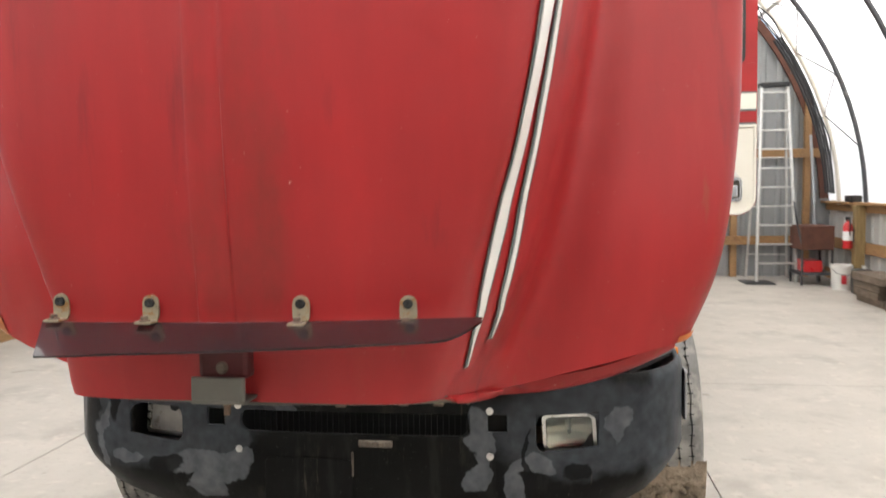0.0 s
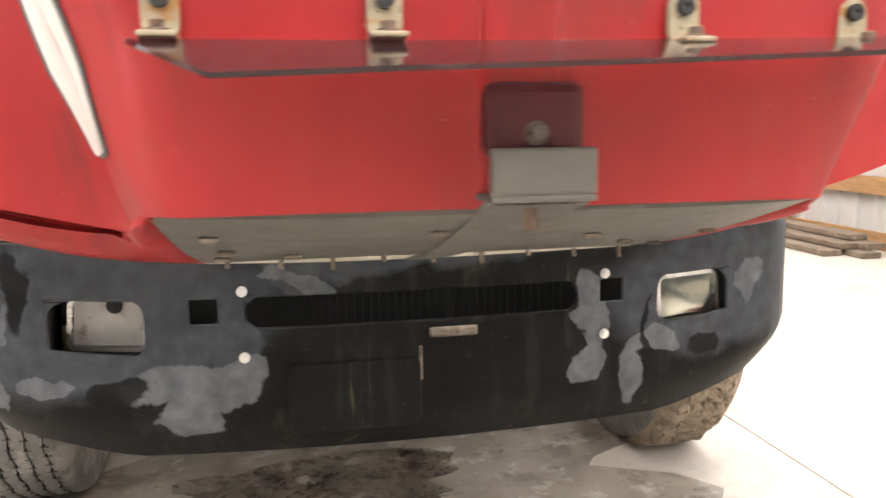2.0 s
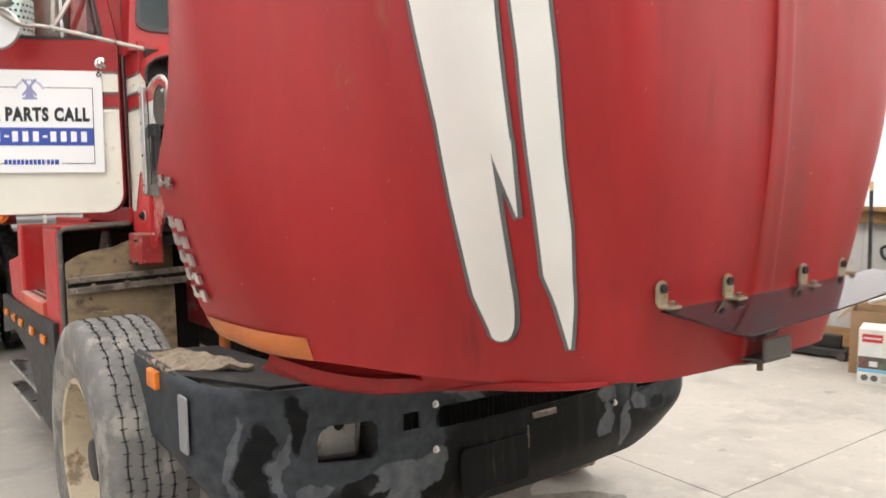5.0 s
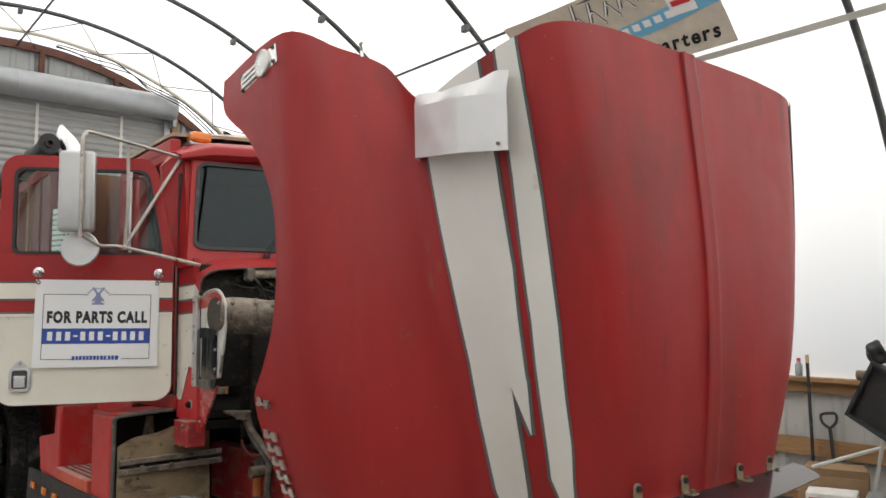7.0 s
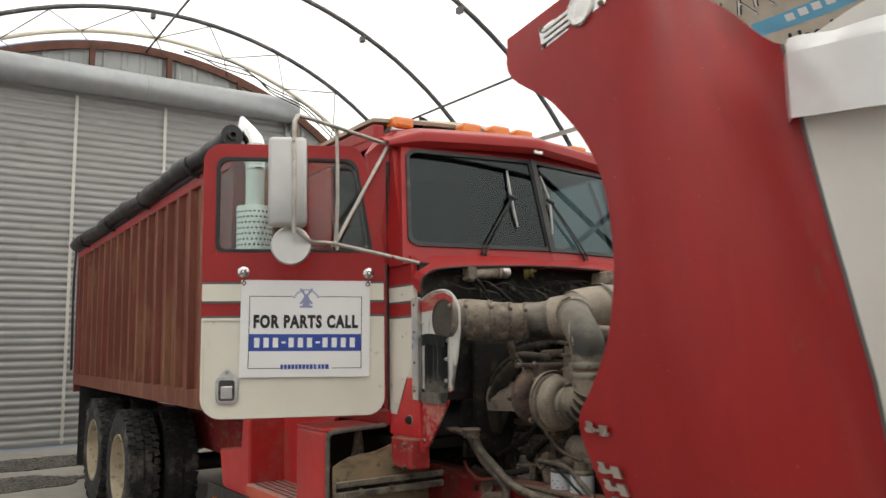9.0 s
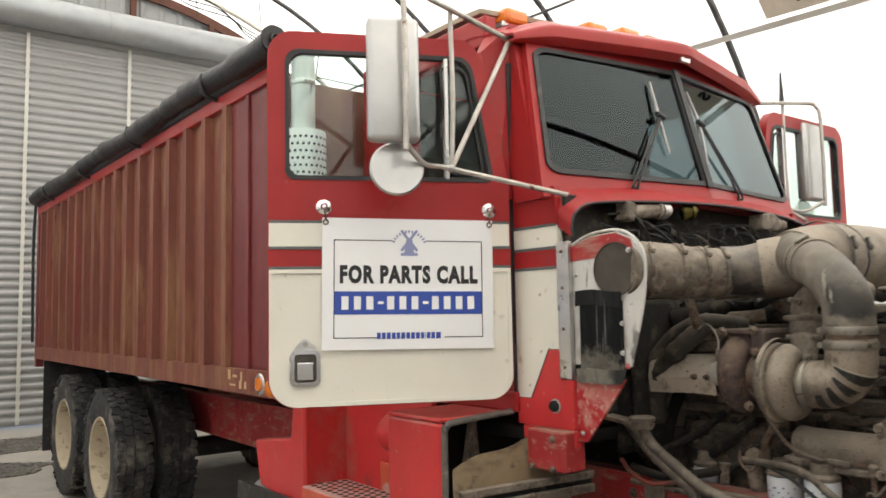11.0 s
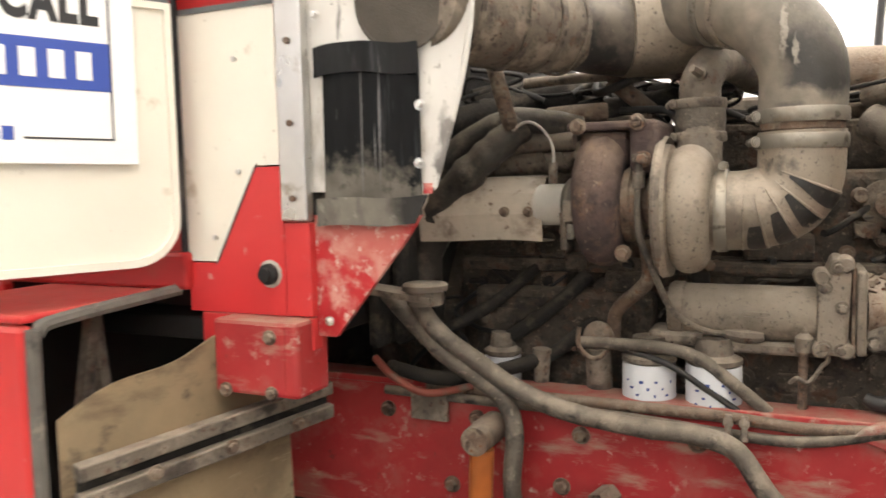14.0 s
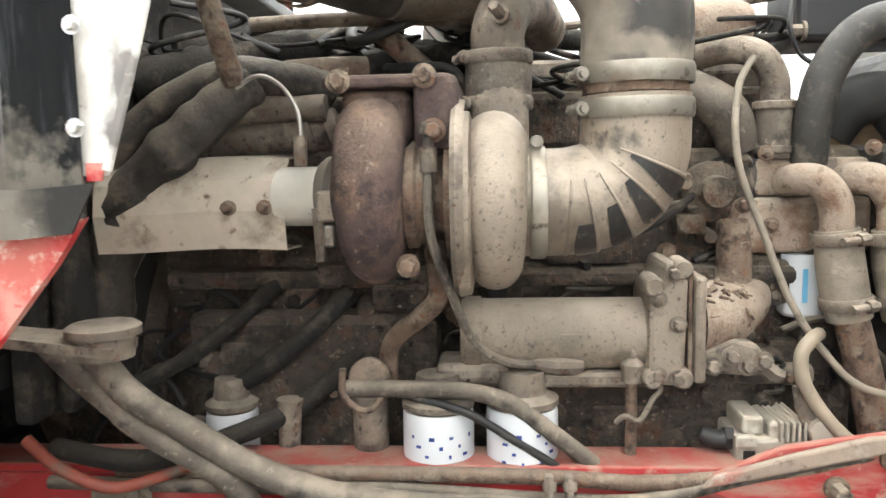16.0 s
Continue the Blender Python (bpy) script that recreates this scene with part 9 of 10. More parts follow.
hose("sag_hose", [(-0.50, 4.03, 1.20), (-0.52, 3.9, 1.19), (-0.46, 3.8, 1.20), (-0.38, 3.7, 1.23), (-0.33, 3.62, 1.30)], 0.015, grime_dark, "sagging dusty hose", 0.15)
hose("sag_hose", [(-0.40, 3.98, 1.25), (-0.38, 3.88, 1.30), (-0.35, 3.80, 1.36), (-0.32, 3.74, 1.42)], 0.0135, grime_dark, "sagging dusty hose", 0.15)
hose("sag_hose", [(-0.34, 3.86, 1.22), (-0.36, 3.78, 1.27), (-0.36, 3.70, 1.33), (-0.33, 3.64, 1.39)], 0.016, grime_dark, "sagging dusty hose", 0.15)
hose("steer_tube", [(-0.40, 3.73, 1.10), (-0.40, 3.725, 1.17), (-0.40, 3.722, 1.24)], [0.016, 0.016, 0.02], dusty_metal, "dusty steel fitting")
pl = part("rail_plate", plate([(-0.482, 3.16, 1.15), (-0.482, 3.04, 1.205), (-0.482, 2.90, 1.225), (-0.482, 2.84, 1.22), (-0.482, 2.84, 1.06), (-0.482, 3.0, 1.09)], (-0.012, 0, 0), bevel=0.004), red_chassis, truck, "scraped red gusset on the frame rail")
part("gusset_lip", plate([(-0.495, 3.146, 1.150), (-0.495, 3.02, 1.176), (-0.495, 2.90, 1.202), (-0.495, 2.86, 1.204), (-0.495, 2.86, 1.226), (-0.495, 2.93, 1.222), (-0.495, 3.03, 1.198), (-0.495, 3.13, 1.168)], (-0.012, 0, 0), bevel=0.004), lip_dusty, pl, "dusty chipped upper edge")
for y, r in ((3.345, 0.014), (3.318, 0.013)):
    clamp_band((-0.49, y, 1.14), (0, 1, 0), r + 0.008, 0.012, dusty_metal, truck, (-1, 0, 0.4), "line_clip")
for y, z in ((2.97, 1.15), (2.90, 1.19)):
    part("gusset_bolt", bolt_head(bmesh.new(), (-0.495, y, z), (-1, 0, 0), 0.011, 0.022), rust_metal, pl)
sh = part("shock_absorber", bar([(-0.58, 3.79, 1.075), (-0.58, 3.795, 0.95), (-0.58, 3.80, 0.75)], [0.024, 0.024, 0.024], 16), amber_dirty, truck, "rusty orange shock absorber", smooth=40)
part("shock_eye", turned((-0.62, 3.79, 1.10), (1, 0, 0), [(0, 0), (0, 0.028), (0.06, 0.03), (0.11, 0.03), (0.11, 0)], 20), rust_metal, sh, smooth=40)
hose("axle_hose", [(-0.60, 3.82, 0.93), (-0.61, 3.78, 0.965), (-0.61, 3.71, 0.975), (-0.60, 3.64, 0.965), (-0.56, 3.58, 0.975), (-0.49, 3.56, 0.98)], 0.017, hose_rubber, "black brake hose")
part("hose_end", bar([(-0.54, 3.575, 0.977), (-0.485, 3.56, 0.98)], 0.024, 6), rust_metal, truck)

# loose wiring above and behind the pipes
random.seed(21)
for i in range(64):
    y = random.uniform(3.0, 3.95)
    p = [Vector((random.uniform(-0.28, 0.05), y, random.uniform(1.70, 1.82)))]
    for k in range(4):
        p.append(p[-1] + Vector((random.uniform(-0.09, 0.09), random.uniform(-0.16, 0.10), random.uniform(-0.05, 0.05))))
    for q in p:
        q.z = min(max(q.z, 1.62), 1.84)
        q.x = min(max(q.x, -0.34), 0.1)
        q.y = min(max(q.y, 2.9), 3.95)
    hose("wire", p, random.uniform(0.003, 0.009), random.choice((cable_black, cable_black, grime_dark)), "black wiring over the engine")
for i, (pts, r) in enumerate((([(-0.30, 3.98, 1.72), (-0.22, 3.85, 1.76), (-0.12, 3.70, 1.79), (0.0, 3.52, 1.78)], 0.034), ([(-0.15, 3.97, 1.78), (-0.05, 3.80, 1.80), (0.05, 3.6, 1.82)], 0.04), ([(-0.28, 3.62, 1.74), (-0.2, 3.5, 1.76), (-0.1, 3.42, 1.80), (0.05, 3.38, 1.79)], 0.022), ([(-0.1, 3.3, 1.80), (0.0, 3.15, 1.79), (0.1, 3.0, 1.78)], 0.02))):
    hose("top_hose", pts, r, grime_dark, "grimy black hose over the engine", 0.25)
# things on the firewall under the lip
wm = part("wiper_motor", bar([(-0.53, 3.985, 2.112), (-0.44, 3.98, 2.122), (-0.36, 3.975, 2.13)], [0.028, 0.031, 0.031], 18), dusty_metal, truck, "dusty silver wiper motor", smooth=40)
part("motor_flange", plate([(-0.565, 3.95, 2.085), (-0.535, 3.95, 2.075), (-0.515, 3.95, 2.10), (-0.52, 3.95, 2.145), (-0.565, 3.95, 2.15)], (0, 0.06, 0), bevel=0.006), dusty_metal, wm)
part("motor_neck", turned((-0.385, 3.975, 2.128), (1, -0.05, 0.1), [(0, 0.031), (0.0, 0.036), (0.014, 0.036), (0.02, 0.03)], 18), dusty_alloy, wm, smooth=40)
part("motor_cap", turned((-0.36, 3.975, 2.13), (1, -0.1, 0.05), [(0, 0.034), (0.03, 0.034), (0.046, 0.026), (0.052, 0.012), (0.052, 0)], 20), stainless, wm, "bright motor cap", smooth=40)
bl = part("heater_blower", turned((-0.20, 3.99, 2.135), (0.75, -0.6, 0.1), [(0, 0.012), (0, 0.034), (0.008, 0.036), (0.02, 0.036), (0.022, 0.026), (0.035, 0.026), (0.037, 0.033), (0.05, 0.03), (0.052, 0)], 20), brass_olive, truck, "small olive-yellow motor", smooth=35)
part("blower_pin", turned((-0.165, 3.962, 2.14), (0.75, -0.6, 0.1), [(0, 0.010), (0.02, 0.008), (0.02, 0)], 10), rust_metal, bl)
fb = part("firewall_box", plate([(0.27, 3.93, 2.085), (0.40, 3.93, 2.085), (0.41, 3.93, 2.14), (0.35, 3.93, 2.162), (0.28, 3.93, 2.15)], (0, 0.07, 0), bevel=0.008), dusty_metal, truck)
part("box_neck", turned((0.41, 3.965, 2.115), (1, 0, 0), [(0, 0.028), (0.03, 0.03), (0.06, 0.022), (0.075, 0.024), (0.09, 0.016), (0.09, 0)], 16), dusty_metal, fb, smooth=40)
random.seed(33)
for i in range(26):    # tangled wiring behind the intake duct
    x = -0.62 + 0.036 * i
    p = [(x, 4.03, 2.02 + random.uniform(0, 0.09)), (x + random.uniform(0.02, 0.08), random.uniform(3.93, 3.99), 2.04 + random.uniform(-0.02, 0.06)), (x + random.uniform(0.08, 0.16), random.uniform(3.92, 3.98), 2.0 + random.uniform(-0.03, 0.05)), (x + random.uniform(0.14, 0.24), 4.0, 1.95 + random.uniform(-0.04, 0.05))]
    hose("wire", p, random.uniform(0.0028, 0.006), random.choice((cable_black, cable_black, cable_black, grime_dark)), "black wiring on the firewall")
part("black_shelf", block(-0.62, 0.5, 3.90, 3.985, 1.93, 1.96, 0.006), black_plastic, truck)

# ---- the sale board hung on the near door ----
board = thing("sign_board", "white plastic sale board hung on the open door", "sign", m=TRUCK @ DOOR_M @ Matrix.Translation((0.378, 0.014, 1.868)) @ pose(0, 0, 0, 0, -0.8, 0) @ pose(0, 0, 0, 0.8))
part("panel", block(-0.305, 0.305, -0.002, 0.002, -0.229, 0.229, 0.001), sign_white, board)


def ink(name, x0, x1, z0, z1, mat, y=0.0022):
    return part(name, box(bmesh.new(), x0, x1, y, y + 0.001, z0, z1, 0), mat, board)


for x0, x1, z0, z1 in ((0.262, 0.265, -0.188, 0.152), (-0.265, -0.262, -0.188, 0.152), (0.062, 0.265, 0.150, 0.153), (-0.265, -0.062, 0.150, 0.153), (0.115, 0.265, -0.189, -0.186), (-0.265, -0.125, -0.189, -0.186)):
    ink("rule", x0, x1, z0, z1, ink_black)
FACE = lambda x, z: Matrix(((-1, 0, 0, x), (0, 0, 1, 0.0026), (0, 1, 0, z), (0, 0, 0, 1)))
lettering("FOR PARTS CALL", 0.080, ink_black, board, FACE(0, 0.029), depth=0.0004, squeeze=0.70, name="lettering", bold=0.0045, space=1.17)
ink("number_band", -0.262, 0.262, -0.107, -0.027, ink_blue)
x = 0.245
for ch in "ddd-ddd-dddd":    # a telephone number as plain bars
    if ch == "-":
        ink("number_bar", x - 0.024, x - 0.004, -0.071, -0.062, sign_white, 0.0034)
        x -= 0.030
    else:
        ink("number_bar", x - 0.031, x - 0.007, -0.090, -0.044, sign_white, 0.0034)
        x -= 0.043
x = 0.115
for w in (0.017, 0.017, 0.018, 0.017, 0.016, 0.018, 0.017, 0.017, 0.018, 0.015, 0.006, 0.016, 0.017, 0.021):   # a web name as plain bars
    ink("name_bar", x - w + 0.004, x, -0.192, -0.170, ink_blue)
    x -= w
logo = part("logo", box(bmesh.new(), -0.03, 0.03, 0.0022, 0.0032, 0.098, 0.108, 0), ink_logo, board)
for a in (38, -38):
    part("logo_sail", box(bmesh.new(), -0.005, 0.005, 0.0022, 0.0036, -0.046, 0.046, 0, Matrix.Translation((0, 0, 0.152)) @ pose(0, 0, 0, 0, a, 0)), ink_logo, logo)
part("logo_tower", plate([(-0.018, 0.0022, 0.108), (0.018, 0.0022, 0.108), (0.011, 0.0022, 0.155), (-0.011, 0.0022, 0.155)], (0, 0.001, 0)), ink_logo, logo)
for k in range(13):
    a = radians(25 + 10.8 * k)
    part("logo_arc", box(bmesh.new(), -0.003, 0.003, 0.0022, 0.0032, -0.005, 0.005, 0, Matrix.Translation((0.062 * math.cos(a), 0, 0.122 + 0.062 * math.sin(a))) @ pose(0, 0, 0, 0, 90 - math.degrees(a), 0)), ink_logo, logo)
for sx in (-0.293, 0.293):
    hk = part("hanger", turned((sx * 1.02, -0.022, 0.268), (0, 1, 0), [(0, 0), (0, 0.030), (0.006, 0.031), (0.014, 0.026), (0.02, 0.012), (0.03, 0.010), (0.034, 0.006), (0.034, 0)], 28), chrome, board, "round chrome hanger", smooth=35)
    part("ring", turned((sx, 0.004, 0.213), (0, 1, 0), [(-0.002, 0.009), (0.002, 0.011), (0.002, 0.006), (-0.002, 0.006), (-0.002, 0.009)], 16), rust_metal, hk)
    part("wire", bar([(sx, 0.006, 0.22), (sx * 1.01, 0.010, 0.245), (sx * 1.02, 0.008, 0.262)], 0.003, 6), rust_metal, hk)


# ---- along the far wall and the end of the hall ----
def step_ladder():
    t = thing("step_ladder", "tall aluminium step ladder standing folded by the end wall", "ladder", m=pose(4.25, 13.3, 0))
    for s in (-1, 1):
        part("rail", bar([(s * 0.31, -0.20, 0.0), (s * 0.20, 0.12, 3.15)], 0.028, 6), alu, t)
        part("rear_rail", bar([(s * 0.33, 0.42, 0.0), (s * 0.20, 0.20, 3.10)], 0.020, 6), alu, t)
    for k in range(10):
        z = 0.30 + 0.305 * k
        q = z / 3.15
        w, y = 0.31 - 0.11 * q, -0.20 + 0.32 * q
        part("tread", block(-w, w, y - 0.045, y + 0.045, z - 0.014, z + 0.014, 0.004), alu, t)
    part("top_cap", block(-0.22, 0.22, 0.05, 0.27, 3.13, 3.2, 0.01), black_plastic, t)
    for k in range(3):
        part("brace", bar([(-0.31, 0.38 - 0.05 * k, 0.4 + 0.8 * k), (0.31, 0.38 - 0.05 * k, 0.4 + 0.8 * k)], 0.012, 6), alu, t)


step_ladder()
tagged(part("long_pole", bar([(4.86, 13.05, 0.0), (4.83, 13.45, 2.35)], 0.022, 10), galvanised, smooth=40), "pale metal pole leaning beside the ladder", "pole")
tagged(part("black_mat", block(3.7, 4.15, 12.75, 13.3, 0.0, 0.015, 0.004), black_plastic), "black rubber mat on the concrete", "mat")


def extinguisher(x, y, z):
    t = thing("fire_extinguisher", "red fire extinguisher hung on a timber post", "fire extinguisher", m=pose(x, y, z))
    part("bottle", turned((0, 0, 0), (0, 0, 1), [(0, 0), (0, 0.06), (0.02, 0.068), (0.33, 0.068), (0.38, 0.045), (0.40, 0.022), (0.42, 0.022), (0.42, 0)], 24), ext_red, t, smooth=40)
    part("valve", block(-0.03, 0.03, -0.02, 0.02, 0.42, 0.47, 0.006), black_plastic, t)
    part("hose", bar([(0, -0.03, 0.44), (0, -0.09, 0.40), (0, -0.085, 0.2)], 0.011, 8), black_plastic, t, smooth=40)
    part("label", turned((0, 0, 0.12), (0, 0, 1), [(0, 0.0685), (0.14, 0.0685)], 24), sign_white, t)
    part("bracket", block(0.06, 0.09, -0.03, 0.03, 0.1, 0.3, 0.003), hoop_steel, t)


extinguisher(5.02, 12.3, 0.60)


def bucket(x, y, mat, label, r=0.15, h=0.37):
    t = thing("bucket", label, "bucket", m=pose(x, y, 0))
    part("pail", turned((0, 0, 0), (0, 0, 1), [(0, 0), (0, r * 0.86), (h * 0.85, r * 0.98), (h * 0.86, r * 1.04), (h * 0.9, r * 1.04), (h, r), (h, r * 0.95), (0.02, r * 0.82), (0.02, 0)], 28), mat, t, smooth=40)
    part("bail", bar([(-r, 0, h * 0.88), (-r * 0.8, -r * 0.9, h * 0.7), (0, -r * 1.15, h * 0.62), (r * 0.8, -r * 0.9, h * 0.7), (r, 0, h * 0.88)], 0.004, 6), hoop_steel, t, smooth=40)
    part("mark", block(-0.05, 0.02, -r - 0.004, -r + 0.01, h * 0.25, h * 0.6, 0.002), ink_red, t)


bucket(4.93, 12.25, bucket_white, "white plastic pail with a red mark on the concrete")
bucket(4.98, 11.45, bucket_white, "white plastic pail beside a dark jug", 0.11, 0.3)
jug = thing("jug", "dark grey plastic jug on the concrete", "jug", m=pose(5.02, 11.72, 0))
part("body", block(-0.12, 0.12, -0.12, 0.12, 0, 0.36, 0.04), black_plastic, jug)
part("cap", turned((0.03, 0, 0.36), (0, 0, 1), [(0, 0.03), (0.04, 0.03), (0.04, 0)], 16), bucket_white, jug)


def cart():
    t = thing("shop_cart", "dark brown steel shop cart holding a red box", "cart", m=pose(4.72, 12.95, 0))
    part("tray", block(-0.24, 0.24, -0.30, 0.30, 0.55, 0.92, 0.01), timber_rust, t)
    part("shelf", block(-0.24, 0.24, -0.30, 0.30, 0.16, 0.20, 0.005), hoop_steel, t)
    for sx in (-0.22, 0.22):
        for sy in (-0.28, 0.28):
            part("leg", bar([(sx, sy, 0.0), (sx, sy, 0.6)], 0.018, 8), hoop_steel, t)
    part("handle", bar([(-0.22, -0.28, 0.6), (-0.30, -0.28, 0.95), (-0.34, -0.28, 1.2), (-0.30, -0.1, 1.28)], 0.014, 8), hoop_steel, t, smooth=40)
    part("box", block(-0.16, 0.10, -0.22, 0.22, 0.20, 0.38, 0.01), ext_red, t)


cart()
bx = thing("tool_case", "small black case on the wall's cap board", "case", m=pose(5.25, 12.75, CAP))
part("case", block(-0.08, 0.08, -0.14, 0.14, 0, 0.10, 0.012), black_plastic, bx)
part("handle", bar([(-0.085, -0.05, 0.06), (-0.11, -0.03, 0.07), (-0.11, 0.03, 0.07), (-0.085, 0.05, 0.06)], 0.008, 8), black_plastic, bx)

# short timbers stacked by the wall, planks in front
random.seed(3)
for gy, n, lay in ((9.75, 2, 4), (10.75, 2, 4)):
    z = 0.0
    for k in range(lay):
        l = random.uniform(0.75, 0.95)
        h = random.uniform(0.085, 0.105)
        tb = part("timber_block", block(4.72 + random.uniform(-0.05, 0.05), 5.08, gy - l / 2 + random.uniform(-0.08, 0.08), gy + l / 2 + random.uniform(-0.08, 0.08), z, z + h - 0.004, 0.008), plank_grey)
        tagged(tb, "weathered grey-brown timber in a stack by the wall", "timber", "stacked timbers")
        z += h
for k, (x, y0, y1, z) in enumerate(((4.62, 6.9, 8.35, 0.0), (4.86, 6.7, 8.2, 0.0), (4.80, 6.9, 8.3, 0.06), (4.99, 6.8, 8.2, 0.06), (4.97, 7.0, 8.3, 0.12))):
    tagged(part("plank", block(x - 0.10, x + 0.10, y0, y1, z, z + 0.055, 0.008), plank_grey), "weathered plank lying by the wall", "plank", "planks")


def spade():
    t = thing("spade", "black D-handled spade leaning on the low wall", "spade", m=pose(5.12, 3.50, 0.0) @ pose(0, 0, 0, -8, 7, 0))
    part("shaft", bar([(0, 0, 0.28), (0, 0, 0.84)], 0.017, 10), black_plastic, t, smooth=40)
    part("grip", bar([(0, -0.012, 0.83), (0, -0.065, 0.88), (0, -0.07, 0.95), (0, 0, 0.965), (0, 0.07, 0.95), (0, 0.065, 0.88), (0, 0.012, 0.83)], 0.014, 8, 6), black_plastic, t, smooth=40)
    part("blade", sheet(lambda u, v: (0.02 * math.cos(u * 1.5), 0.11 * u * (1 - 0.25 * v), 0.30 - 0.30 * v), steps_of(-1, 1, 8), steps_of(0, 1, 6)), stainless, t, smooth=60)
    thicken(t.children[-1], 0.004)


spade()
pole = thing("broom_handle", "long black pole with a yellow end leaning on the wall", "pole")
part("shaft", bar([(4.98, 3.66, 0.0), (5.12, 3.76, 1.42)], 0.016, 10), black_plastic, pole, smooth=40)
part("tip", bar([(5.12, 3.76, 1.42), (5.13, 3.767, 1.50)], 0.017, 10), ink_gold, pole, smooth=40)
bt = thing("spray_bottle", "grey bottle with a red cap on the cap board", "bottle", m=pose(5.25, 3.91, CAP))
part("body", turned((0, 0, 0), (0, 0, 1), [(0, 0), (0, 0.035), (0.11, 0.035), (0.14, 0.018), (0.15, 0.018), (0.15, 0)], 18), galvanised, bt, smooth=40)
part("cap", turned((0, 0, 0.15), (0, 0, 1), [(0, 0.019), (0.03, 0.017), (0.03, 0)], 16), ink_red, bt)
rl = thing("strap_roll", "dark rolled strap on the cap board", "strap", m=pose(5.25, 3.30, CAP))
part("roll", turned((0, -0.055, 0.045), (0, 1, 0), [(0, 0.012), (0, 0.045), (0.11, 0.045), (0.11, 0.012), (0, 0.012)], 24), plank_grey, rl, smooth=40)


CARTON = pose(4.325, 3.205, 0) @ pose(0, 0, 0, 0, 0, -69.6)


def carton():
    t = thing("printed_carton", "printed product carton with pictures in front of a brown box", "carton", m=CARTON)
    part("box", block(-0.19, 0.19, -0.17, 0.13, 0, 0.42, 0.004), carton_print, t)
    face = lambda name, x0, x1, z0, z1, mat, k=0: part(name, block(x0, x1, -0.1725 - 0.0012 * k, -0.1702, z0, z1, 0), mat, t)
    face("red_label", -0.165, -0.03, 0.325, 0.385, ink_red)
    face("red_label_line", -0.155, -0.04, 0.348, 0.362, carton_print, 1)
    face("product_picture", -0.17, -0.03, 0.225, 0.315, guard_metal)
    face("product_picture", 0.0, 0.05, 0.225, 0.33, plank_grey)
    for k in range(3):
        face("print_line", 0.006, 0.044, 0.305 - 0.022 * k, 0.313 - 0.022 * k, carton_print, 1)
    face("product_picture", 0.075, 0.165, 0.225, 0.275, panel_grey)
    face("sky_picture", 0.06, 0.13, 0.285, 0.345, ink_pale)
    face("picture_band", -0.187, 0.187, 0.125, 0.215, carton_dark)
    for k, (x, w, mt) in enumerate(((-0.15, 0.05, carton_brown), (-0.085, 0.055, guard_metal), (-0.02, 0.05, carton_green), (0.045, 0.05, ink_red), (0.11, 0.055, panel_grey))):
        face("small_picture", x - w / 2, x + w / 2, 0.135 + 0.008 * (k % 2), 0.195 - 0.012 * (k % 3), mt, 1)
    face("blue_line", -0.187, 0.187, 0.098, 0.122, ink_sky)
    for x in (-0.14, -0.075):
        part("round_mark", turned((x, -0.1702, 0.055), (0, -1, 0), [(0, 0), (0, 0.024), (0.002, 0.024), (0.002, 0)], 20), carton_dark, t)
    for k in range(4):
        face("print_line", -0.03, 0.08, 0.028 + 0.014 * k, 0.034 + 0.014 * k, panel_grey)
    part("blue_corner", plate([(0.187, -0.1703, 0.004), (0.187, -0.1703, 0.20), (0.175, -0.1703, 0.20), (0.09, -0.1703, 0.004)], (0, -0.005, 0)), ink_sky, t)
    part("torn_flap", plate([(-0.19, -0.165, 0.421), (0.17, -0.165, 0.421), (0.19, -0.10, 0.455), (-0.15, -0.11, 0.45)], (0, 0.003, 0.004)), carton_print, t)


carton()
cb = thing("cardboard_box", "large open brown cardboard box", "box", m=pose(4.66, 3.34, 0) @ pose(0, 0, 0, 0, 0, -69.6))
bm = bmesh.new()
for x0, x1, y0, y1 in ((-0.27, -0.262, -0.20, 0.20), (0.262, 0.27, -0.20, 0.20), (-0.262, 0.262, -0.20, -0.192), (-0.262, 0.262, 0.192, 0.20)):
    box(bm, x0, x1, y0, y1, 0, 0.50, 0)
box(bm, -0.26, 0.26, -0.19, 0.19, 0.0, 0.02, 0)
part("carton_body", bm, cardboard, cb)
part("flap", plate([(-0.272, -0.20, 0.495), (-0.272, 0.20, 0.495), (-0.36, 0.16, 0.42), (-0.36, -0.17, 0.42)], (0, 0, 0.006)), cardboard, cb)
part("flap", plate([(-0.26, 0.202, 0.495), (0.26, 0.202, 0.495), (0.22, 0.33, 0.53), (-0.23, 0.33, 0.53)], (0, 0, 0.006)), cardboard, cb)
fj = thing("floor_jack", "black floor jack parked by the boxes", "jack", m=pose(4.74, 3.98, 0) @ pose(0, 0, 0, 0, 0, -75))
part("frame", block(-0.26, 0.26, -0.09, 0.09, 0.03, 0.09, 0.01), black_plastic, fj)
for sx in (-0.22, 0.22):
    part("caster", turned((sx, -0.11, 0.035), (0, 1, 0), [(0, 0), (0, 0.035), (0.22, 0.035), (0.22, 0)], 16), hoop_steel, fj)
part("lift_arm", block(-0.02, 0.20, -0.04, 0.04, 0.09, 0.20, 0.01), black_plastic, fj)
part("saddle", turned((-0.2, 0, 0.09), (0, 0, 1), [(0, 0.05), (0.03, 0.05), (0.03, 0)], 16), galvanised, fj)
tr = thing("tilted_tray", "big black tray tilted on a pale tubular stand", "tray", m=pose(4.30, 3.05, 0))
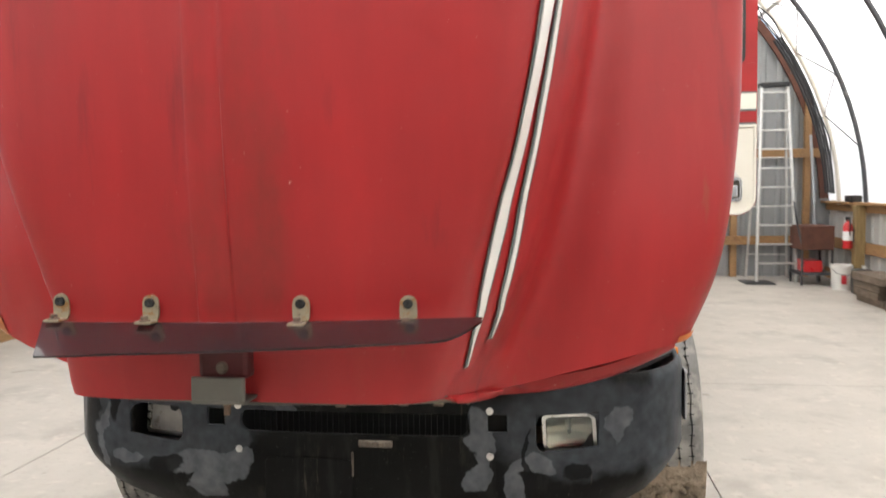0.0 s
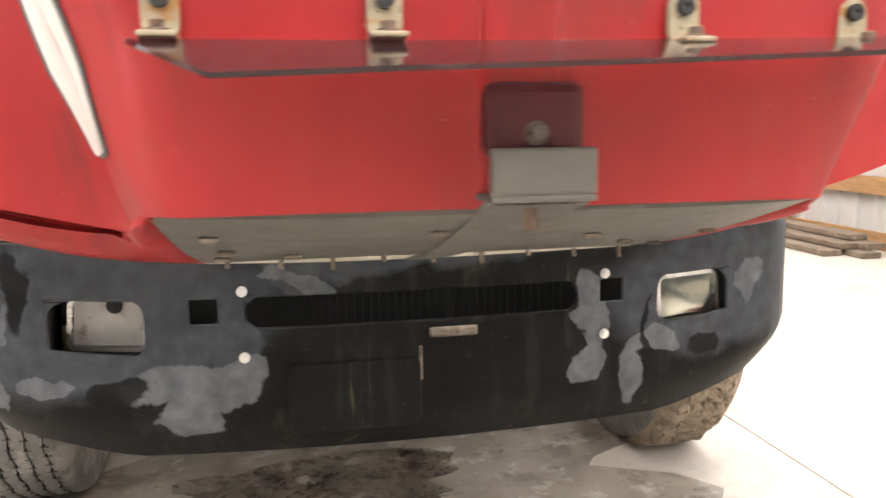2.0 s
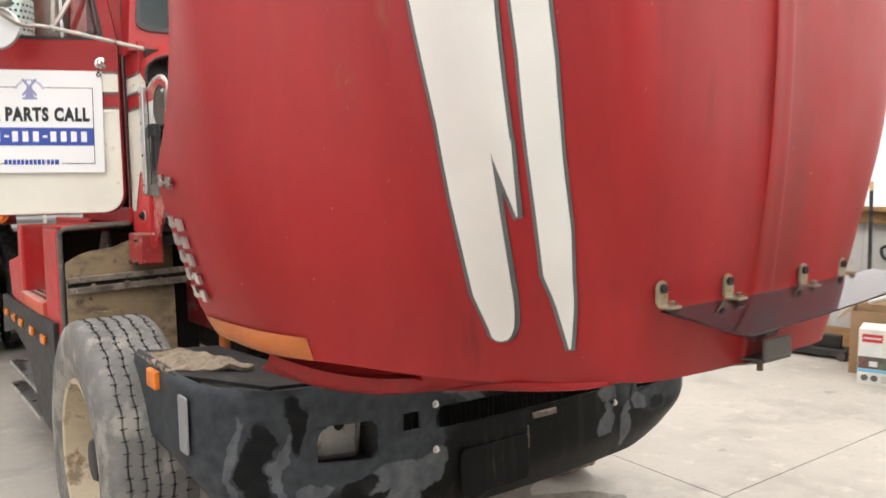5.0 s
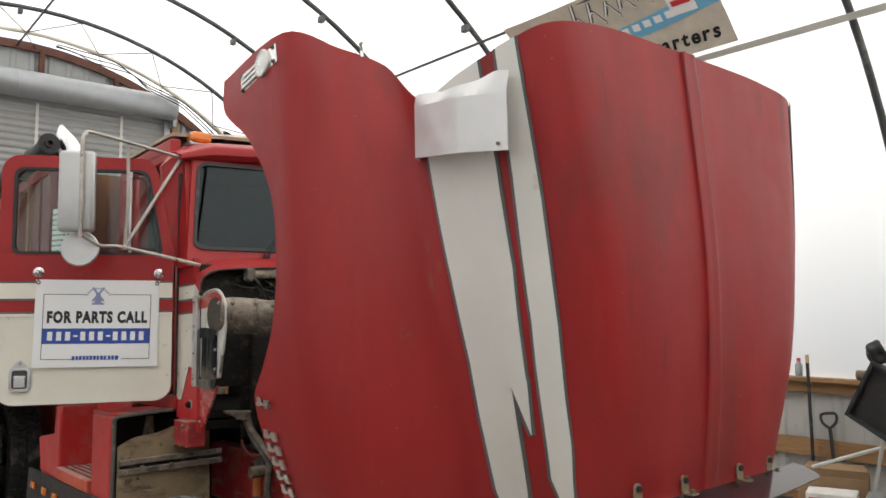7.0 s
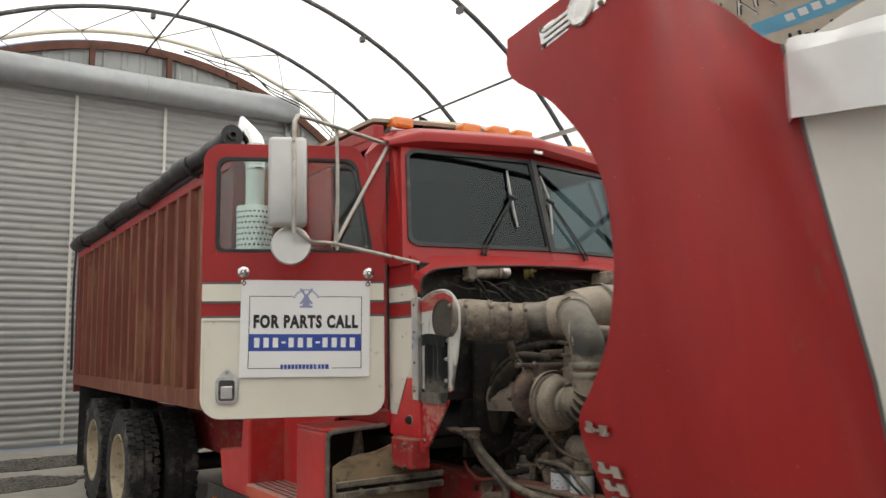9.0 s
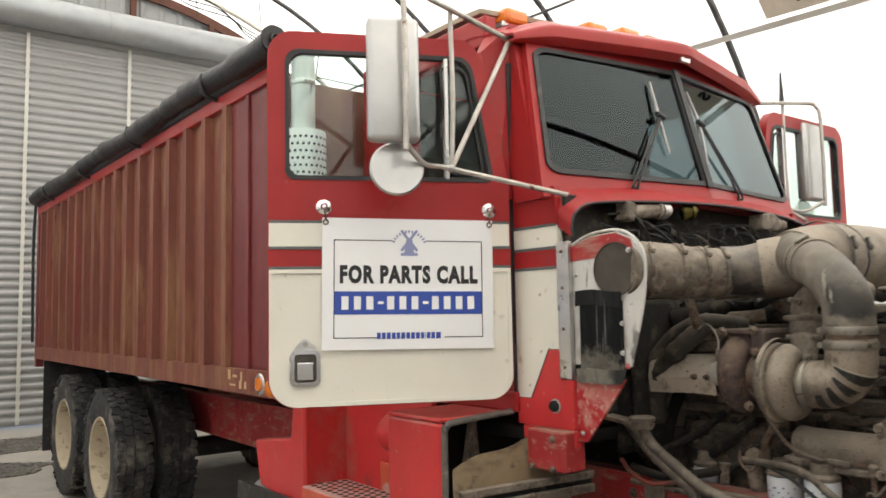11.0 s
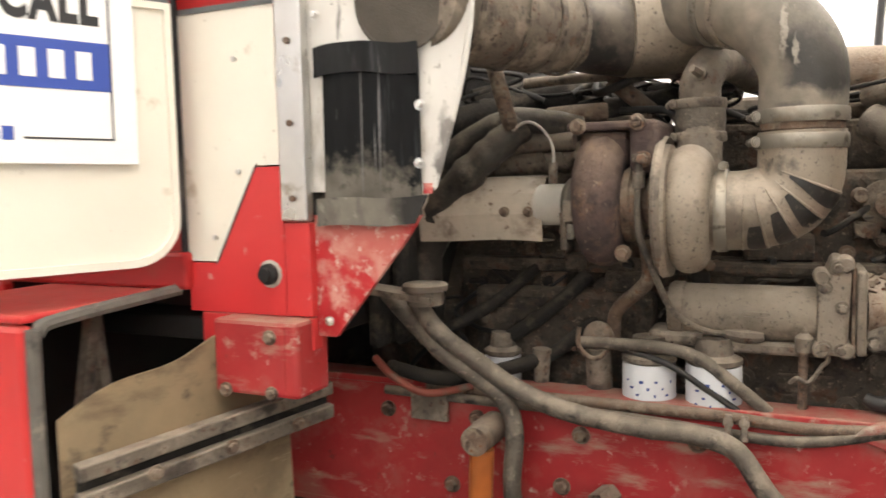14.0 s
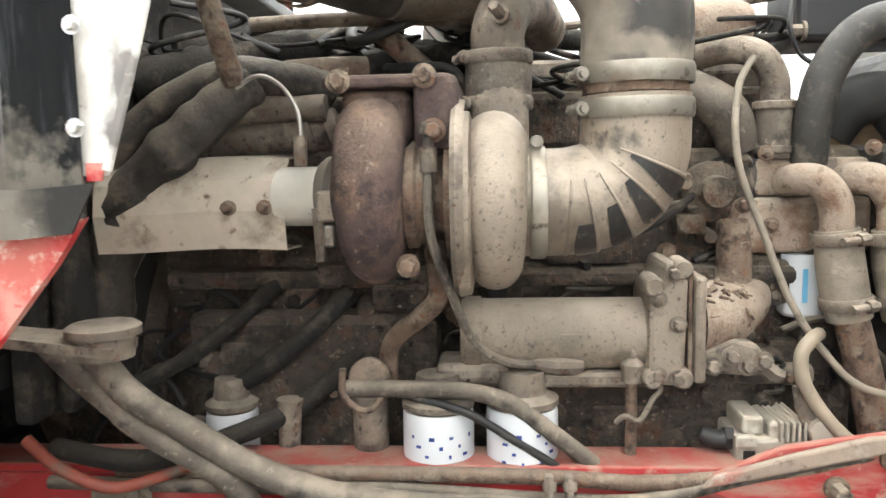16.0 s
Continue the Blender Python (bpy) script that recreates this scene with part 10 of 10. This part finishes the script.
EDGE = Matrix(((1, 0, 0, 0), (0, -0.862, -0.455, 0), (0, -0.507, 0.890, 1.07), (0, 0, 0, 1)))
part("tray", box(bmesh.new(), 0.0, 0.05, 0.0, 0.85, 0.0, 0.50, 0.012, EDGE), black_plastic, tr)
for y0, y1, z0, z1 in ((0.0, 0.03, 0.0, 0.50), (0.82, 0.85, 0.0, 0.50), (0.03, 0.82, 0.0, 0.03), (0.03, 0.82, 0.47, 0.50)):
    part("tray_lip", box(bmesh.new(), -0.06, 0.004, y0, y1, z0, z1, 0.006, EDGE), black_plastic, tr)
for a, b in (((0.06, -0.30, 1.12), (0.10, -0.05, 0.0)), ((0.06, -0.55, 0.95), (0.05, -0.62, 0.0)), ((0.10, 0.35, 0.58), (0.08, -0.55, 0.95)), ((0.35, -0.40, 0.0), (0.06, -0.45, 1.0))):
    part("stand_leg", bar([a, b], 0.016, 10), alu, tr, smooth=40)
rg = thing("rag", "crumpled dark rag lying on the tray's upper corner", "rag", m=pose(4.32, 2.78, 1.535))
bm = bmesh.new()
for v in bmesh.ops.create_icosphere(bm, subdivisions=4, radius=0.075)["verts"]:
    v.co = Vector((v.co.x * 0.7, v.co.y, v.co.z * 1.1)) * (1 + 0.9 * noise.noise(v.co * 14)) + Vector((0, 0.02, 0.05))
part("cloth", bm, tarp_black, rg, smooth=60)
tb2 = thing("tool_bin", "dark blue-black plastic bin with a grey lid beside the carton", "bin", m=pose(4.42, 2.80, 0) @ pose(0, 0, 0, 0, 0, -72))
part("tub", block(-0.17, 0.17, -0.15, 0.15, 0, 0.38, 0.012), bin_dark, tb2)
part("lid", block(-0.16, -0.02, -0.155, 0.155, 0.381, 0.43, 0.012), galvanised, tb2)
part("lid", block(0.0, 0.165, -0.155, 0.155, 0.381, 0.45, 0.012), guard_metal, tb2)
part("latch", block(0.02, 0.05, -0.166, -0.151, 0.30, 0.385, 0.004), black_plastic, tb2)
wc = thing("wheel_chock", "grey ribbed rubber wheel chock before a front tyre", "wheel chock", m=pose(-1.06, 3.05, 0))
part("wedge", plate([(-0.10, -0.11, 0), (-0.10, 0.12, 0), (-0.10, 0.12, 0.10), (-0.10, -0.08, 0.13)], (0.20, 0, 0), bevel=0.006), rubber_front, wc)
for k in range(6):
    part("ridge", block(-0.102, 0.102, -0.118 + 0.002 * k, -0.098, 0.012 + 0.019 * k, 0.022 + 0.019 * k, 0.002), rubber_front, wc)
